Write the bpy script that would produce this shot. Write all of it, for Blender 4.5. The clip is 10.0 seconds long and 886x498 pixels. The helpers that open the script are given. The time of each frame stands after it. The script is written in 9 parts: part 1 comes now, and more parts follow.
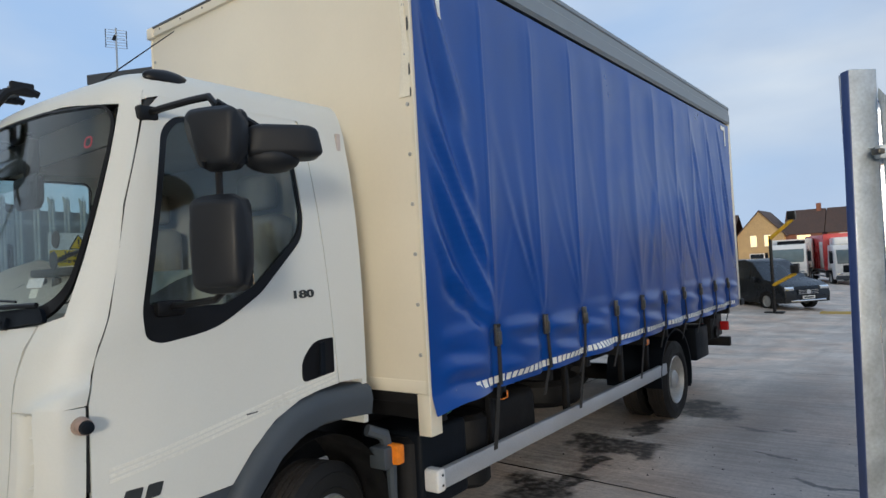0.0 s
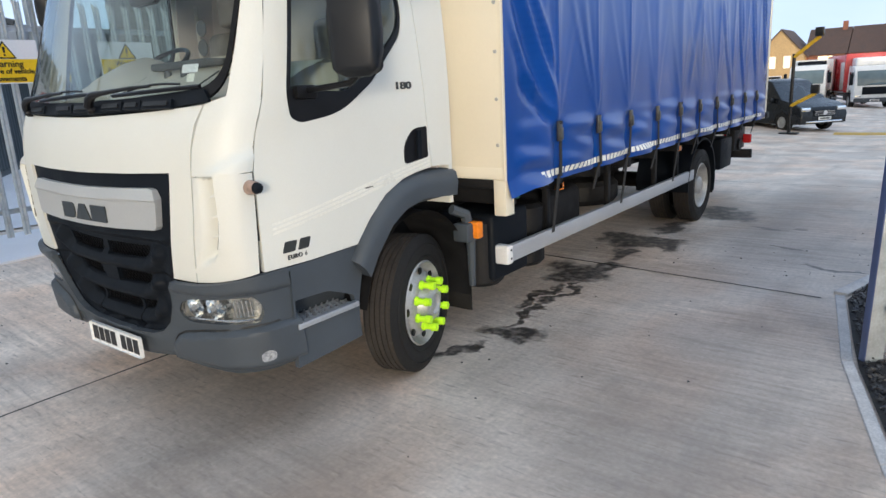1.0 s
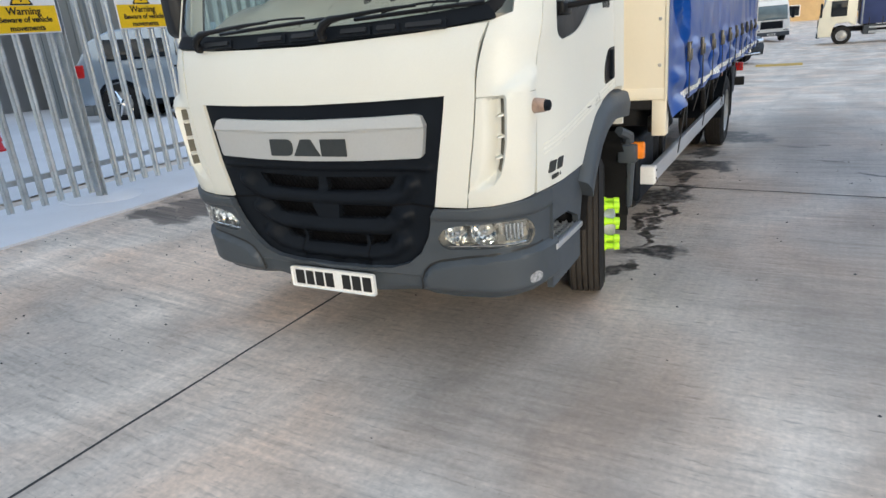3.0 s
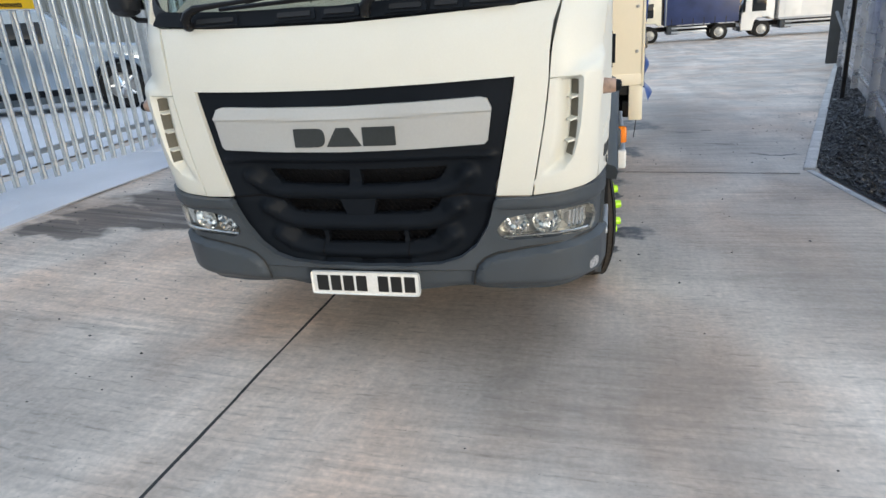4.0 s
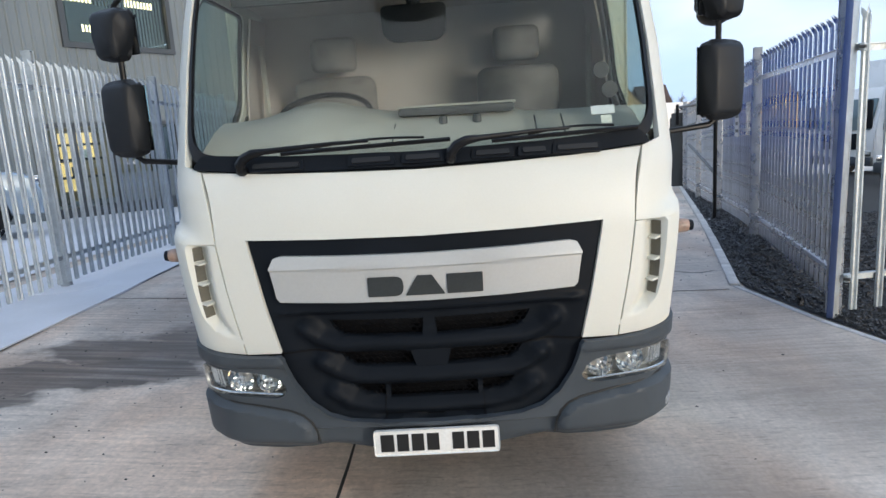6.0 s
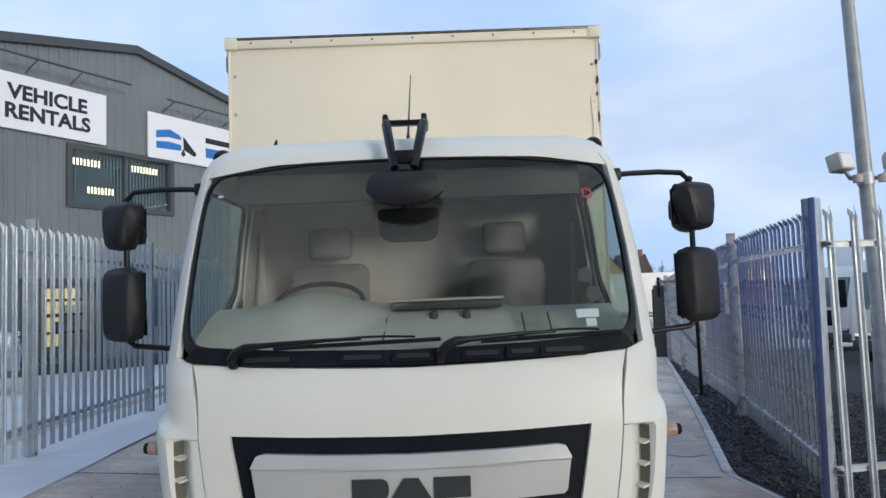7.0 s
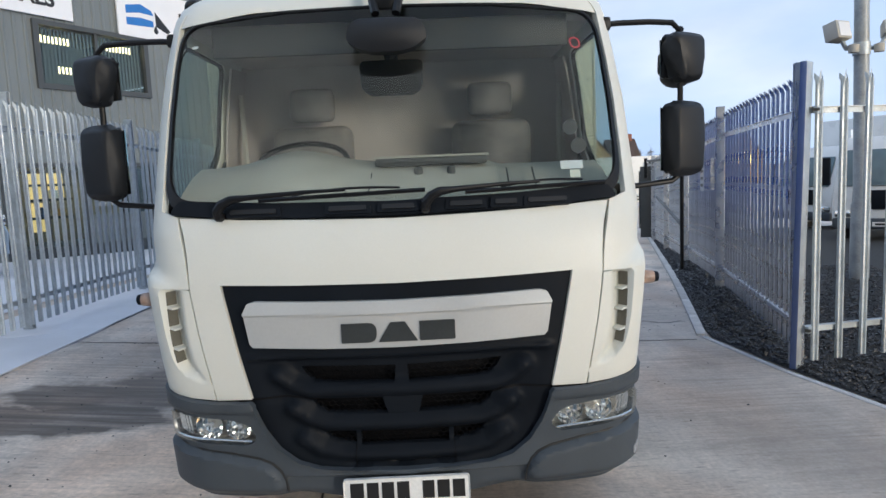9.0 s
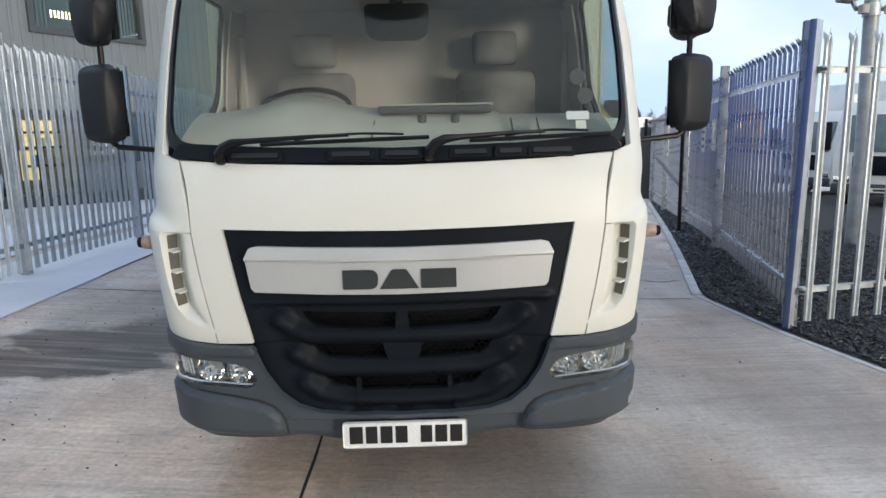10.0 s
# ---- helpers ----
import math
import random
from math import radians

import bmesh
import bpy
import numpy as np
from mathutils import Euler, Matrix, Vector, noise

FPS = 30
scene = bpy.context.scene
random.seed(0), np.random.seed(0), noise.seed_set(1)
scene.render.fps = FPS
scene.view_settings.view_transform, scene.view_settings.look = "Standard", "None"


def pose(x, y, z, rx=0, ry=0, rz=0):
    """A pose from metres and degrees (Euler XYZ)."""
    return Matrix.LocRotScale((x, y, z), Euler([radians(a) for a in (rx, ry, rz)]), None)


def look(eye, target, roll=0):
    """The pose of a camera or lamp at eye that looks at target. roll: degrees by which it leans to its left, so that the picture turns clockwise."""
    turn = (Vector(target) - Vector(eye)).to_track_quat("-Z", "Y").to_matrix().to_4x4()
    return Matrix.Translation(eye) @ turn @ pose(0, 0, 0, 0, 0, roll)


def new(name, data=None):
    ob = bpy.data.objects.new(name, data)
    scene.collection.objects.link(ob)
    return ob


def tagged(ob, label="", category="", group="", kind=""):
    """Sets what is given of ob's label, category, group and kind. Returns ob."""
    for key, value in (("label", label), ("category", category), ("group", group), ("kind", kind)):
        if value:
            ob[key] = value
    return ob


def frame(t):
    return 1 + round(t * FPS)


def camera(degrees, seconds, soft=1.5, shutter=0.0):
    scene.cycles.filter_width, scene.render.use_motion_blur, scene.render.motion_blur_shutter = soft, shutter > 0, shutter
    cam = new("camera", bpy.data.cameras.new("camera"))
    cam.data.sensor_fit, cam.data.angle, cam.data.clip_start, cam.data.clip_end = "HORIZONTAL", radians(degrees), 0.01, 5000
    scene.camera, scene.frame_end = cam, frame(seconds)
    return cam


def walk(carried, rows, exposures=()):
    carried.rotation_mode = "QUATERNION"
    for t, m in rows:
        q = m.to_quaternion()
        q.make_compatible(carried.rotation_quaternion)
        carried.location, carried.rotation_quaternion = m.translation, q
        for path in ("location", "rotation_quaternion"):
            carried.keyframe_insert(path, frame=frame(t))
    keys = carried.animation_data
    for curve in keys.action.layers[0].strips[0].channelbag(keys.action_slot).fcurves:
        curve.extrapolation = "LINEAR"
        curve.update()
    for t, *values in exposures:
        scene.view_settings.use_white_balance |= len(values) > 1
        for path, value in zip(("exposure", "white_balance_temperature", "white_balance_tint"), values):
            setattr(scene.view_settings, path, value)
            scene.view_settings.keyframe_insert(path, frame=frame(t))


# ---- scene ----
cam = camera(68.9, 10.0)
PATH = [
    (0, (3.357, -0.854, 1.716), (2.152, 0.741, 1.762), -3.1),
    (0.3, (3.421, -1.105, 1.7), (2.251, 0.504, 1.5), -4.2),
    (0.5, (3.291, -1.121, 1.658), (2.169, 0.511, 1.383), -3.0),
    (0.6, (3.387, -1.244, 1.629), (2.229, 0.362, 1.347), -2.9),
    (1, (3.286, -1.46, 1.592), (2.086, 0.065, 1.108), -3.1),
    (1.5, (3.115, -1.848, 1.578), (1.856, -0.379, 1.074), -3.7),
    (2, (2.83, -2.123, 1.572), (1.563, -0.68, 1.014), -2.9),
    (2.5, (2.458, -2.232, 1.566), (1.197, -0.775, 1.031), -2.8),
    (3, (2.016, -2.381, 1.555), (1.06, -0.744, 0.918), -5.3),
    (3.2, (1.835, -2.418, 1.564), (1.009, -0.711, 0.929), -3.2),
    (4.3, (0.858, -2.592, 1.544), (0.434, -0.766, 0.848), -5.4),
    (4.5, (0.753, -2.562, 1.558), (0.370, -0.730, 0.855), -5.1),
    (5, (0.433, -2.471, 1.536), (0.161, -0.577, 0.952), -4.0),
    (5.2, (0.342, -2.460, 1.522), (0.126, -0.575, 0.891), -5.3),
    (6.3, (0.139, -2.555, 1.741), (0.132, -0.563, 1.559), -2.2),
    (6.5, (0.137, -2.563, 1.759), (0.147, -0.564, 1.688), -1.3),
    (7, (0.147, -2.576, 1.84), (0.151, -0.58, 1.969), -2.1),
    (7.5, (0.157, -2.615, 1.864), (0.173, -0.644, 2.2), -2.8),
    (8, (0.151, -2.627, 1.842), (0.214, -0.646, 2.107), -2.0),
    (8.5, (0.157, -2.599, 1.755), (0.162, -0.6, 1.694), -1.9),
    (9, (0.156, -2.582, 1.695), (0.183, -0.595, 1.475), -2.5),
    (9.5, (0.141, -2.581, 1.654), (0.224, -0.614, 1.301), -1.5),
    (10, (0.128, -2.583, 1.657), (0.164, -0.613, 1.309), -1.2),
]
walk(cam, [(t, look(eye, target, roll)) for t, eye, target, roll in PATH],
     exposures=[(0, 0.82, 6100, 5), (0.3, 0.94, 6100, 5), (0.5, 1.12, 6150, 5), (1.0, 1.51, 6250, 6), (1.5, 1.54, 6300, 6), (2.0, 1.55, 6300, 5), (2.5, 1.53, 6300, 5), (3.2, 1.53, 6250, 4), (5.0, 1.53, 6150, 5), (6.5, 1.42, 5950, 6), (7.0, 1.10, 5850, 6), (7.5, 0.82, 5750, 5), (8.0, 0.75, 5750, 5), (8.5, 0.97, 5900, 6), (9.0, 1.25, 6050, 6), (10.0, 1.46, 6200, 6)])

# ---- light ----
SUN_AZ, SUN_EL = radians(142), radians(7)         # low sun behind thin cloud, beside the unit across the road
sun_data = bpy.data.lights.new("sun", "SUN")
sun_data.energy, sun_data.angle, sun_data.color = 0.62, radians(10), (1.0, 0.91, 0.80)
sun_lamp = new("sun", sun_data)
sun_lamp.matrix_world = look((0, 0, 0), (-math.sin(SUN_AZ) * math.cos(SUN_EL), -math.cos(SUN_AZ) * math.cos(SUN_EL), -math.sin(SUN_EL)))


def build_world():
    world = bpy.data.worlds.new("world")
    scene.world = world
    world.use_nodes = True
    nt = world.node_tree
    nt.nodes.clear()
    out = nt.nodes.new("ShaderNodeOutputWorld")
    bg = nt.nodes.new("ShaderNodeBackground")
    sky = nt.nodes.new("ShaderNodeTexSky")
    sky.sky_type, sky.sun_disc = "NISHITA", False
    sky.sun_elevation, sky.sun_rotation = SUN_EL, SUN_AZ
    sky.air_density, sky.dust_density = 1.2, 2.0
    co = nt.nodes.new("ShaderNodeTexCoord")
    mp = nt.nodes.new("ShaderNodeMapping")
    mp.inputs["Scale"].default_value = (1.0, 1.1, 2.6)
    n1 = nt.nodes.new("ShaderNodeTexNoise")
    n1.inputs["Scale"].default_value, n1.inputs["Detail"].default_value, n1.inputs["Roughness"].default_value = 1.25, 5, 0.5
    n1.inputs["Distortion"].default_value = 0.25
    ramp = nt.nodes.new("ShaderNodeValToRGB")
    ramp.color_ramp.elements[0].position, ramp.color_ramp.elements[1].position = 0.38, 0.74
    ramp.color_ramp.elements[0].color, ramp.color_ramp.elements[1].color = (0, 0, 0, 1), (1, 1, 1, 1)
    n2 = nt.nodes.new("ShaderNodeTexNoise")
    n2.inputs["Scale"].default_value, n2.inputs["Detail"].default_value = 2.6, 6
    cr = nt.nodes.new("ShaderNodeValToRGB")
    cr.color_ramp.elements[0].position, cr.color_ramp.elements[1].position = 0.36, 0.70
    cr.color_ramp.elements[0].color, cr.color_ramp.elements[1].color = (3.3, 3.75, 4.65, 1), (5.5, 5.7, 6.0, 1)
    blue = nt.nodes.new("ShaderNodeMix")
    blue.data_type, blue.blend_type = "RGBA", "MIX"
    blue.inputs["Factor"].default_value = 0.72
    blue.inputs["B"].default_value = (3.1, 4.3, 6.5, 1)
    mix = nt.nodes.new("ShaderNodeMix")
    mix.data_type = "RGBA"
    bg.inputs["Strength"].default_value = 0.075
    # towards the low sun the sky turns from blue to warm grey
    axes = nt.nodes.new("ShaderNodeSeparateXYZ")
    nt.links.new(co.outputs["Generated"], axes.inputs[0])
    side = nt.nodes.new("ShaderNodeMapRange")
    for k, v in (("From Min", -0.75), ("From Max", -0.05), ("To Min", 0.15), ("To Max", 0.90)):
        side.inputs[k].default_value = v
    nt.links.new(axes.outputs["Y"], side.inputs["Value"])
    nt.links.new(side.outputs[0], blue.inputs["Factor"])
    warm = nt.nodes.new("ShaderNodeMix")
    warm.data_type = "RGBA"
    warm.inputs["A"].default_value = (10.8, 9.7, 8.7, 1)
    nt.links.new(side.outputs[0], warm.inputs["Factor"])
    nt.links.new(cr.outputs[0], warm.inputs["B"])
    for a, b in ((co.outputs["Generated"], mp.inputs["Vector"]), (mp.outputs[0], n1.inputs["Vector"]), (mp.outputs[0], n2.inputs["Vector"]),
                 (n1.outputs["Fac"], ramp.inputs["Fac"]), (n2.outputs["Fac"], cr.inputs["Fac"]),
                 (sky.outputs[0], blue.inputs["A"]), (blue.outputs["Result"], mix.inputs["A"]), (warm.outputs["Result"], mix.inputs["B"]),
                 (ramp.outputs[0], mix.inputs["Factor"]), (mix.outputs["Result"], bg.inputs["Color"]), (bg.outputs[0], out.inputs[0])):
        nt.links.new(a, b)


build_world()


# ---- materials ----
def material(name, color, rough=0.5, metal=0.0, var=0.15, scale=8.0, grain=0.06, grain_scale=90.0, bump=0.05, bump_scale=60.0,
             stretch=(1, 1, 1), coat=0.0, rvar=0.1, random_by=0.0, spec=0.5):
    """A surface with a broad and a fine variation of colour, varied gloss and a fine relief."""
    m = bpy.data.materials.new(name)
    m.use_nodes = True
    nt = m.node_tree
    p = nt.nodes["Principled BSDF"]
    p.inputs["Roughness"].default_value, p.inputs["Metallic"].default_value = rough, metal
    p.inputs["Coat Weight"].default_value, p.inputs["Coat Roughness"].default_value = coat, 0.06
    p.inputs["Specular IOR Level"].default_value = spec
    co = nt.nodes.new("ShaderNodeTexCoord")
    mp = nt.nodes.new("ShaderNodeMapping")
    mp.inputs["Scale"].default_value = stretch
    nt.links.new(co.outputs["Object"], mp.inputs["Vector"])
    broad, fine, relief = [nt.nodes.new("ShaderNodeTexNoise") for _ in range(3)]
    for n, s, d in ((broad, scale, 5), (fine, grain_scale, 3), (relief, bump_scale, 4)):
        n.inputs["Scale"].default_value, n.inputs["Detail"].default_value = s, d
        nt.links.new(mp.outputs[0], n.inputs["Vector"])
    mr = nt.nodes.new("ShaderNodeMapRange")
    mr.inputs["From Min"].default_value, mr.inputs["From Max"].default_value = 0.3, 0.7
    mr.inputs["To Min"].default_value, mr.inputs["To Max"].default_value = 1 - var, 1 + var
    nt.links.new(broad.outputs["Fac"], mr.inputs["Value"])
    mf = nt.nodes.new("ShaderNodeMapRange")
    mf.inputs["From Min"].default_value, mf.inputs["From Max"].default_value = 0.3, 0.7
    mf.inputs["To Min"].default_value, mf.inputs["To Max"].default_value = 1 - grain, 1 + grain
    nt.links.new(fine.outputs["Fac"], mf.inputs["Value"])
    mul = nt.nodes.new("ShaderNodeMath")
    mul.operation = "MULTIPLY"
    nt.links.new(mr.outputs[0], mul.inputs[0])
    nt.links.new(mf.outputs[0], mul.inputs[1])
    last = mul.outputs[0]
    if random_by:
        oi = nt.nodes.new("ShaderNodeObjectInfo")
        ro = nt.nodes.new("ShaderNodeMapRange")
        ro.inputs["To Min"].default_value, ro.inputs["To Max"].default_value = 1 - random_by, 1 + random_by
        nt.links.new(oi.outputs["Random"], ro.inputs["Value"])
        m2 = nt.nodes.new("ShaderNodeMath")
        m2.operation = "MULTIPLY"
        nt.links.new(last, m2.inputs[0])
        nt.links.new(ro.outputs[0], m2.inputs[1])
        last = m2.outputs[0]
    vm = nt.nodes.new("ShaderNodeVectorMath")
    vm.operation = "SCALE"
    vm.inputs[0].default_value = color[:3]
    nt.links.new(last, vm.inputs["Scale"])
    nt.links.new(vm.outputs[0], p.inputs["Base Color"])
    if rvar:
        rr = nt.nodes.new("ShaderNodeMapRange")
        rr.inputs["From Min"].default_value, rr.inputs["From Max"].default_value = 0.3, 0.7
        rr.inputs["To Min"].default_value, rr.inputs["To Max"].default_value = max(0.02, rough - rvar), min(1, rough + rvar)
        nt.links.new(broad.outputs["Fac"], rr.inputs["Value"])
        nt.links.new(rr.outputs[0], p.inputs["Roughness"])
    if bump:
        bp = nt.nodes.new("ShaderNodeBump")
        bp.inputs["Strength"].default_value, bp.inputs["Distance"].default_value = bump, 0.01
        nt.links.new(relief.outputs["Fac"], bp.inputs["Height"])
        nt.links.new(bp.outputs[0], p.inputs["Normal"])
    return m


def glass_material(name, tint=(0.9, 0.95, 0.92), gloss_min=0.05, rough=0.0):
    """Thin glass: what is behind shows through, with a mirror image that grows towards grazing."""
    m = bpy.data.materials.new(name)
    m.use_nodes = True
    nt = m.node_tree
    nt.nodes.clear()
    out = nt.nodes.new("ShaderNodeOutputMaterial")
    tr = nt.nodes.new("ShaderNodeBsdfTransparent")
    tr.inputs["Color"].default_value = (*tint, 1)
    gl = nt.nodes.new("ShaderNodeBsdfGlossy")
    gl.inputs["Roughness"].default_value = rough
    lw = nt.nodes.new("ShaderNodeLayerWeight")
    lw.inputs["Blend"].default_value = 0.5
    fr = nt.nodes.new("ShaderNodeMath")
    fr.operation = "POWER"
    fr.inputs[1].default_value = 5.0
    nt.links.new(lw.outputs["Facing"], fr.inputs[0])
    mr = nt.nodes.new("ShaderNodeMapRange")
    mr.inputs["To Min"].default_value, mr.inputs["To Max"].default_value = gloss_min, 1.0
    mx = nt.nodes.new("ShaderNodeMixShader")
    nt.links.new(fr.outputs[0], mr.inputs["Value"])
    nt.links.new(mr.outputs[0], mx.inputs[0])
    nt.links.new(tr.outputs[0], mx.inputs[1])
    nt.links.new(gl.outputs[0], mx.inputs[2])
    nt.links.new(mx.outputs[0], out.inputs[0])
    return m


def glow_material(name, color, strength):
    m = bpy.data.materials.new(name)
    m.use_nodes = True
    p = m.node_tree.nodes["Principled BSDF"]
    p.inputs["Base Color"].default_value = (*color, 1)
    p.inputs["Emission Color"].default_value = (*color, 1)
    p.inputs["Emission Strength"].default_value = strength
    return m


def concrete_material(name, color, stains=()):
    """Power-floated and brushed concrete with worn bands, dirt and the oil that dripped on it."""
    m = material(name, color, rough=0.62, var=0.16, scale=0.9, grain=0.10, grain_scale=45, bump=0.18, bump_scale=35, rvar=0.14)
    nt = m.node_tree
    p = nt.nodes["Principled BSDF"]
    base = p.inputs["Base Color"].links[0].from_socket
    co = nt.nodes.new("ShaderNodeTexCoord")

    def math_node(op, a, b=None, clamp=False):
        n = nt.nodes.new("ShaderNodeMath")
        n.operation, n.use_clamp = op, clamp
        for i, v in enumerate((a, b)):
            if v is None:
                continue
            if isinstance(v, (int, float)):
                n.inputs[i].default_value = v
            else:
                nt.links.new(v, n.inputs[i])
        return n.outputs[0]

    def noise_at(scale, stretch, detail=4, dist=0.0):
        mp = nt.nodes.new("ShaderNodeMapping")
        mp.inputs["Scale"].default_value = stretch
        nt.links.new(co.outputs["Object"], mp.inputs["Vector"])
        n = nt.nodes.new("ShaderNodeTexNoise")
        n.inputs["Scale"].default_value, n.inputs["Detail"].default_value, n.inputs["Distortion"].default_value = scale, detail, dist
        nt.links.new(mp.outputs[0], n.inputs["Vector"])
        return n

    def ranged(v, a, b, lo, hi):
        n = nt.nodes.new("ShaderNodeMapRange")
        for k, x in (("From Min", a), ("From Max", b), ("To Min", lo), ("To Max", hi)):
            n.inputs[k].default_value = x
        nt.links.new(v, n.inputs["Value"])
        return n.outputs[0]

    # brush marks across the bay, tyre-polished bands along it, and blotches of dirt
    brush = ranged(noise_at(1.0, (0.7, 26, 1), 8).outputs["Fac"], 0.34, 0.66, 0.84, 1.12)
    broad = ranged(noise_at(0.75, (1, 1, 1), 6, 0.8).outputs["Fac"], 0.34, 0.66, 0.80, 1.12)
    bands = ranged(noise_at(1.0, (1.5, 0.22, 1), 3, 0.6).outputs["Fac"], 0.35, 0.65, 0.84, 1.08)
    grime = ranged(noise_at(2.3, (1, 0.8, 1), 6, 0.4).outputs["Fac"], 0.56, 0.76, 1.0, 0.72)
    specks = ranged(noise_at(55, (1, 1, 1), 2).outputs["Fac"], 0.71, 0.76, 1.0, 0.62)
    worn = ranged(noise_at(0.9, (0.6, 1.3, 1), 4, 1.2).outputs["Fac"], 0.40, 0.62, 0.15, 1.0)
    brush = math_node("ADD", 1.0, math_node("MULTIPLY", math_node("SUBTRACT", brush, 1.0), worn))
    smear = ranged(noise_at(1.3, (0.45, 2.2, 1), 6, 1.6).outputs["Fac"], 0.54, 0.74, 1.0, 0.78)
    dashes = ranged(noise_at(1.0, (7, 42, 1), 5, 0.3).outputs["Fac"], 0.57, 0.74, 1.0, 0.66)
    mottle = ranged(noise_at(19, (1, 1.6, 1), 6).outputs["Fac"], 0.32, 0.68, 0.91, 1.08)
    trowel = ranged(noise_at(1.0, (34, 2.2, 1), 5, 0.2).outputs["Fac"], 0.34, 0.66, 0.96, 1.035)
    brush = math_node("MULTIPLY", math_node("MULTIPLY", brush, dashes), math_node("MULTIPLY", mottle, trowel))
    total = math_node("MULTIPLY", math_node("MULTIPLY", math_node("MULTIPLY", brush, broad), math_node("MULTIPLY", bands, smear)), math_node("MULTIPLY", grime, specks))
    sc = nt.nodes.new("ShaderNodeVectorMath")
    sc.operation = "SCALE"
    nt.links.new(base, sc.inputs[0])
    nt.links.new(total, sc.inputs["Scale"])
    # rusty brown silt in places
    silt = ranged(noise_at(1.1, (1, 0.7, 1), 7, 0.6).outputs["Fac"], 0.42, 0.66, 0.0, 0.75)
    tint = nt.nodes.new("ShaderNodeMix")
    tint.data_type, tint.blend_type = "RGBA", "MULTIPLY"
    tint.inputs["B"].default_value = (0.90, 0.76, 0.66, 1)
    nt.links.new(silt, tint.inputs["Factor"])
    nt.links.new(sc.outputs[0], tint.inputs["A"])
    colour = tint.outputs["Result"]
    if stains:
        warp = noise_at(4.0, (1, 1, 1), 8).outputs["Color"]
        wv = nt.nodes.new("ShaderNodeVectorMath")
        wv.operation = "MULTIPLY_ADD"
        wv.inputs[1].default_value, wv.inputs[2].default_value = (0.56, 0.56, 0), (-0.28, -0.28, 0)
        nt.links.new(warp, wv.inputs[0])
        pos = nt.nodes.new("ShaderNodeVectorMath")
        pos.operation = "ADD"
        nt.links.new(co.outputs["Object"], pos.inputs[0])
        nt.links.new(wv.outputs[0], pos.inputs[1])
        groups = {}
        for kind, cx, cy, rx, ry in stains:
            mp = nt.nodes.new("ShaderNodeVectorMath")
            mp.operation = "MULTIPLY_ADD"
            mp.inputs[1].default_value = (1 / rx, 1 / ry, 0)
            mp.inputs[2].default_value = (-cx / rx, -cy / ry, 0)
            nt.links.new(pos.outputs[0], mp.inputs[0])
            ln = nt.nodes.new("ShaderNodeVectorMath")
            ln.operation = "LENGTH"
            nt.links.new(mp.outputs[0], ln.inputs[0])
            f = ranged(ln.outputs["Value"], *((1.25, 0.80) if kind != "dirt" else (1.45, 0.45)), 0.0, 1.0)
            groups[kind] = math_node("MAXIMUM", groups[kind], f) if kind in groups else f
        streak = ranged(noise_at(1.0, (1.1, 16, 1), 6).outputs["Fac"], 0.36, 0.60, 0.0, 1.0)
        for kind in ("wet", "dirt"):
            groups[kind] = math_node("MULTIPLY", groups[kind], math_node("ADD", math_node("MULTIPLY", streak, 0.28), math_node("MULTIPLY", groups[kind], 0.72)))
        rough = p.inputs["Roughness"].links[0].from_socket
        fine = ranged(noise_at(14, (1, 1, 1), 4).outputs["Fac"], 0.28, 0.55, 0.45, 1.0)
        for kind, f in groups.items():
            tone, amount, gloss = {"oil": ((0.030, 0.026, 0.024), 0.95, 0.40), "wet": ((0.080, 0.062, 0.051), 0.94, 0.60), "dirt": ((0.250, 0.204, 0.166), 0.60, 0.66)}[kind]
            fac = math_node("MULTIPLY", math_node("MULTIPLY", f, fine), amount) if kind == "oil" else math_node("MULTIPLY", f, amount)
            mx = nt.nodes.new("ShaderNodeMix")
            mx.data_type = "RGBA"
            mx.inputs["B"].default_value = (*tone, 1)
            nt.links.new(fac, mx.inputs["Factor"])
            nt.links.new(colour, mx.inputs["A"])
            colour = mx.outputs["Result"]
            mr = nt.nodes.new("ShaderNodeMix")
            mr.data_type = "FLOAT"
            mr.inputs["B"].default_value = gloss
            nt.links.new(fac, mr.inputs["Factor"])
            nt.links.new(rough, mr.inputs["A"])
            rough = mr.outputs["Result"]
        nt.links.new(rough, p.inputs["Roughness"])
    nt.links.new(colour, p.inputs["Base Color"])
    return m


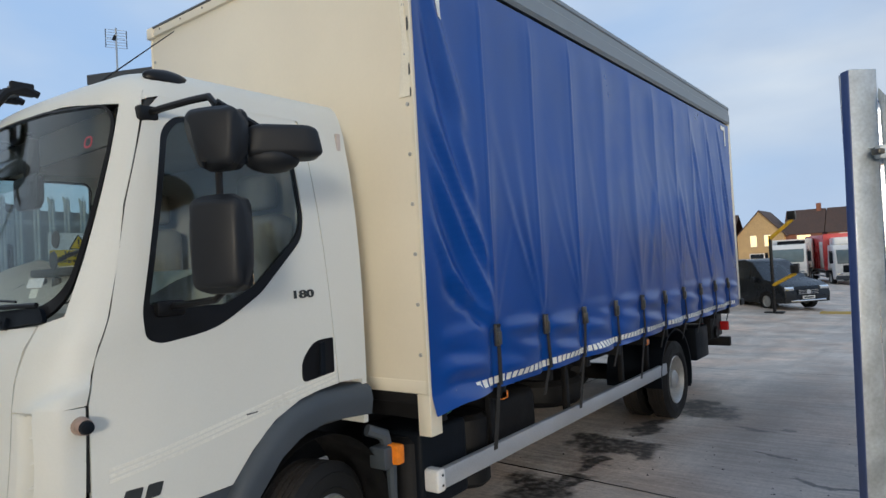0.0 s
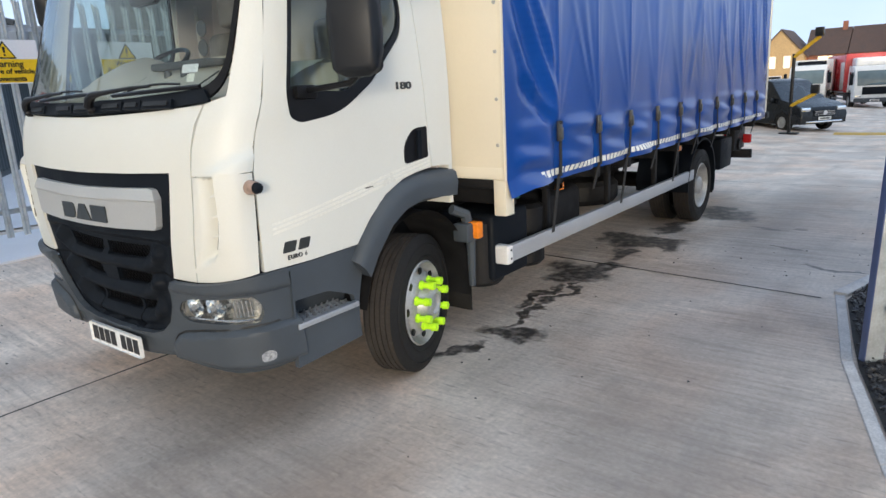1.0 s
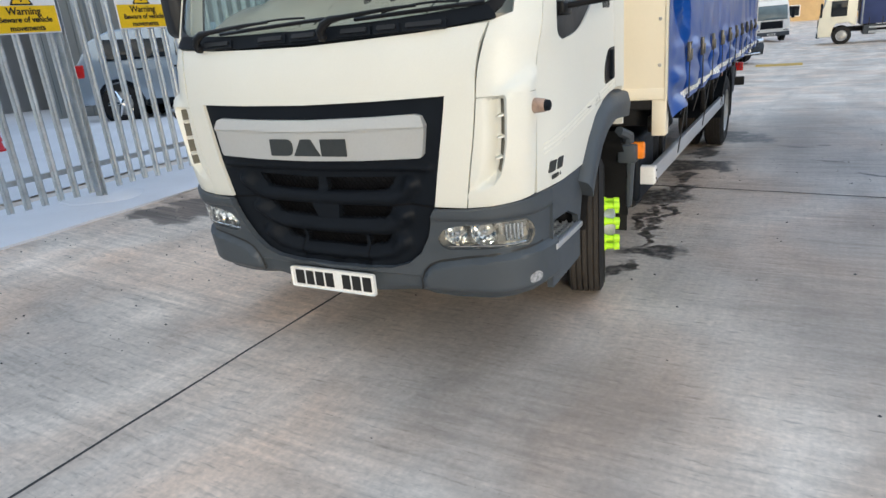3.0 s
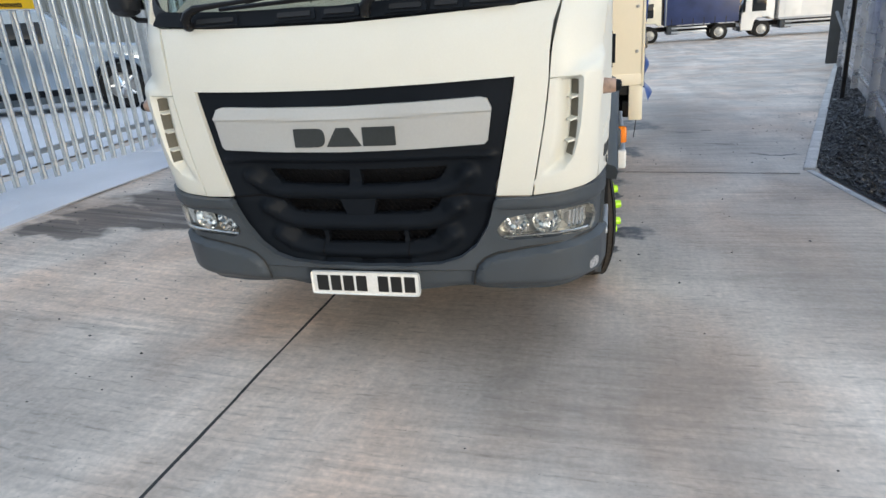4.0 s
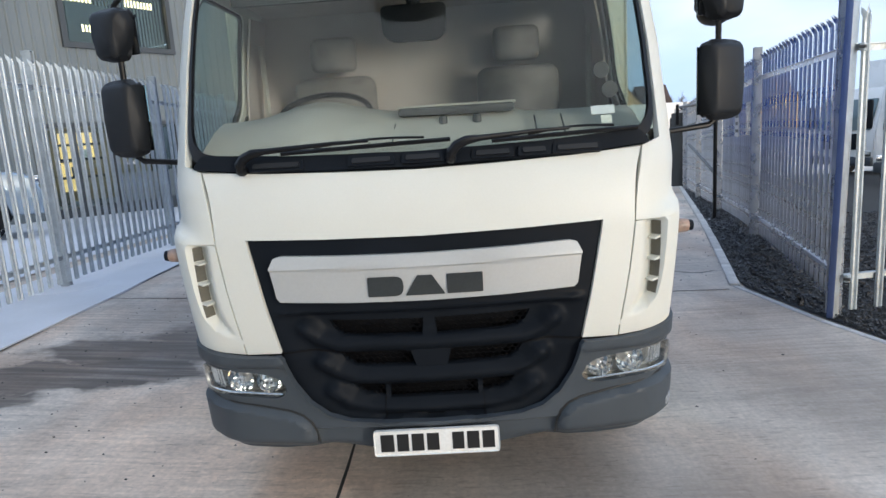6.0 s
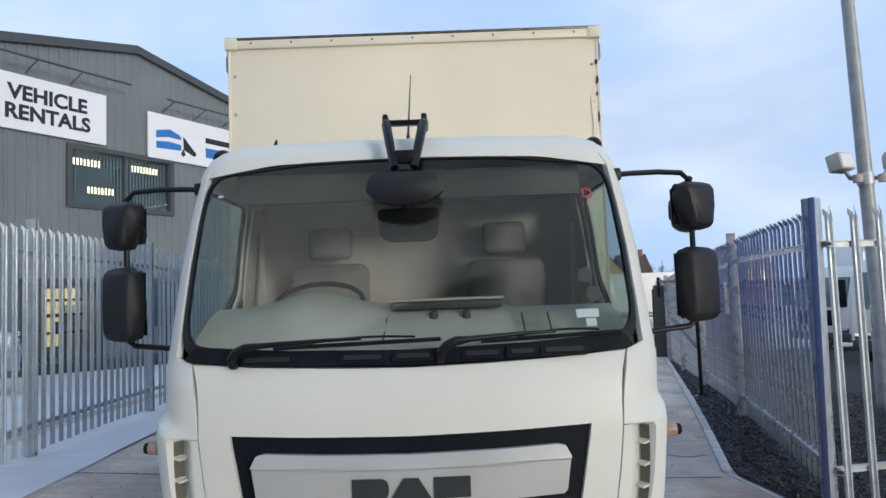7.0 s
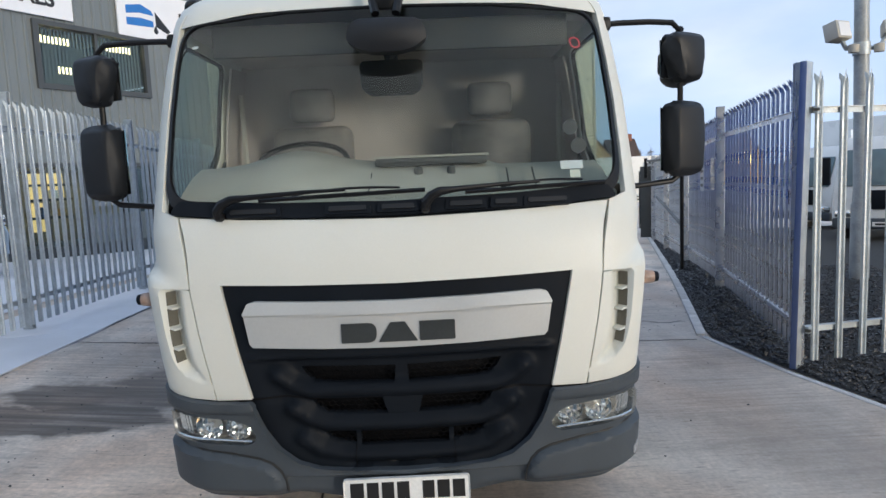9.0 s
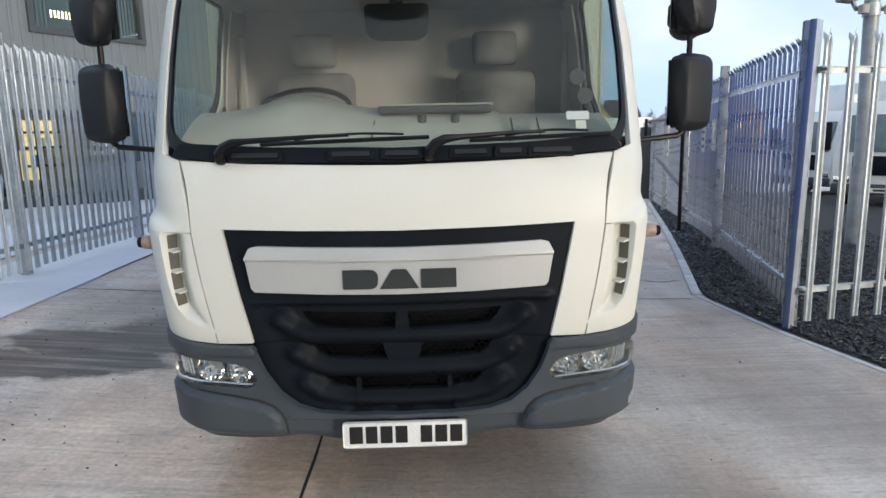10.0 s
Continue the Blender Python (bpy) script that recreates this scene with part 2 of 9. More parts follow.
# centre and half-axes of the drips under the lorry's side and the damp patch in front of it
STAINS = [("oil", 1.00, 1.50, 0.06, 0.12), ("oil", 1.16, 1.93, 0.17, 0.13), ("oil", 1.05, 2.35, 0.05, 0.30), ("oil", 0.93, 2.70, 0.05, 0.35),
          ("oil", 1.06, 2.85, 0.04, 0.35), ("oil", 0.90, 3.42, 0.24, 0.30), ("oil", 1.06, 3.72, 0.13, 0.20), ("oil", 1.02, 4.15, 0.09, 0.22), ("oil", 1.00, 4.68, 0.40, 0.26),
          ("oil", 1.28, 4.62, 0.16, 0.18), ("oil", 0.72, 4.85, 0.16, 0.16), ("oil", 1.05, 5.45, 0.12, 0.34), ("oil", 1.38, 6.40, 0.30, 0.34), ("oil", 1.15, 6.65, 0.22, 0.30), ("oil", 1.95, 5.75, 0.17, 0.05),
          ("oil", 2.28, 4.95, 0.17, 0.035), ("oil", 2.69, 4.42, 0.25, 0.05), ("oil", 2.2, 5.9, 0.08, 0.04),
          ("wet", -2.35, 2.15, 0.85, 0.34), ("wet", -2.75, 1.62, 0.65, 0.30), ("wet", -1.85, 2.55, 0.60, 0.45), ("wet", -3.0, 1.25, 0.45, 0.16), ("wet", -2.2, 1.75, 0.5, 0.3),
          ("dirt", 2.1, 6.2, 0.85, 4.2), ("dirt", 2.45, 1.6, 0.75, 2.2), ("dirt", 1.2, -0.2, 0.9, 0.8), ("dirt", 3.1, -0.6, 0.9, 1.0), ("dirt", -2.2, 3.2, 0.9, 1.0)]

M_CONC = concrete_material("brushed_concrete", (0.70, 0.607, 0.515), STAINS)
M_APRON = material("pale_membrane", (0.73, 0.73, 0.755), rough=0.55, var=0.07, scale=1.5, grain=0.04, bump=0.06, bump_scale=14)
M_YARD = material("pale_paving", (0.70, 0.70, 0.72), rough=0.7, var=0.08, scale=0.7, grain=0.06, bump=0.1)
M_KERB = material("kerb_concrete", (0.56, 0.53, 0.50), rough=0.8, var=0.2, scale=6, grain=0.14, bump=0.3, bump_scale=50, random_by=0.1)
M_SEAL = material("joint_sealant", (0.03, 0.028, 0.026), rough=0.7, var=0.3, scale=12)
M_SLATE = material("slate", (0.030, 0.030, 0.033), rough=0.40, var=0.45, scale=9, grain=0.25, bump=0.2)
M_SOIL = material("dark_soil", (0.028, 0.026, 0.024), rough=0.9, var=0.4, scale=12, grain=0.3, bump=0.8, bump_scale=40)
M_WHITE = material("cream_cab_paint", (0.715, 0.715, 0.655), rough=0.46, var=0.025, scale=2.2, grain=0.012, grain_scale=140, bump=0.006, bump_scale=9, coat=0.0, rvar=0.05)
M_CREAM = material("cream_body_panel", (0.80, 0.735, 0.59), rough=0.42, var=0.06, scale=0.9, grain=0.008, grain_scale=60, bump=0.03, bump_scale=5, rvar=0.08)
M_GREY = material("grey_plastic", (0.060, 0.071, 0.084), rough=0.50, spec=0.35, var=0.10, scale=5, grain=0.05, grain_scale=300, bump=0.05, bump_scale=500, rvar=0.08)
M_DARK = material("dark_plastic", (0.0070, 0.0095, 0.0140), rough=0.56, spec=0.13, var=0.15, scale=6, grain=0.06, grain_scale=300, bump=0.04, bump_scale=400, rvar=0.08)
M_BLACK = material("black_trim", (0.006, 0.006, 0.007), rough=0.38, spec=0.28, var=0.2, scale=8, grain=0.05, bump=0.02, rvar=0.08)
M_MIRRORCASE = material("grained_black_plastic", (0.010, 0.0115, 0.0145), rough=0.55, spec=0.4, var=0.15, scale=6, grain=0.08, grain_scale=300, bump=0.04, bump_scale=400)
M_MESH = material("grille_mesh", (0.005, 0.005, 0.006), rough=0.6, spec=0.12, var=0.2, scale=20, bump=0.0)
M_SILVER = material("satin_silver", (0.50, 0.505, 0.495), rough=0.45, metal=0.3, var=0.04, scale=3, grain=0.02, bump=0.01)
M_BADGE = material("dark_badge", (0.05, 0.055, 0.055), rough=0.35, metal=0.4, var=0.1, scale=6, bump=0.0)
M_CHROME = material("chrome", (0.86, 0.87, 0.87), rough=0.07, metal=1.0, var=0.05, scale=9, grain=0.0, bump=0.0, rvar=0.05)
M_ALU = material("aluminium_rail", (0.50, 0.52, 0.55), rough=0.42, metal=0.55, var=0.08, scale=4, grain=0.05, bump=0.04, rvar=0.12)
M_ROOFRAIL = material("grey_roof_rail", (0.24, 0.27, 0.29), rough=0.45, metal=0.3, var=0.12, scale=3, grain=0.05, bump=0.03)
M_GALV = material("galvanised_steel", (0.49, 0.535, 0.565), rough=0.46, metal=0.4, var=0.16, scale=9, grain=0.10, grain_scale=70, bump=0.06, bump_scale=40, random_by=0.08, rvar=0.14)
M_COLUMN = material("weathered_column_steel", (0.34, 0.36, 0.37), rough=0.5, metal=0.2, var=0.2, scale=6, grain=0.12, grain_scale=60, bump=0.05, bump_scale=40)
M_SHEEN = material("smooth_galvanised_steel", (0.58, 0.60, 0.64), rough=0.30, metal=0.76, var=0.10, scale=7, grain=0.04, bump=0.02, random_by=0.08)
M_STEEL = material("painted_chassis_steel", (0.010, 0.010, 0.011), rough=0.6, spec=0.25, var=0.3, scale=7, grain=0.15, bump=0.12, rvar=0.12)
M_RUBBER = material("tyre_rubber", (0.014, 0.0135, 0.013), rough=0.72, spec=0.3, var=0.25, scale=7, grain=0.15, bump=0.12, bump_scale=120)
M_RUBBERW = material("worn_tread", (0.040, 0.035, 0.031), rough=0.85, spec=0.3, var=0.25, scale=10, grain=0.2, bump=0.2, bump_scale=90)
M_RIM = material("wheel_rim", (0.42, 0.42, 0.41), rough=0.42, metal=0.4, var=0.22, scale=9, grain=0.12, bump=0.08)
M_NUT = material("fluorescent_nut_cap", (0.55, 0.95, 0.02), rough=0.4, var=0.05, scale=20, bump=0.0)
M_AMBER = material("amber_lens", (0.85, 0.24, 0.02), rough=0.15, var=0.1, scale=30, bump=0.0)
M_RED = material("red_lens", (0.55, 0.02, 0.02), rough=0.2, var=0.1, scale=20, bump=0.0)
M_STRAP = material("black_webbing", (0.022, 0.021, 0.02), rough=0.75, var=0.25, scale=30, grain=0.2, grain_scale=300, bump=0.25, bump_scale=250)
M_BUCKLE = material("buckle_steel", (0.14, 0.135, 0.12), rough=0.4, metal=0.8, var=0.3, scale=20, bump=0.05)
M_REFLECT = material("reflective_tape", (0.84, 0.84, 0.78), rough=0.4, var=0.12, scale=14, bump=0.03, bump_scale=200)
M_PLATE = material("plate_white", (0.80, 0.80, 0.78), rough=0.3, var=0.03, scale=12, bump=0.0)
M_INK = material("black_print", (0.012, 0.012, 0.012), rough=0.4, var=0.1, scale=20, bump=0.0)
M_SEAT = material("seat_fabric", (0.24, 0.215, 0.20), rough=0.9, var=0.2, scale=9, grain=0.1, grain_scale=120, bump=0.0)
M_TRIM = material("cab_trim", (0.50, 0.47, 0.41), rough=0.75, var=0.08, scale=5, grain=0.04, bump=0.0)
M_LINING = material("cab_lining", (0.52, 0.455, 0.42), rough=0.9, var=0.1, scale=5, grain=0.04, bump=0.0)
M_DASH = material("dashboard", (0.055, 0.055, 0.055), rough=0.6, var=0.1, scale=7, bump=0.0)
M_CLAD = material("grey_cladding", (0.18, 0.198, 0.20), rough=0.42, metal=0.1, var=0.08, scale=0.6, grain=0.03, bump=0.02, rvar=0.08)
M_ROOFD = material("dark_verge_trim", (0.06, 0.066, 0.07), rough=0.5, var=0.1, scale=3, bump=0.02)
M_PALEBLD = material("pale_cladding", (0.36, 0.39, 0.43), rough=0.5, var=0.06, scale=0.4, grain=0.03, bump=0.02)
M_CONT = material("container_steel", (0.05, 0.065, 0.075), rough=0.5, metal=0.1, var=0.25, scale=1.4, grain=0.1, bump=0.06)
M_PEEL = material("peeled_paint", (0.84, 0.79, 0.65), rough=0.5, var=0.06, scale=9, bump=0.0)
M_STRIPE = material("faded_stripe", (0.785, 0.775, 0.70), rough=0.3, var=0.05, scale=3, bump=0.0)
M_SIGNW = material("sign_white", (0.80, 0.80, 0.82), rough=0.4, var=0.03, scale=2, bump=0.0)
M_SIGNY = material("sign_yellow", (0.86, 0.56, 0.01), rough=0.4, var=0.05, scale=5, bump=0.0)
M_SIGNR = material("sign_red", (0.62, 0.03, 0.05), rough=0.4, var=0.06, scale=5, bump=0.0)
M_SIGNB = material("sign_blue", (0.03, 0.17, 0.50), rough=0.4, var=0.06, scale=5, bump=0.0)
M_BUFF = material("buff_brick", (0.52, 0.36, 0.18), rough=0.85, var=0.10, scale=0.7, grain=0.14, grain_scale=7, bump=0.2)
M_REDBRICK = material("red_brick", (0.26, 0.11, 0.07), rough=0.85, var=0.15, scale=0.7, grain=0.16, grain_scale=7, bump=0.2)
M_TILE = material("brown_roof_tile", (0.085, 0.055, 0.045), rough=0.8, var=0.15, scale=1.2, grain=0.2, grain_scale=9, bump=0.3)
M_VANP = material("black_car_paint", (0.010, 0.012, 0.015), rough=0.28, var=0.1, scale=2, grain=0.0, bump=0.0, coat=0.15, spec=0.3)
M_CARP = material("silver_blue_car_paint", (0.36, 0.43, 0.50), rough=0.22, metal=0.35, var=0.04, scale=2, grain=0.0, bump=0.0, coat=0.8)
M_TRUCKW = material("white_truck_paint", (0.78, 0.78, 0.77), rough=0.3, var=0.04, scale=1.2, grain=0.03, bump=0.01, coat=0.3)
M_TRUCKC = material("cream_truck_paint", (0.78, 0.74, 0.60), rough=0.32, var=0.05, scale=1.2, grain=0.03, bump=0.01, coat=0.3)
M_TRUCKR = material("red_truck_paint", (0.55, 0.035, 0.04), rough=0.32, var=0.06, scale=1.2, grain=0.03, bump=0.01, coat=0.3)
M_NAVY = material("navy_curtain", (0.025, 0.04, 0.12), rough=0.45, var=0.25, scale=1.3, grain=0.06, bump=0.25, bump_scale=2.5)
M_YELLOW = material("yellow_paint", (0.50, 0.30, 0.01), rough=0.55, var=0.15, scale=6, bump=0.08)
M_DGLASS = material("dark_window_glass", (0.012, 0.015, 0.018), rough=0.06, var=0.1, scale=2, grain=0, bump=0.0, rvar=0.02)
# truck windscreens: the pale sky reflection is put into the base colour
M_SKYGLASS = material("sky_reflection_glass", (0.13, 0.18, 0.20), rough=0.05, var=0.2, scale=1.5, grain=0, bump=0.0, rvar=0.02)
M_TWIG = material("bare_twigs", (0.10, 0.075, 0.06), rough=0.9, var=0.2, scale=3)
M_CABLE = material("black_cable", (0.012, 0.012, 0.012), rough=0.6, var=0.1, scale=3, bump=0.0)
M_ROOM = material("room_wall", (0.5, 0.45, 0.36), rough=0.8, var=0.05, scale=2, bump=0.0)
M_WARM = glow_material("lit_room", (1.0, 0.66, 0.28), 0.4)
M_LAMPON = glow_material("ceiling_light", (1.0, 0.74, 0.38), 3.0)
M_HOUSEGLOW = glow_material("lit_house_window", (1.0, 0.70, 0.22), 1.3)
M_GLASS = glass_material("windscreen_glass", (0.86, 0.90, 0.89), 0.030)
M_SIDEGLASS = glass_material("tinted_side_glass", (0.78, 0.85, 0.83), 0.045)
M_LENS = glass_material("clear_lens", (0.97, 0.98, 0.98), 0.025)
M_LAMPBACK = material("lamp_reflector", (0.50, 0.485, 0.455), rough=0.28, metal=0.55, var=0.05, scale=9, grain=0.0, bump=0.0, rvar=0.08)
M_SLOT = material("slot_shade", (0.13, 0.122, 0.098), rough=0.8, var=0.15, scale=12, bump=0.0)
M_JAMB = material("door_seal", (0.02, 0.02, 0.02), rough=0.6, bump=0.0)
M_SMOKED = material("smoked_amber_lens", (0.055, 0.040, 0.034), rough=0.35, bump=0.0)
M_TANLENS = material("tan_lens", (0.34, 0.24, 0.19), rough=0.4, var=0.25, scale=40, bump=0.0)
M_MIRROR = material("mirror_silver", (0.85, 0.86, 0.87), rough=0.02, metal=1.0, var=0, scale=1, grain=0, bump=0, rvar=0)


def curtain_material():
    """Blue coated fabric: gloss broken by a fine weave, dirtier towards the hem."""
    m = material("blue_curtain_fabric", (0.004, 0.058, 0.30), rough=0.36, spec=0.4, var=0.10, scale=1.8, grain=0.05, grain_scale=120, bump=0.06, bump_scale=7, rvar=0.09, coat=0.35)
    m.node_tree.nodes["Principled BSDF"].inputs["Coat Roughness"].default_value = 0.2
    return m


M_CURTAIN = curtain_material()


# ---- building helpers ----
def mesh_of(name, bm, mat, smooth=35):
    me = bpy.data.meshes.new(name)
    bm.normal_update()
    bm.to_mesh(me)
    bm.free()
    for mm in (mat if isinstance(mat, (list, tuple)) else [mat]):
        me.materials.append(mm)
    if smooth:
        for p in me.polygons:
            p.use_smooth = True
        me.set_sharp_from_angle(angle=radians(smooth))
    return me


def part(name, bm, mat, parent=None, label="", smooth=35):
    ob = new(name, mesh_of(name, bm, mat, smooth))
    if parent is not None:
        ob.parent = parent
        ob.matrix_parent_inverse = parent.matrix_basis.inverted()
    if label:
        tagged(ob, label)
    return ob


def thing(name, label, category, group="", kind="", m=None):
    ob = new(name)
    ob.empty_display_size = 0.2
    if m is not None:
        ob.matrix_basis = m
    return tagged(ob, label, category, group, kind)


def box(bm, x0, x1, y0, y1, z0, z1, bevel=0.0, seg=2, m=None):
    mat = Matrix.Translation(((x0 + x1) / 2, (y0 + y1) / 2, (z0 + z1) / 2)) @ Matrix.Diagonal((abs(x1 - x0), abs(y1 - y0), abs(z1 - z0), 1))
    if m is not None:
        mat = m @ mat
    r = bmesh.ops.create_cube(bm, size=1, matrix=mat)
    if bevel:
        vs = set(r["verts"])
        es = [e for e in bm.edges if e.verts[0] in vs and e.verts[1] in vs]
        bmesh.ops.bevel(bm, geom=es, offset=bevel, segments=seg, profile=0.5, affect="EDGES")
    return bm


def boxm(x0, x1, y0, y1, z0, z1, bevel=0.0, seg=2):
    return box(bmesh.new(), x0, x1, y0, y1, z0, z1, bevel, seg)


def tube(bm, pts, r, seg=10, closed_ends=True):
    """A round bar along a line of points; r may be one radius or one a point."""
    pts = [Vector(p) for p in pts]
    rings = []
    prev = None
    for i, p in enumerate(pts):
        d = (pts[min(i + 1, len(pts) - 1)] - pts[max(i - 1, 0)]).normalized()
        if prev is None:
            prev = d.orthogonal().normalized()
        else:
            prev = (prev - d * prev.dot(d)).normalized()
        b = d.cross(prev)
        rr = r[i] if isinstance(r, (list, tuple)) else r
        rings.append([bm.verts.new(p + (prev * math.cos(a) + b * math.sin(a)) * rr) for a in (2 * math.pi * k / seg for k in range(seg))])
    for a, b in zip(rings, rings[1:]):
        for k in range(seg):
            bm.faces.new((a[k], a[(k + 1) % seg], b[(k + 1) % seg], b[k]))
    if closed_ends:
        bm.faces.new(rings[0][::-1])
        bm.faces.new(rings[-1])
    return bm


def lathe(bm, prof, axis="x", seg=40, at=(0, 0, 0)):
    """Turns a profile of (along, radius) round an axis."""
    rings = []
    for a, r in prof:
        ring = []
        for k in range(seg):
            t = 2 * math.pi * k / seg
            c, s = r * math.cos(t), r * math.sin(t)
            v = (a, c, s) if axis == "x" else (c, a, s) if axis == "y" else (c, s, a)
            ring.append(bm.verts.new(Vector(at) + Vector(v)))
        rings.append(ring)
    for a, b in zip(rings, rings[1:]):
        for k in range(seg):
            bm.faces.new((a[k], a[(k + 1) % seg], b[(k + 1) % seg], b[k]))
    bmesh.ops.remove_doubles(bm, verts=[v for ring in (rings[0], rings[-1]) for v in ring], dist=1e-5)
    bmesh.ops.recalc_face_normals(bm, faces=bm.faces)
    return bm


def rounded(pts, radius, n=5):
    """A polygon with rounded corners; radius: one for all or one a corner."""
    out = []
    k = len(pts)
    for i, p in enumerate(pts):
        r = radius[i] if isinstance(radius, (list, tuple)) else radius
        p = Vector(p)
        a, b = Vector(pts[i - 1]) - p, Vector(pts[(i + 1) % k]) - p
        r = min(r, a.length * 0.45, b.length * 0.45)
        if r < 1e-4:
            out.append(tuple(p))
            continue
        s, e = p + a.normalized() * r, p + b.normalized() * r
        for j in range(n + 1):
            t = j / n
            q = s * (1 - t) ** 2 + p * 2 * t * (1 - t) + e * t ** 2
            out.append((q.x, q.y))
    return out


def flat_patch(poly, holes=(), step=0.05, ymin=None):
    """A flat bmesh in (a, b, 0) of a polygon with holes, cut into a grid."""
    bm = bmesh.new()
    loops = []
    for lp in (poly, *holes):
        vs = [bm.verts.new((p[0], p[1], 0)) for p in lp]
        loops.append([bm.edges.new((vs[i], vs[(i + 1) % len(vs)])) for i in range(len(vs))])
    bmesh.ops.triangle_fill(bm, use_beauty=True, use_dissolve=False, edges=[e for l in loops for e in l])
    if step:
        sx, sy = step if isinstance(step, tuple) else (step, step)
        for k, s in ((0, sx), (1, sy)):
            lo, hi = min(p[k] for p in poly), max(p[k] for p in poly)
            v = math.ceil(lo / s) * s
            while v < hi:
                if v > lo + 1e-4 and v < hi - 1e-4:
                    co = (v, 0, 0) if k == 0 else (0, v, 0)
                    no = (1, 0, 0) if k == 0 else (0, 1, 0)
                    bmesh.ops.bisect_plane(bm, geom=bm.verts[:] + bm.edges[:] + bm.faces[:], dist=1e-5, plane_co=co, plane_no=no)
                v += s
    return bm


def shell(poly, place, thick=0.012, holes=(), step=0.05):
    """A plate over a curved surface: place(a, b, out) gives the point; out is the height above the surface."""
    bm = flat_patch(poly, holes, step)
    for f in bm.faces:
        if f.normal.z < 0:
            f.normal_flip()
    boundary = [e for e in bm.edges if len(e.link_faces) == 1]
    flat = {v: (v.co.x, v.co.y) for v in bm.verts}
    under = {v: bm.verts.new(place(*flat[v], -thick)) for v in list(flat)}
    for v, ab in flat.items():
        v.co = place(*ab, 0.0)
    for f in list(bm.faces):
        bm.faces.new([under[v] for v in reversed(f.verts)])
    for e in boundary:
        a, b = e.verts
        try:
            bm.faces.new((a, b, under[b], under[a]))
        except ValueError:
            pass
    bmesh.ops.recalc_face_normals(bm, faces=bm.faces)
    return bm


def mirror_x(bm):
    for v in bm.verts:
        v.co.x = -v.co.x
    bmesh.ops.reverse_faces(bm, faces=bm.faces)
    return bm


def lin(z, table):
    return float(np.interp(z, [t[0] for t in table], [t[1] for t in table]))


def words(text, size, mat, name, parent, m, depth=0.002, label="", bold=0.0, spacing=1.0):
    """Lettering in the built-in font as a mesh; m places it: x along the words, y up, z out."""
    cu = bpy.data.curves.new("lettering", "FONT")
    cu.body, cu.size, cu.extrude, cu.align_x, cu.align_y, cu.offset, cu.space_character = text, size, depth, "CENTER", "CENTER", bold, spacing
    tmp = new("lettering_tmp", cu)
    me = bpy.data.meshes.new_from_object(tmp.evaluated_get(bpy.context.evaluated_depsgraph_get()))
    bpy.data.objects.remove(tmp)
    bpy.data.curves.remove(cu)
    me.transform(m)
    me.materials.clear()
    me.materials.append(mat)
    ob = new(name, me)
    ob.parent = parent
    ob.matrix_parent_inverse = parent.matrix_basis.inverted()
    if label:
        tagged(ob, label)
    return ob


def facing(origin, right, up=(0, 0, 1)):
    """A frame whose x runs along right, y along up, and z out of the face."""
    r, u = Vector(right).normalized(), Vector(up).normalized()
    o = r.cross(u)
    m = Matrix((r, u, o)).transposed().to_4x4()
    m.translation = origin
    return m


# ---- ground ----
def smoothstep(t):
    t = max(0.0, min(1.0, t))
    return t * t * (3 - 2 * t)


def ground_z(x, y):
    """The yard falls away behind the lorry and rises towards the fence on the driver's side."""
    g = lin(y, [(-60, 0), (5.2, 0), (7.5, -0.05), (19, -0.56), (40, -1.0), (60, -1.3), (140, -1.6), (2500, -1.6)])
    return g + lin(x, [(-3.4, 0.25), (-2.5, 0.185), (-1.5, 0.108), (-0.5, 0.038), (0.4, 0.007), (1.2, 0.0)])


APRON_X, FENCE_X, APRON_Z = -3.4, -4.17, 0.25


def sheet(xs, ys, fz, lift=0.0):
    bm = bmesh.new()
    rows = [[bm.verts.new((x, y, fz(x, y) + lift)) for x in xs] for y in ys]
    for a, b in zip(rows, rows[1:]):
        for i in range(len(xs) - 1):
            bm.faces.new((a[i], a[i + 1], b[i + 1], b[i]))
    return bm


def spread(lo, hi, fine_lo, fine_hi, step, far):
    v = list(np.arange(fine_lo, fine_hi + 1e-6, step))
    s, p = step, fine_lo
    while p > lo:
        s *= far
        p -= s
        v.insert(0, max(p, lo))
    s, p = step, fine_hi
    while p < hi:
        s *= far
        p += s
        v.append(min(p, hi))
    return [float(a) for a in v]


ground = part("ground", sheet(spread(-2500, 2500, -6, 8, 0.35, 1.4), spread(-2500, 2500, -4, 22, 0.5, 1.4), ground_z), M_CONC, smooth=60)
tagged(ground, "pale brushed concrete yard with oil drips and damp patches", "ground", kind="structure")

# the corner where the kerb turns, the two kerb lines and the fence line along the drive
KERB_NEAR, KERB_TURN, KERB_FAR = (3.95, -0.9), (2.80, 3.72), (7.25, 18.6)
FENCE_R0, FENCE_R1 = (3.12, 2.60), (7.62, 20.2)


def kerb_x(y):
    return lin(y, [(-14, 7.4), (KERB_NEAR[1], KERB_NEAR[0]), (1.45, 3.24), (2.5, 2.98), (KERB_TURN[1], KERB_TURN[0]), (KERB_FAR[1], KERB_FAR[0])])


def bed_z(x, y):
    return ground_z(x, y) + 0.012 + 0.075 * smoothstep((y - 3.0) / 2.6) * smoothstep((x - kerb_x(y) - 0.05) / 0.40)


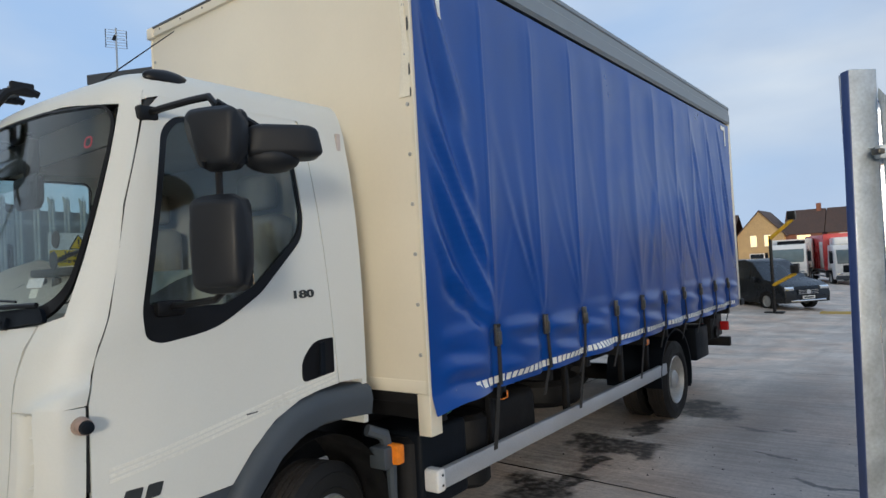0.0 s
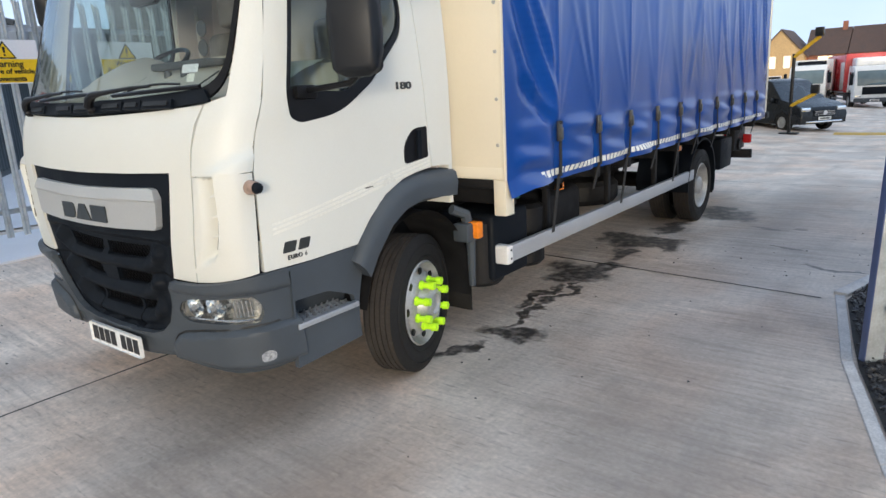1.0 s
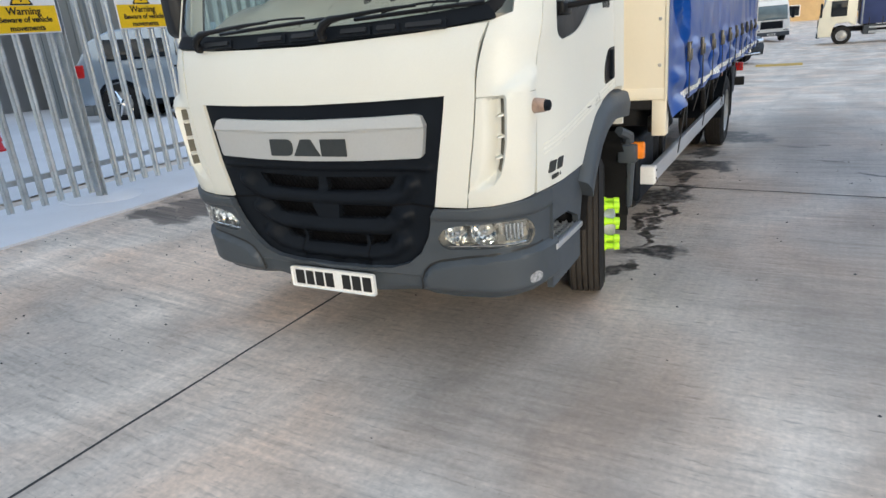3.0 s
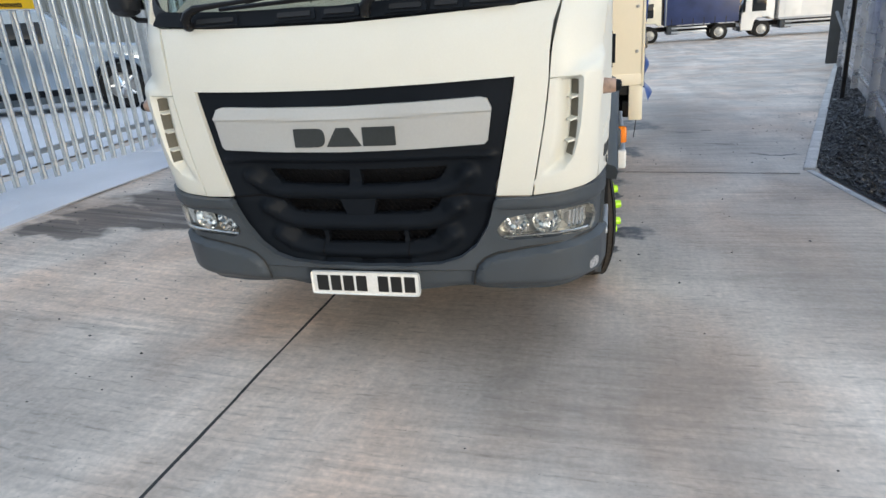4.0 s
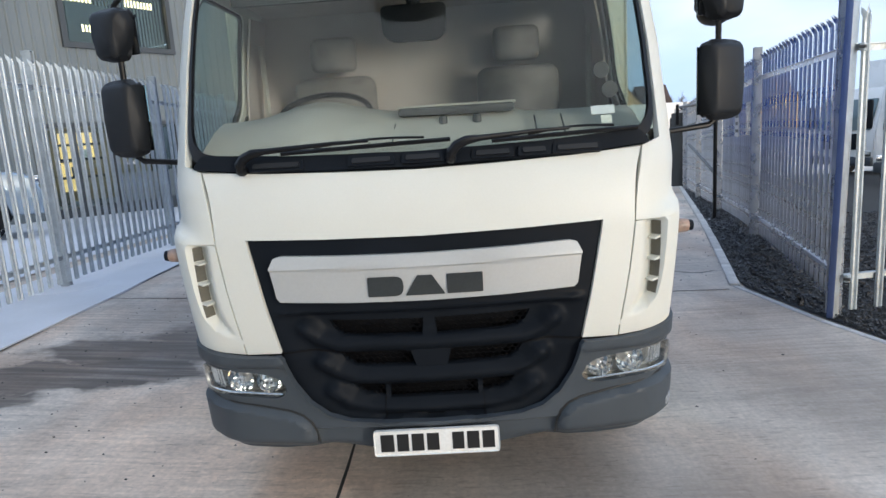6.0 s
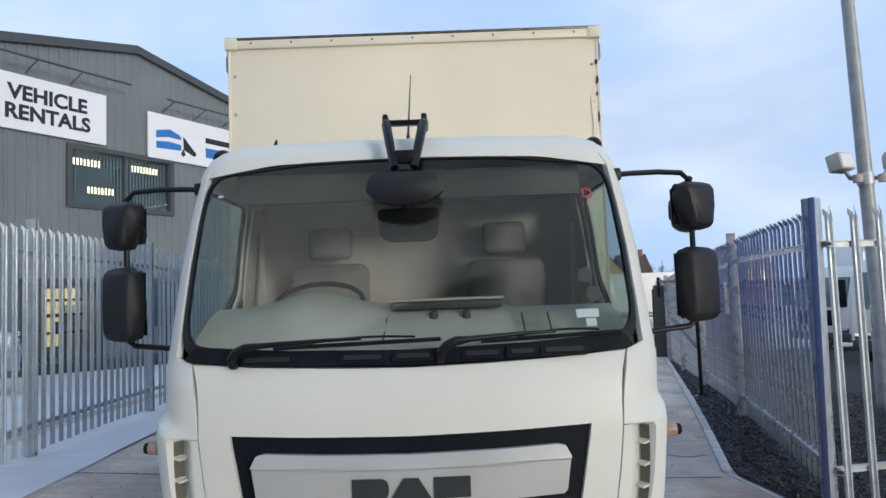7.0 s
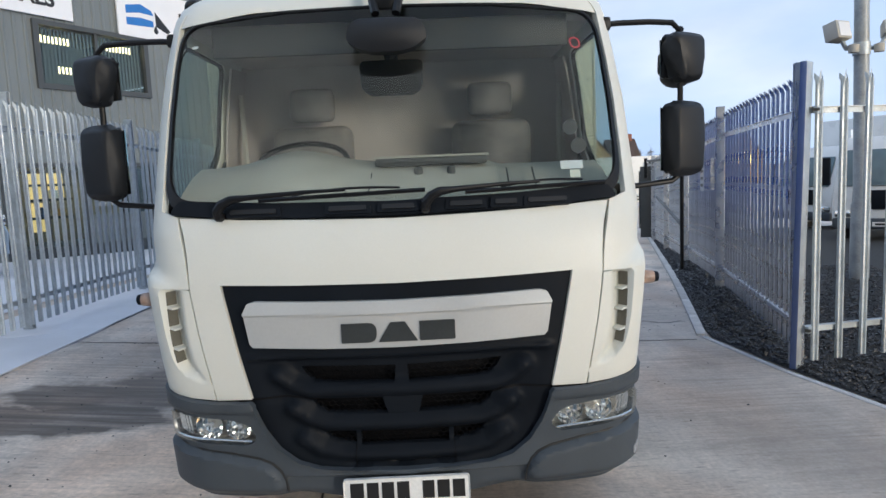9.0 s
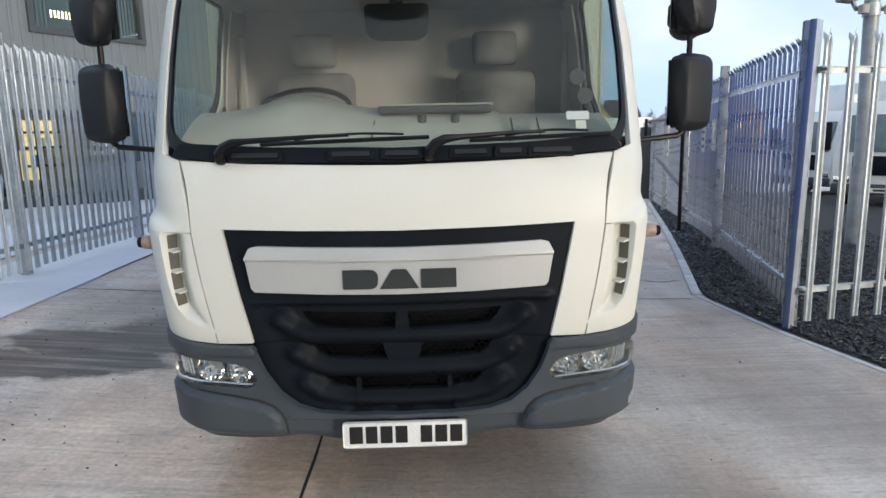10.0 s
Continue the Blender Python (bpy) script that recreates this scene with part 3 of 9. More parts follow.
# slate bed beside the drive
bed = bmesh.new()
prev = None
for yy in np.arange(-12, 19.01, 0.4):
    ring = [bed.verts.new((x, yy, bed_z(x, yy))) for x in (kerb_x(yy) + 0.04, kerb_x(yy) + 0.25, kerb_x(yy) + 0.5, kerb_x(yy) + 1.2, kerb_x(yy) + 3.5, 16.0)]
    if prev:
        for i in range(5):
            bed.faces.new((prev[i], prev[i + 1], ring[i + 1], ring[i]))
    prev = ring
slate_bed = tagged(part("slate_bed", bed, M_SOIL, smooth=60), "dark soil under slate chippings beside the drive", "ground bed", kind="structure")


def slate_chippings():
    rng = np.random.default_rng(5)
    verts, faces = [], []
    for n in range(30000):
        near = n < 22000
        y = rng.uniform(-1.0, 7.5) if near else rng.uniform(6.0, 19.0)
        x = kerb_x(y) + 0.07 + (rng.uniform(0, 1) ** 1.3) * (3.0 if near else 1.6)
        s = rng.uniform(0.006, 0.022) * (1 if near else 1.6)
        a, t, u = rng.uniform(0, 6.28), rng.normal(0, 0.35), rng.normal(0, 0.35)
        c, d = math.cos(a), math.sin(a)
        z = bed_z(x, y) + 0.002 + rng.uniform(0, 0.014)
        l, w, h = s * rng.uniform(0.8, 1.5), s * rng.uniform(0.4, 0.8), s * rng.uniform(0.12, 0.35)
        k = len(verts)
        for px, py, pz in ((-l, -w * .6, -h), (l * .7, -w, -h), (l, w * .5, -h), (-l * .5, w, -h), (-l * .8, -w * .5, h), (l * .6, -w * .7, h), (l * .8, w * .4, h), (-l * .4, w * .8, h)):
            verts.append((x + px * c - py * d, y + px * d + py * c, z + pz + px * t + py * u))
        for f in ((0, 1, 5, 4), (1, 2, 6, 5), (2, 3, 7, 6), (3, 0, 4, 7), (4, 5, 6, 7)):
            faces.append([k + i for i in f])
    me = bpy.data.meshes.new("slate_chippings")
    me.from_pydata(verts, [], faces)
    me.materials.append(M_SLATE)
    return tagged(new("slate_chippings", me), "dark slate chippings spread along the kerb", "gravel", kind="stuff")


slate_chippings()


def loose_grit():
    rng = np.random.default_rng(8)
    verts, faces = [], []
    for n in range(460):
        if n >= 330:
            y = 4.0 + 10.0 * rng.uniform(0, 1) ** 1.5
            x = kerb_x(y) - 0.05 - 1.6 * rng.uniform(0, 1) ** 2.2
        elif n < 260:
            x, y = rng.uniform(-3.35, -0.9), rng.uniform(-1.6, 5.5)
        else:
            x, y = rng.uniform(-3.0, 3.0), rng.uniform(-2.4, 8.0)
        s = rng.uniform(0.003, 0.009)
        z = ground_z(x, y)
        k = len(verts)
        a = rng.uniform(0, 6.28)
        for i in range(4):
            verts.append((x + s * 1.3 * math.cos(a + i * 1.57), y + s * math.sin(a + i * 1.57), z))
        verts.append((x, y, z + s))
        faces += [(k, k + 1, k + 4), (k + 1, k + 2, k + 4), (k + 2, k + 3, k + 4), (k + 3, k, k + 4)]
    me = bpy.data.meshes.new("loose_grit")
    me.from_pydata(verts, [], faces)
    me.materials.append(M_SLATE)
    return tagged(new("loose_grit", me), "small dark stones scattered on the concrete", "gravel", kind="stuff")


loose_grit()


def strip_along(pts, w, h, wobble=0.006):
    """A shallow strip of sealant that follows the ground."""
    bm = bmesh.new()
    prev = None
    rng = random.Random(3)
    dense = []
    for (xa, ya), (xb, yb) in zip(pts, pts[1:]):
        n = max(2, int(math.hypot(xb - xa, yb - ya) / 0.25))
        dense += [(xa + (xb - xa) * i / n, ya + (yb - ya) * i / n) for i in range(n)]
    dense.append(pts[-1])
    for i, (x, y) in enumerate(dense):
        a, b = dense[max(i - 1, 0)], dense[min(i + 1, len(dense) - 1)]
        d = Vector((b[0] - a[0], b[1] - a[1])).normalized()
        nx, ny = -d.y, d.x
        o, ww = rng.uniform(-wobble, wobble) * 0.5, w * rng.uniform(0.75, 1.25)
        p = [(x + nx * (o + s), y + ny * (o + s)) for s in (-ww / 2, ww / 2)]
        ring = [bm.verts.new((p[0][0], p[0][1], ground_z(*p[0]) + h)), bm.verts.new((p[1][0], p[1][1], ground_z(*p[1]) + h))]
        if prev:
            bm.faces.new((prev[0], prev[1], ring[1], ring[0]))
        prev = ring
    bmesh.ops.recalc_face_normals(bm, faces=bm.faces)
    for f in bm.faces:
        if f.normal.z < 0:
            f.normal_flip()
    return bm


def joint(pts, w=0.016):
    return tagged(part("joint_sealant", strip_along(pts, w, 0.003), M_SEAL), "thin black sealant in a concrete joint", "joint", kind="structure")


joint([(-0.47, -14), (-0.495, -1), (-0.50, 3.75), (-0.48, 14)])
joint([(-3.4, 3.66), (-0.5, 3.80), (1.2, 3.74), (2.7, 3.60)], 0.018)
joint([(-3.4, -3.1), (3.6, -3.0)])
joint([(-3.4, 9.8), (4.6, 9.6)])
joint([(-6, 15.6), (8, 15.4)])
joint([(APRON_X - 0.005, -12), (APRON_X - 0.005, 24)], 0.02)

# pale apron under the fence and the paving behind it
ap = bmesh.new()
prev = None
for yy in np.arange(-14, 30.1, 0.5):
    zz = ground_z(APRON_X, yy)
    w = 0.012 * math.sin(yy * 2.1) + 0.008 * math.sin(yy * 5.3)
    ring = [ap.verts.new(p) for p in ((APRON_X + w, yy, zz - 0.02), (APRON_X + w, yy, zz + 0.014), (APRON_X - 0.09 + w, yy, zz + 0.02), (APRON_X - 0.4, yy, zz + 0.03),
                                      (FENCE_X, yy, zz + 0.035), (FENCE_X - 0.7, yy, zz + 0.02))]
    if prev:
        for i in range(5):
            ap.faces.new((prev[i], ring[i], ring[i + 1], prev[i + 1]))
    prev = ring
for f in ap.faces:
    f.normal_update()
    if f.normal.z < -0.01:
        f.normal_flip()
tagged(part("pavement_apron", ap, M_APRON, smooth=50), "pale membrane-covered strip along the foot of the fence", "pavement", kind="structure")
yard = sheet(spread(-60, FENCE_X - 0.69, -16, FENCE_X - 0.69, 1.2, 1.5), spread(-40, 60, -4, 24, 1.5, 1.5), lambda x, y: ground_z(APRON_X, y) + 0.018)
tagged(part("pavement_yard", yard, M_YARD, smooth=60), "pale paving in front of the office behind the fence", "pavement", kind="structure")


def paving_patch(x, y, r):
    bm = bmesh.new()
    zz = ground_z(APRON_X, y) + 0.035
    rng = random.Random(int(y * 10))
    top = [bm.verts.new((x + r * 1.2 * math.cos(a) * rng.uniform(0.92, 1.08), y + r * math.sin(a) * rng.uniform(0.92, 1.08), zz + 0.006)) for a in np.arange(0, 6.28, 0.3)]
    bm.faces.new(top)
    low = [bm.verts.new((v.co.x + (v.co.x - x) * 0.06, v.co.y + (v.co.y - y) * 0.06, zz - 0.01)) for v in top]
    for i in range(len(top)):
        bm.faces.new((top[i], low[i], low[(i + 1) % len(top)], top[(i + 1) % len(top)]))
    bmesh.ops.recalc_face_normals(bm, faces=bm.faces)
    return bm


# kerb stones
def kerb_line():
    kerb = tagged(new("kerb"), "flush concrete kerb edging between drive and slate", "kerb", kind="structure")
    me = mesh_of("kerb_stone", boxm(-0.050, 0.050, 0.004, 0.906, -0.12, 0.026, 0.012, 2), M_KERB)
    flush = mesh_of("kerb_edging", boxm(-0.030, 0.030, 0.002, 0.908, -0.12, 0.007, 0.004, 1), M_KERB)
    pts = [(kerb_x(y), y) for y in (-12, KERB_NEAR[1], 1.45, 2.5, KERB_TURN[1], KERB_FAR[1])]
    pts2 = []
    for (xa, ya), (xb, yb) in zip(pts, pts[1:]):
        d = math.hypot(xb - xa, yb - ya)
        n = max(1, round(d / 0.91))
        for i in range(n):
            t = i / n
            x, y = xa + (xb - xa) * t, ya + (yb - ya) * t
            pts2.append((x, y, math.atan2(-(xb - xa), yb - ya), d / n / 0.91))
    for x, y, a, s in pts2:
        ob = new("kerb_stone", me if y >= KERB_TURN[1] - 0.01 else flush)
        ob.parent = kerb
        ob.matrix_basis = Matrix.Translation((x, y, ground_z(x, y))) @ Matrix.Rotation(a, 4, "Z") @ Matrix.Diagonal((1, s, 1, 1))


kerb_line()


# ---- palisade fences ----
def pale_mesh(mat, h=2.35, w=0.066, flat=False):
    """A rolled W-section pale with a splayed three-point head; flat: with level lands and slanted edges."""
    prof = [(-w / 2, 0.0), (-w / 2 + 0.006, 0.017), (-w * 0.2, 0.019), (-w * 0.08, 0.006), (0, 0.003), (w * 0.08, 0.006), (w * 0.2, 0.019), (w / 2 - 0.006, 0.017), (w / 2, 0.0)]
    bm = bmesh.new()
    t = 0.003
    rows = []
    n = len(prof)
    if flat:
        prof = [(-w / 2, 0.0), (-w / 2 + 0.013, -0.016), (-w * 0.12, -0.016), (-w * 0.06, -0.012), (0, -0.012), (w * 0.06, -0.012), (w * 0.12, -0.016), (w / 2 - 0.013, -0.016), (w / 2, 0.0)]
    for z in (0.0, h - 0.16, h - 0.10):
        rows.append([bm.verts.new((x, -y, z)) for x, y in prof])
    head = []
    for i, (x, y) in enumerate(prof):
        up = {0: 0.03, 1: 0.07, 2: 0.03, 3: 0.02, 4: 0.10, 5: 0.02, 6: 0.03, 7: 0.07, 8: 0.03}[i]
        head.append(bm.verts.new((x * 1.15, -y + (0.035 if i in (1, 7) else 0.012 if i in (0, 8) else -0.018 if i == 4 else 0), h - 0.10 + up)))
    rows.append(head)
    for a, b in zip(rows, rows[1:]):
        for i in range(n - 1):
            bm.faces.new((a[i], a[i + 1], b[i + 1], b[i]))
    back = bmesh.ops.duplicate(bm, geom=bm.faces[:])
    bmesh.ops.translate(bm, verts=[v for v in back["geom"] if isinstance(v, bmesh.types.BMVert)], vec=(0, t, 0))
    bmesh.ops.reverse_faces(bm, faces=[f for f in back["geom"] if isinstance(f, bmesh.types.BMFace)])
    return mesh_of("pale", bm, mat, 18 if flat else 40)


PALE_G, PALE_B = pale_mesh(M_GALV), pale_mesh(M_SHEEN, w=0.074, flat=True)


def fence_run(label, p0, p1, pitch, post_at, pale, post_mat, front=1, base=0.0, post_h=2.47, rail_mat=M_GALV):
    """Posts, two rails and pales from p0 to p1; the pales stand on the side that front names (1: to the right of the line)."""
    fence = thing("palisade_fence", label, "fence")
    (xa, ya), (xb, yb) = p0, p1
    L = math.hypot(xb - xa, yb - ya)
    dx, dy = (xb - xa) / L, (yb - ya) / L
    ang = math.atan2(dy, dx)
    nx, ny = dy * front, -dx * front

    def gz(x, y):
        return ground_z(x, y) + base

    pm = bmesh.new()
    for s in (-1, 1):
        box(pm, -0.051, 0.051, s * 0.028 - 0.004, s * 0.028 + 0.004, -0.3, post_h, 0.003, 1)
    box(pm, -0.004, 0.004, -0.024, 0.024, -0.3, post_h)
    box(pm, -0.051, 0.051, -0.032, 0.032, post_h - 0.002, post_h + 0.004, 0.002, 1)
    pme = mesh_of("post", pm, post_mat, 30)
    for s in post_at:
        x, y = xa + dx * s, ya + dy * s
        ob = new("post", pme)
        ob.parent = fence
        ob.matrix_basis = Matrix.Translation((x, y, gz(x, y))) @ Matrix.Rotation(ang + math.pi / 2, 4, "Z")
    stops = sorted(set([0.0, *post_at, L]))
    for h in (0.33, 2.10):
        for s0, s1 in zip(stops, stops[1:]):
            if s1 - s0 < 0.2:
                continue
            a = Vector((xa + dx * s0 + nx * 0.045, ya + dy * s0 + ny * 0.045, 0))
            b = Vector((xa + dx * s1 + nx * 0.045, ya + dy * s1 + ny * 0.045, 0))
            a.z, b.z = gz(a.x, a.y) + h, gz(b.x, b.y) + h
            bm = bmesh.new()
            d = (b - a)
            m = Matrix.Translation(a) @ d.to_track_quat("X", "Z").to_matrix().to_4x4()
            box(bm, 0.03, d.length - 0.03, -0.003, 0.003, -0.026, 0.026, 0, m=m)
            box(bm, 0.03, d.length - 0.03, -0.022, 0.022, 0.020, 0.026, 0, m=m)
            part("rail", bm, rail_mat, fence, smooth=0)
    n = int(L / pitch)
    rng = random.Random(4)
    for i in range(n):
        s = (i + 0.5) * pitch
        if any(abs(s - q) < 0.055 for q in post_at):
            continue
        x, y = xa + dx * s + nx * 0.062, ya + dy * s + ny * 0.062
        ob = new("pale", pale)
        ob.parent = fence
        ob.matrix_basis = (Matrix.Translation((x, y, gz(x, y) + 0.07 + rng.uniform(-0.006, 0.006))) @ Matrix.Rotation(ang + (0 if front > 0 else math.pi) + rng.uniform(-0.02, 0.02), 4, "Z")
                           @ Matrix.Rotation(rng.uniform(-0.004, 0.004), 4, "Y"))
    return fence


left_posts = [1.50 + 2.72 * k for k in range(-3, 8)]
fence_run("galvanised steel palisade fence on the pale apron", (FENCE_X, -6.8), (FENCE_X, 20.4), 0.1555, [y + 6.8 for y in left_posts], PALE_G, M_GALV, front=1, base=0.03)
for y in left_posts[2:7]:
    tagged(part("concrete_collar", paving_patch(FENCE_X, y, 0.34), M_APRON), "round pale patch at a fence post's foot", "pavement patch", kind="structure")
fr_len = math.hypot(FENCE_R1[0] - FENCE_R0[0], FENCE_R1[1] - FENCE_R0[1])
fence_run("smooth galvanised palisade fence beside the slate bed, mirroring the blue curtain", FENCE_R0, FENCE_R1, 0.163, [0.0] + [3.46 * k for k in range(1, 6)], PALE_B, M_SHEEN, front=1, post_h=2.47, rail_mat=M_SHEEN)
fence_run("galvanised palisade fence turning off from the corner post", FENCE_R0, (9.6, 3.85), 0.232, [2.75, 5.5], PALE_G, M_GALV, front=1, post_h=2.47)


# ---- the lorry ----
def cab_w(z):
    return lin(z, [(0.3, 1.03), (0.8, 1.055), (1.2, 1.068), (1.6, 1.068), (1.8, 1.06), (2.0, 1.045), (2.2, 1.02), (2.4, 0.985), (2.5, 0.955)])


def cab_y0(z):
    if 1.58 < z < 2.44:     # the windscreen's even curve
        return 0.36 * (z - 1.58) - 0.049 * (z - 1.58) ** 2
    return lin(z, [(0.3, 0.01), (0.6, -0.02), (0.8, -0.055), (1.0, -0.07), (1.3, -0.07), (1.4, -0.06), (1.5, -0.035), (1.58, 0.0), (2.44, 0.2734), (2.5, 0.305)])


def cab_ry(z):
    return lin(z, [(0.3, 0.17), (1.3, 0.16), (1.45, 0.21), (1.6, 0.27), (1.8, 0.25), (2.0, 0.21), (2.4, 0.17), (2.5, 0.17)])


U1, U2, BOW = 0.87, 1.17, 0.10


def cab_uz(u, z):
    """A point of the cab's outer skin: u runs from the middle of the front round the corner and along the side."""
    sgn = 1 if u >= 0 else -1
    u = abs(u)
    w, r, ry = cab_w(z), 0.20, cab_ry(z)
    xc = w - r
    yb = cab_y0(z) + BOW * xc * xc
    if u <= U1:
        x = u * xc / U1
        y = cab_y0(z) + BOW * x * x
    elif u <= U2:
        t = (u - U1) / (U2 - U1) * math.pi / 2
        x, y = xc + r * math.sin(t), yb + ry * (1 - math.cos(t)) + BOW * xc * r * math.sin(t) * (1 - math.sin(t)) * 1.6
    else:
        x, y = w, yb + ry + (u - U2)
    # the lower cab narrows towards the front
    x -= 0.052 * (1 - smoothstep(y / 0.45)) * (x / w) ** 4 * smoothstep((1.62 - z) / 0.25)
    return Vector((sgn * x, y, z))


def u_of_x(x, z):
    sgn = 1 if x >= 0 else -1
    x = abs(x) * (1 - 0.020 * smoothstep((z - 0.72) / 0.1) * smoothstep((1.60 - z) / 0.1))
    xc = cab_w(z) - 0.20
    if x <= xc:
        return sgn * x * U1 / xc
    return sgn * (U1 + (U2 - U1) * math.asin(min(1, (x - xc) / 0.20)) / (math.pi / 2))


def u_of_y(y, z):
    xc = cab_w(z) - 0.20
    yb, ry = cab_y0(z) + BOW * xc * xc, cab_ry(z)
    if y >= yb + ry:
        return U2 + y - yb - ry
    return U1 + (U2 - U1) * math.acos(max(-1, min(1, 1 - (y - yb) / ry))) / (math.pi / 2)


def on_skin(u, z, out):
    p = cab_uz(u, z)
    e = 0.004
    a, b = cab_uz(u + e, z) - cab_uz(u - e, z), cab_uz(u, z + e) - cab_uz(u, z - e)
    n = a.cross(b)
    n.normalize()
    if n.y > 0.2 or (abs(n.y) <= 0.2 and n.x * p.x < 0):
        n = -n
    return p + n * out


def front_plate(base=0.0, bulge=None):
    return lambda x, z, out: on_skin(u_of_x(x, z), z, out + base + (bulge(x, z) if bulge else 0.0))


def skin_plate(base=0.0, bulge=None):
    return lambda u, z, out: on_skin(u, z, out + base + (bulge(u, z) if bulge else 0.0))


def side_plate(side, base=0.0, bulge=None):
    def place(y, z, out):
        p = on_skin(u_of_y(y, z), z, out + base + (bulge(y, z) if bulge else 0.0))
        return Vector((side * p.x, p.y, p.z))
    return place


def sym(half):
    """A polygon closed by its mirror image; half runs from the middle's top, down the positive side, to the middle's foot."""
    return list(half) + [(-x, z) for x, z in reversed(half) if abs(x) > 1e-6]


def slot_u(z):
    """The inner edge of the corner fin."""
    return lin(z, [(0.88, 0.880), (0.93, 0.925), (0.97, 0.950), (1.03, 0.966), (1.10, 0.976), (1.29, 0.980)])


def deflector_relief(u, z):
    """Height of the corner deflector over the cab's skin: a rising shoulder on top, a panel that dips to the slot beside the fin."""
    us = slot_u(z)
    foot = lin(u, [(0.80, 0.893), (0.86, 0.902), (0.937, 0.930), (0.985, 0.975)])
    win = smoothstep((z - foot) / 0.035) * smoothstep((1.292 - z) / 0.012)
    shoulder = lin(u, [(0.86, 1.312), (1.00, 1.350), (1.14, 1.405)])
    proud = 0.036 * smoothstep((shoulder - z) / 0.055) * lin(z, [(0.82, -0.1), (0.90, 0.15), (1.10, 0.6), (1.25, 0.9), (1.31, 1.0)])
    ramp = smoothstep((u - 0.90) / 0.13) * (1 - win) + smoothstep((u - us) / 0.012) * win
    recess = 0.046 * win * smoothstep((u - us + 0.095) / 0.085) * (1 - smoothstep((u - us) / 0.008))
    return proud * ramp * (0.28 + 0.72 * smoothstep((1.170 - u) / 0.10)) - recess


GRILLE_TOP = 1.298


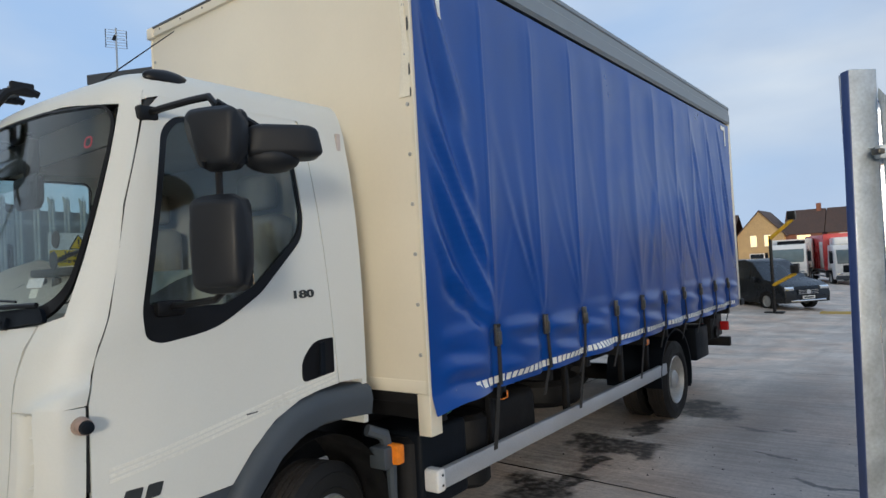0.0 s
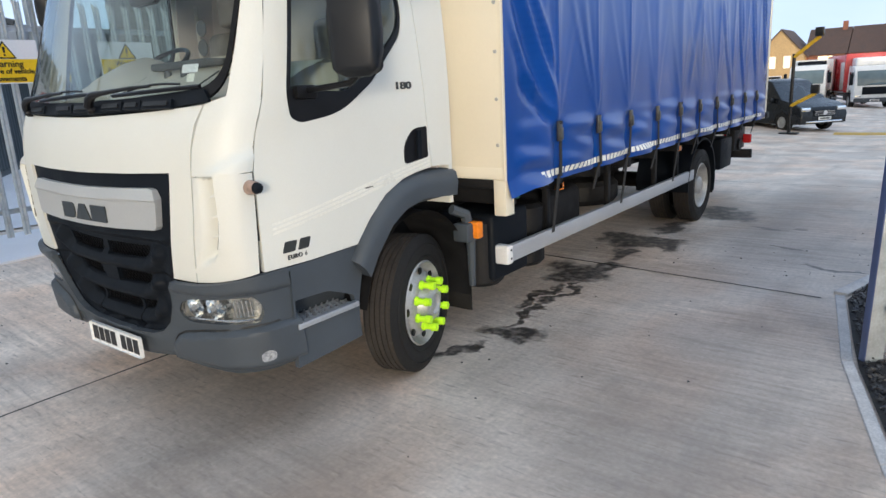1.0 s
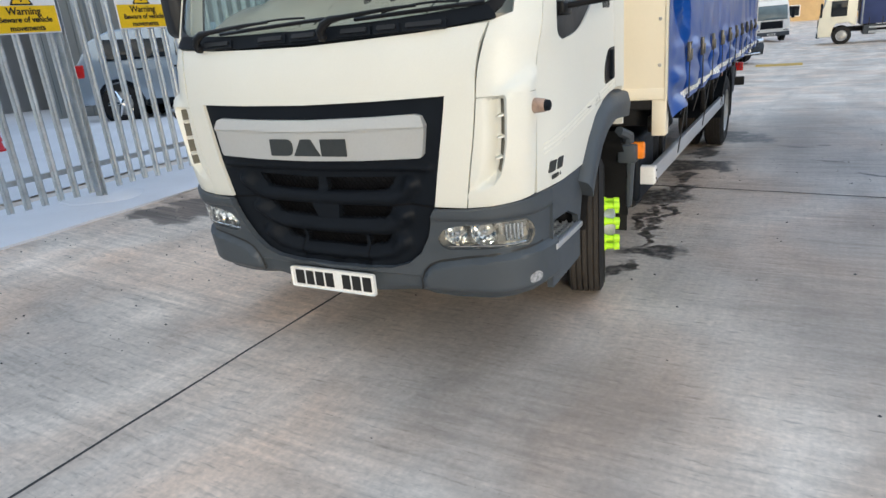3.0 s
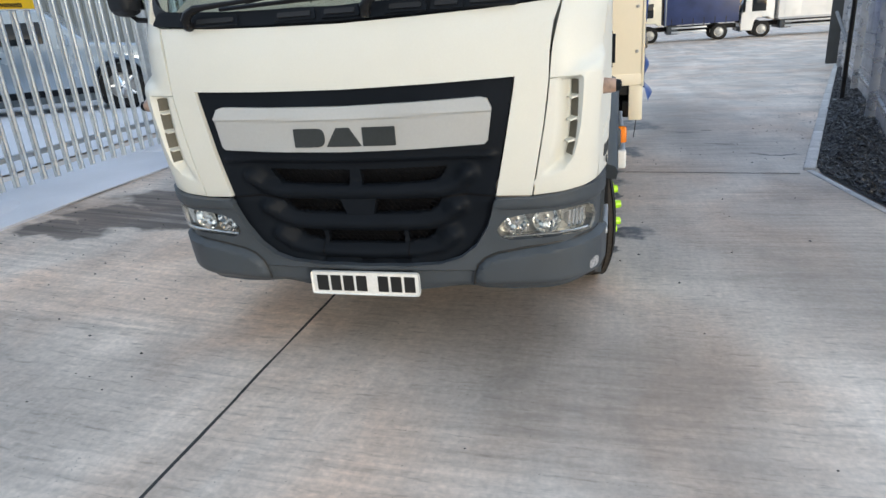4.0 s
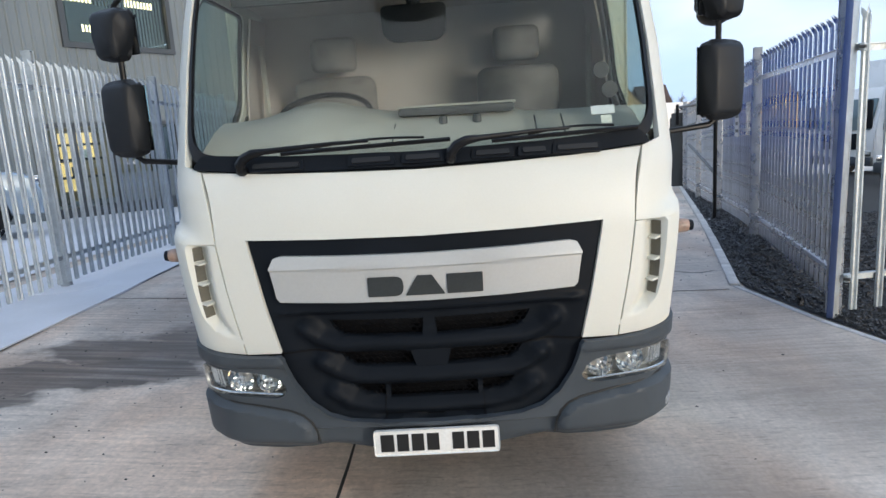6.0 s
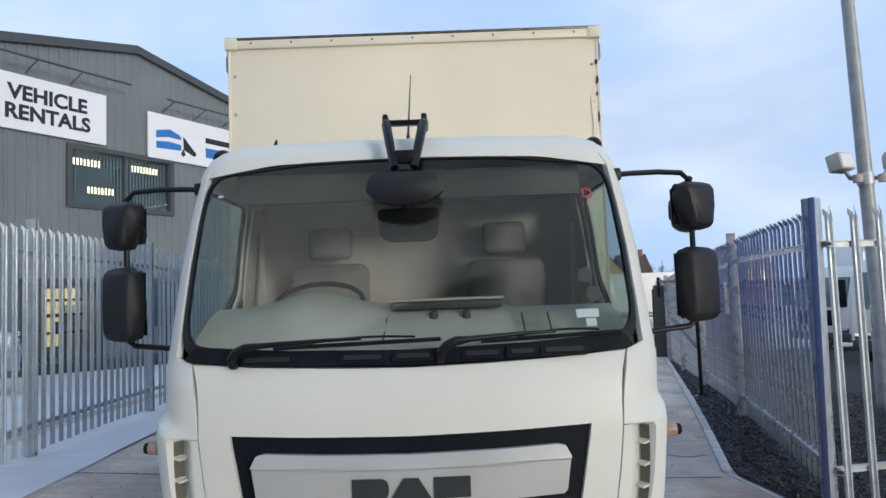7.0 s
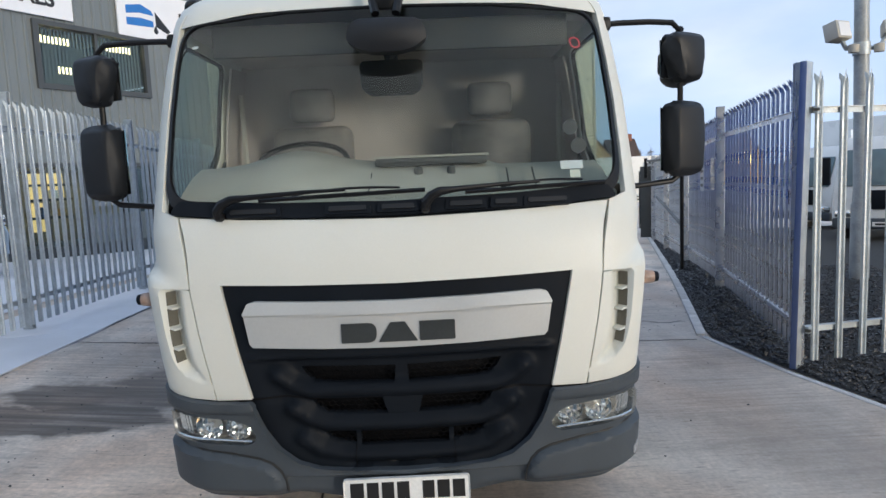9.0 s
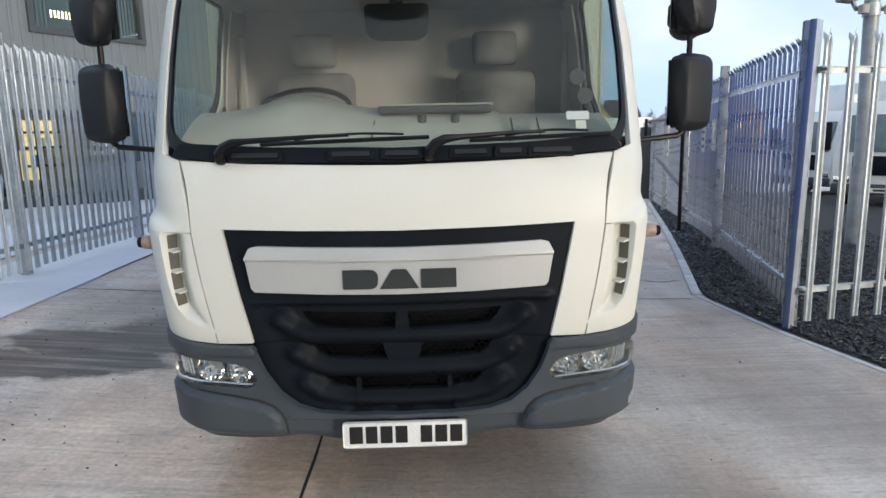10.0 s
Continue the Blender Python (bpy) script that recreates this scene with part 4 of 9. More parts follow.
def build_cab(lorry):
    # front panel over and beside the grille
    half = [(0, 1.543), (0.30, 1.548), (0.60, 1.558), (0.885, 1.575), (0.874, 1.29), (0.848, 1.11), (0.791, 0.824), (0.634, 0.829), (0.684, 1.052), (0.726, 1.26), (0.733, GRILLE_TOP + 0.006), (0.4, 1.296), (0, 1.291)]
    outer = sym(half)
    part("front_panel", shell(outer, front_plate(), 0.02, step=(0.06, 0.06)), M_WHITE, lorry)
    # windscreen and its black border
    glass_out = rounded([(-0.96, 1.602), (-0.60, 1.566), (0, 1.552), (0.60, 1.566), (0.96, 1.602), (1.005, 2.40), (0.5, 2.437), (0, 2.443), (-0.5, 2.437), (-1.005, 2.40)],
                        [0.13, 0, 0, 0, 0.13, 0.12, 0, 0, 0, 0.12], 6)
    glass_in = rounded([(-0.943, 1.65), (-0.5, 1.624), (0, 1.614), (0.5, 1.624), (0.943, 1.65), (0.992, 2.392), (0.5, 2.428), (0, 2.434), (-0.5, 2.428), (-0.992, 2.392)],
                       [0.12, 0, 0, 0, 0.12, 0.11, 0, 0, 0, 0.11], 6)
    part("windscreen_border", shell(glass_out, skin_plate(-0.006), 0.016, holes=[glass_in], step=(0.12, 0.1)), M_BLACK, lorry)
    wg = shell(glass_in, skin_plate(-0.012), 0.004, step=(0.05, 0.05))
    ws = part("windscreen", wg, M_GLASS, lorry, "large clear curved windscreen")
    ws.visible_shadow = False
    # cowl under the glass with grab steps, and two wipers
    part("cowl", shell(rounded([(-0.92, 1.585), (-0.6, 1.562), (0, 1.553), (0.6, 1.562), (0.92, 1.585), (0.88, 1.64), (0.5, 1.618), (0, 1.61), (-0.5, 1.618), (-0.88, 1.64)], 0.02, 3), skin_plate(0.004, lambda u, z: 0.01 * math.sin(u * 9) ** 2), 0.02, step=(0.05, 0.03)), M_DARK, lorry)
    for u0, w in ((-0.56, 0.115), (-0.18, 0.095), (0.02, 0.085), (0.29, 0.085), (0.45, 0.065), (0.62, 0.10)):
        part("cowl_step", shell(rounded([(u0 - w, 1.562), (u0 + w, 1.562), (u0 + w - 0.008, 1.604), (u0 - w + 0.008, 1.604)], 0.010, 3), skin_plate(0.020), 0.022, step=0.05), M_DARK, lorry)
        part("cowl_ledge", shell(rounded([(u0 - w + 0.02, 1.572), (u0 + w - 0.02, 1.572), (u0 + w - 0.022, 1.592), (u0 - w + 0.022, 1.592)], 0.006, 3), skin_plate(0.028), 0.010, step=0.05), M_MIRRORCASE, lorry)
    for u0, tip in ((-0.70, 0.13), (0.13, 0.87)):
        bm = bmesh.new()
        arm = [on_skin(u0 + d, z, o) for d, z, o in ((-0.002, 1.572, 0.026), (0.000, 1.586, 0.040), (0.022, 1.608, 0.052), (0.060, 1.624, 0.056), (0.110, 1.630, 0.052), ((tip - u0) * 0.45, 1.646, 0.046), ((tip - u0) * 0.62, 1.650, 0.040))]
        tube(bm, arm, [0.020, 0.021, 0.020, 0.018, 0.012, 0.008, 0.006], 10)
        w = part("wiper", bm, M_BLACK, lorry, "black wiper arm bent at its foot")
        part("wiper_foot", lathe(bmesh.new(), [(0.0, 0.0), (0.0, 0.022), (-0.02, 0.020), (-0.03, 0.012), (-0.032, 0.0)], "y", 16, tuple(on_skin(u0 - 0.002, 1.572, 0.012))), M_BLACK, w)
        bb = bmesh.new()
        tube(bb, [on_skin(u0 + 0.16 + (tip - u0 - 0.16) * t, 1.628 + 0.016 * t, 0.018) for t in np.linspace(0, 1.0, 9)], 0.009, 6)
        part("wiper_blade", bb, M_BLACK, w)
        bb = bmesh.new()
        tube(bb, [on_skin(u0 + 0.30 + (tip - u0 - 0.40) * t, 1.638 + 0.014 * t + 0.012 * math.sin(math.pi * t), 0.034) for t in np.linspace(0, 1.0, 9)], 0.005, 6)
        part("blade_bow", bb, M_BLACK, w)
    # corner pillars from the bumper to the roof
    for s in (1, -1):
        pil = [(u_of_x(0.892, 1.575), 1.578), (0.972, 1.605), (1.013, 2.40), (0.99, 2.452), (1.10, 2.455), (u_of_y(0.425, 2.36), 2.36), (u_of_y(0.321, 2.0), 2.0), (u_of_y(0.237, 1.6), 1.6), (u_of_y(0.174, 1.36), 1.36), (u_of_y(0.160, 1.30), 1.30), (u_of_x(0.879, 1.29), 1.29)]
        bm = shell(pil, skin_plate(0.0, deflector_relief), 0.025, step=(0.03, 0.02))
        part("pillar", bm if s > 0 else mirror_x(bm), M_WHITE, lorry)
        # the air deflector on the lower corner: an inner panel that dips to a slot, and a proud outer fin
        defl = [(u_of_x(0.880, 1.29), 1.286), (u_of_x(0.854, 1.11), 1.11), (u_of_x(0.798, 0.825), 0.825), (0.89, 0.832), (1.03, 0.848), (u_of_y(0.148, 0.864), 0.864), (u_of_y(0.152, 1.0), 1.0), (u_of_y(0.157, 1.295), 1.295), (1.02, 1.30)]
        along = skin_plate(0.0, deflector_relief)
        fine = [(p[0] + (q[0] - p[0]) * i / 8, p[1] + (q[1] - p[1]) * i / 8) for p, q in zip(defl, defl[1:] + defl[:1]) for i in range(8)]
        bm = shell([(u - slot_u(z), z) for u, z in fine], lambda a, z, out: along(a + slot_u(z), z, out), 0.03, step=(0.006, 0.014))
        d = part("corner_deflector", bm if s > 0 else mirror_x(bm), M_WHITE, lorry, "bulged corner air deflector with a row of vents")
        # vents in the fin's inner wall, their shade painted as darker blocks, split by white vanes
        vents = [(1.278, 1.222), (1.208, 1.136), (1.122, 1.052), (1.038, 0.985)]
        for zt, zb in vents:
            bm = bmesh.new()
            ring = [(dz, o, du) for dz, o, du in ((zt, -0.040, -0.003), (zb, -0.040, -0.003), (zb, 0.004, 0.0035), (zt, 0.004, 0.0035))]
            near = [bm.verts.new(on_skin(slot_u(z) + du, z, o)) for z, o, du in ring]
            deep = [bm.verts.new(on_skin(slot_u(z) + du + 0.010, z, o)) for z, o, du in ring]
            bm.faces.new(near)
            bm.faces.new(deep)
            for a in range(4):
                bm.faces.new((near[a], near[(a + 1) % 4], deep[(a + 1) % 4], deep[a]))
            bmesh.ops.recalc_face_normals(bm, faces=bm.faces)
            part("vent", bm if s > 0 else mirror_x(bm), M_SLOT, d, smooth=0)
        for (_, za), (zb, _) in zip(vents, vents[1:]):
            zv = (za + zb) / 2
            us = slot_u(zv)
            bm = shell([(us - 0.026, zv - 0.010), (us + 0.003, zv - 0.004), (us + 0.003, zv + 0.004), (us - 0.026, zv - 0.003)], skin_plate(0.004), 0.05, step=0.04)
            part("vane", bm if s > 0 else mirror_x(bm), M_WHITE, d)
        # side indicator on a stalk
        bm = bmesh.new()
        m = Matrix.Translation((s * 1.018, 0.138, 1.237)) @ Vector((s, -0.06, 0)).to_track_quat("X", "Z").to_matrix().to_4x4()
        lathe(bm, [(-0.03, 0.0), (-0.03, 0.030), (0.004, 0.032), (0.012, 0.029)], "x", 20)
        bm.transform(m)
        ind = part("side_indicator", bm, M_SMOKED, lorry, "small tan and black side indicator")
        bm = lathe(bmesh.new(), [(0.008, 0.030), (0.016, 0.032), (0.066, 0.027), (0.070, 0.024)], "x", 20)
        bm.transform(m)
        part("indicator_lens", bm, M_TANLENS, ind, "tan smoked lens")
        bm = lathe(bmesh.new(), [(0.066, 0.022), (0.068, 0.0245), (0.086, 0.021), (0.090, 0.014), (0.091, 0.0)], "x", 20)
        bm.transform(m)
        part("indicator_tip", bm, M_DARK, ind)
    for s in (1, -1):
        jamb = [(0.157, 1.0), (0.162, 1.36), (0.226, 1.6), (0.310, 2.0), (0.42, 2.36), (0.46, 2.44), (0.62, 2.44), (0.50, 2.36), (0.46, 2.3), (0.36, 2.0), (0.30, 1.6), (0.27, 1.36), (0.27, 1.0)]
        part("door_jamb", shell(jamb, side_plate(s, -0.012), 0.01, step=(0.05, 0.08)), M_JAMB, lorry)
    # doors with their windows
    door = [(0.170, 0.862), (0.170, 1.30), (0.193, 1.45), (0.243, 1.60), (0.327, 2.0), (0.435, 2.36), (0.50, 2.432), (0.60, 2.452), (1.165, 2.452), (1.205, 2.40), (1.262, 1.60), (1.288, 1.25), (1.296, 1.176),
            (1.17, 1.165), (1.06, 1.145), (0.92, 1.085), (0.80, 0.985), (0.70, 0.872)]
    win = rounded([(0.352, 1.60), (0.362, 1.50), (0.42, 1.476), (0.66, 1.505), (0.88, 1.635), (1.12, 1.86), (1.145, 1.95), (1.125, 2.33), (1.09, 2.365), (0.56, 2.365), (0.49, 2.30)], [0.03, 0.05, 0.05, 0.10, 0.03, 0.10, 0.06, 0.06, 0.04, 0.06, 0.05], 4)
    inner = rounded([(0.382, 1.62), (0.70, 1.60), (0.86, 1.675), (1.105, 1.885), (1.132, 1.97), (1.113, 2.33), (1.085, 2.35), (0.58, 2.35), (0.515, 2.28)], [0.02, 0.03, 0.03, 0.08, 0.06, 0.05, 0.03, 0.05, 0.04], 4)
    for s in (1, -1):
        fixed = side_plate(s)
        flip = (lambda bm: bm)
        dr = part("door", flip(shell(door, fixed, 0.035, holes=[win], step=(0.06, 0.08))), M_WHITE, lorry, "cream painted cab door")
        part("window_frame", shell(win, side_plate(s, -0.006), 0.02, holes=[inner], step=(0.1, 0.1)), M_BLACK, dr)
        g = part("window_glass", shell(inner, side_plate(s, -0.012), 0.004, step=0.12), M_SIDEGLASS, dr, "dark tinted side glass")
        g.visible_shadow = False
        # recessed handle
        hp = rounded([(1.075, 1.215), (1.268, 1.235), (1.268, 1.398), (1.15, 1.395), (1.075, 1.31)], [0.03, 0.008, 0.008, 0.05, 0.04], 4)
        h = part("door_handle", shell(hp, side_plate(s, 0.004), 0.012, step=0.06), M_BLACK, dr, "black recessed door handle")
        part("handle_grip", shell(rounded([(1.17, 1.235), (1.20, 1.235), (1.205, 1.385), (1.18, 1.385)], 0.01, 3), side_plate(s, 0.018), 0.014, step=0.05), M_DARK, h)
        # faded stripes with a torn glossy end
        for k in range(3):
            z0 = 1.015 + k * 0.020
            part("door_stripe", shell([(0.225, z0), (0.75, z0 + 0.085), (1.28, z0 + 0.172), (1.28, z0 + 0.184), (0.75, z0 + 0.098), (0.225, z0 + 0.011)], side_plate(s, 0.0025), 0.002, step=0.12), M_STRIPE, dr)
        # model marks as plain bars
        for (ya, za, w, hh) in ((0.262, 0.925, 0.060, 0.050), (0.339, 0.927, 0.055, 0.050)):
            sl = hh * 0.3
            part("badge_bar", shell(rounded([(ya, za), (ya + w, za + 0.002), (ya + w + sl, za + hh), (ya + sl, za + hh)], 0.006, 2), side_plate(s, 0.004), 0.004, step=0.2), M_BADGE, dr)
        words("180", 0.050, M_BADGE, "lettering", dr, facing((s * (cab_uz(u_of_y(1.1, 1.612), 1.612).x + 0.004), 1.098, 1.612), (0, s, 0), (-0.055 * s, 0, 1)) @ Matrix.Diagonal((1.75, 1, 1, 1)), 0.003, "dark raised numerals", bold=0.001)
        words("EURO 6", 0.028, M_BADGE, "lettering", dr, facing((s * (cab_uz(u_of_y(0.33, 0.903), 0.903).x + 0.004), 0.332, 0.903), (0, s, 0)), 0.003, "small dark lettering", spacing=1.2)
        part("scratch", shell([(0.775, 1.135), (0.83, 1.137), (0.83, 1.142), (0.775, 1.141)], side_plate(s, 0.003), 0.003, step=0.1), M_BADGE, dr)
        # rear quarter behind the door
        quarter = [(1.302, 1.178), (1.292, 1.26), (1.266, 1.60), (1.210, 2.40), (1.19, 2.452), (1.485, 2.452), (1.485, 1.165), (1.40, 1.175)]
        part("rear_quarter", shell(quarter, side_plate(s), 0.03, step=(0.08, 0.1)), M_WHITE, lorry)
    # roof
    bm = bmesh.new()
    rings = []
    for z, w, yf, ry in ((2.434, 0.976, 0.279, 0.17), (2.452, 0.969, 0.283, 0.17), (2.49, 0.958, 0.308, 0.18), (2.53, 0.935, 0.36, 0.20), (2.56, 0.90, 0.42, 0.22), (2.580, 0.82, 0.52, 0.22), (2.590, 0.60, 0.70, 0.2)):
        ring = []
        xc = w - 0.2
        for i in range(-24, 25):
            t = abs(i) / 24
            sg = 1 if i >= 0 else -1
            if t <= 0.5:
                x = xc * t / 0.5
                y = yf + BOW * x * x
            elif t <= 0.8:
                a = (t - 0.5) / 0.3 * math.pi / 2
                x, y = xc + 0.2 * math.sin(a), yf + BOW * xc * xc + ry * (1 - math.cos(a))
            else:
                x = w
                ye = yf + BOW * xc * xc + ry
                y = ye + (1.485 - ye) * (t - 0.8) / 0.2
            drop = (0.040 if z < 2.44 else 0.022 if z < 2.46 else 0.0) * smoothstep((x / w - 0.55) / 0.40) * (1 - smoothstep((y - 0.40) / 0.10))
            ring.append(bm.verts.new((sg * x, y - drop * 0.30, z - drop)))
        rings.append(ring)
    for a, b in zip(rings, rings[1:]):
        for i in range(48):
            bm.faces.new((a[i], a[i + 1], b[i + 1], b[i]))
    bm.faces.new(rings[-1])
    # the shell's back edge closes onto the cab's rear wall
    part("roof", bm, M_WHITE, lorry, smooth=50)
    bm = bmesh.new()
    lo = [bm.verts.new((x, 1.485, z)) for x, z in ((-1.065, 0.95), (1.065, 0.95), (1.068, 1.6), (1.04, 2.0), (0.968, 2.448), (0.90, 2.56), (0.6, 2.59), (-0.6, 2.59), (-0.90, 2.56), (-0.968, 2.448), (-1.04, 2.0), (-1.068, 1.6))]
    bm.faces.new(lo)
    r = bmesh.ops.extrude_face_region(bm, geom=bm.faces[:])
    bmesh.ops.translate(bm, verts=[v for v in r["geom"] if isinstance(v, bmesh.types.BMVert)], vec=(0, -0.03, 0))
    bmesh.ops.recalc_face_normals(bm, faces=bm.faces)
    part("cab_rear_wall", bm, M_WHITE, lorry)
    for s in (1, -1):      # marker lamps on the roof's front corners
        bm = bmesh.new()
        bmesh.ops.create_uvsphere(bm, u_segments=16, v_segments=10, radius=1, matrix=Matrix.Translation((s * 0.912, 0.575, 2.528)) @ Matrix.Rotation(s * 0.8, 4, "Y") @ Matrix.Diagonal((0.045, 0.10, 0.032, 1)))
        part("marker_lamp", bm, M_BLACK, lorry)


def grille_edge(z):
    return lin(z, [(0.500, 0.02), (0.512, 0.205), (0.521, 0.35), (0.549, 0.443), (0.606, 0.516), (0.695, 0.572), (0.80, 0.615), (0.829, 0.630), (1.052, 0.680), (1.26, 0.723), (1.30, 0.731)])


# centre lines of the rolled bars; each turns up at its end like a spoon
GRILLE_ROLLS = [([(0, 0.846), (0.39, 0.850), (0.465, 0.876), (0.515, 0.925)], 0.058, 0.040), ([(0, 0.692), (0.31, 0.697), (0.395, 0.726), (0.452, 0.778)], 0.060, 0.042),
                ([(0, 0.552), (0.26, 0.557), (0.350, 0.590), (0.412, 0.642)], 0.058, 0.042), ([(0, 0.992), (0.62, 1.000)], 0.026, 0.018)]
GRILLE_SLOTS = [[(0.024, 0.942), (0.24, 0.946), (0.425, 0.951), (0.405, 0.915), (0.37, 0.889), (0.28, 0.881), (0.03, 0.877)],
                [(0.088, 0.811), (0.391, 0.812), (0.365, 0.770), (0.32, 0.743), (0.25, 0.738), (0.066, 0.734)],
                [(0.206, 0.655), (0.346, 0.662), (0.32, 0.628), (0.285, 0.608), (0.206, 0.598)]]


def grille_relief(x, z):
    """The grille dips from its rim to the slots; the bars stand out of it as soft rolls."""
    ax = abs(x)
    h = -0.014 - 0.040 * smoothstep((grille_edge(z) - ax) / 0.19) * smoothstep((1.02 - z) / 0.05)
    for line, w, top in GRILLE_ROLLS:
        d = 9.0
        for (xa, za), (xb, zb) in zip(line, line[1:]):
            dx, dz = xb - xa, zb - za
            t = max(0.0, min(1.0, ((ax - xa) * dx + (z - za) * dz) / (dx * dx + dz * dz)))
            d = min(d, math.hypot(ax - xa - dx * t, z - za - dz * t))
        if d < w:
            h += top * smoothstep(1 - d / w) * (1 if d < 1 else 0)
    for xl, zl in ((0.505, 0.930), (0.448, 0.778), (0.408, 0.645)):      # broad tongues at the bars' ends
        h += 0.016 * math.exp(-((ax - xl) / 0.050) ** 2 - ((z - zl) / 0.045) ** 2)
    return min(h, 0.004)


def build_grille(lorry):
    zs = [1.26, 1.052, 0.829, 0.80, 0.75, 0.695, 0.65, 0.606, 0.575, 0.549, 0.532, 0.521, 0.512]
    outline = sym([(0, 1.288), (0.4, 1.293), (0.727, 1.302)] + [(grille_edge(z) + (-0.003 if z > 0.81 else 0.014), z - (0.0 if z > 0.56 else 0.010)) for z in zs] + [(0, 0.494)])
    g = part("grille", shell(outline, front_plate(-0.115), 0.01, step=0.07), M_BLACK, lorry, "black front grille with three rolled bars")
    holes = [list(h) for h in GRILLE_SLOTS] + [[(-x, z) for x, z in h] for h in GRILLE_SLOTS] + [[(-0.186, 0.653), (0.186, 0.653), (0.186, 0.592), (-0.186, 0.592)]]
    part("grille_moulding", shell(outline, front_plate(0.0, grille_relief), 0.03, holes=holes, step=(0.018, 0.010)), M_DARK, g, "matt black moulded bars", smooth=60)
    # gaps between the upper and lower mouldings
    for s in (1, -1):
        for pts in ([(0.37, 0.806), (0.42, 0.819), (0.50, 0.823), (0.626, 0.821), (0.628, 0.828), (0.50, 0.831), (0.42, 0.827), (0.37, 0.813)], [(0.205, 0.513), (0.209, 0.513), (0.209, 0.598), (0.205, 0.598)]):
            bm = shell(pts, front_plate(0.003, grille_relief), 0.006, step=(0.02, 0.01))
            part("panel_gap", bm if s > 0 else mirror_x(bm), M_MESH, g)
    # the silver strip
    strip = sym([(0, 1.224), (0.35, 1.229), (0.585, 1.236), (0.615, 1.228), (0.633, 1.190), (0.612, 1.066), (0.597, 1.052), (0.30, 1.042), (0, 1.038)])
    sil = part("silver_strip", shell(strip, front_plate(0.018, lambda x, z: 0.007 * smoothstep((z - 1.166 - 0.02 * abs(x)) / 0.006) - 0.016 * max(0.0, z - 1.175 - 0.02 * abs(x)) / 0.05), 0.05, step=(0.05, 0.008)), M_SILVER, lorry, "satin silver strip across the grille")
    for x0, x1, sl in ((-0.228, -0.086, 0.012), (-0.080, 0.078, 0.0), (0.086, 0.228, 0.012)):
        if sl:
            pts = rounded([(x0, 1.062), (x1, 1.062), (x1, 1.140), (x0, 1.140)], [0.003, 0.035, 0.035, 0.003] if x0 < 0 else 0.004, 4)
        else:
            pts = rounded([(x0, 1.062), (x1, 1.062), (x1 - 0.05, 1.140), (x0 + 0.05, 1.140)], 0.003, 3)
        part("badge_block", shell(pts, front_plate(0.0235), 0.006, step=0.1), M_BADGE, sil)
    # honeycomb screens behind the slots
    for za, zb, xm in ((0.868, 0.955, 0.43), (0.730, 0.816, 0.40), (0.588, 0.666, 0.355)):
        bm = bmesh.new()
        rows = 5
        dz = (zb - za) / rows
        for i in range(rows):
            z = za + dz * i
            x = -xm + (0.014 if i % 2 else 0.0)
            while x < xm:
                pts = [(x, z + dz * 0.28), (x, z + dz * 0.78), (x + 0.014, z + dz * 1.25), (x + 0.028, z + dz * 0.78)]
                tube(bm, [on_skin(u_of_x(a, b), b, -0.062) for a, b in pts], 0.0024, 4)
                x += 0.028
        part("grille_screen", bm, M_MESH, g, "black honeycomb screen", smooth=0)
    part("grille_divider", shell([(-0.064, 0.732), (0.064, 0.732), (0.086, 0.813), (-0.086, 0.813)], front_plate(-0.040), 0.02, step=0.05), M_DARK, g)


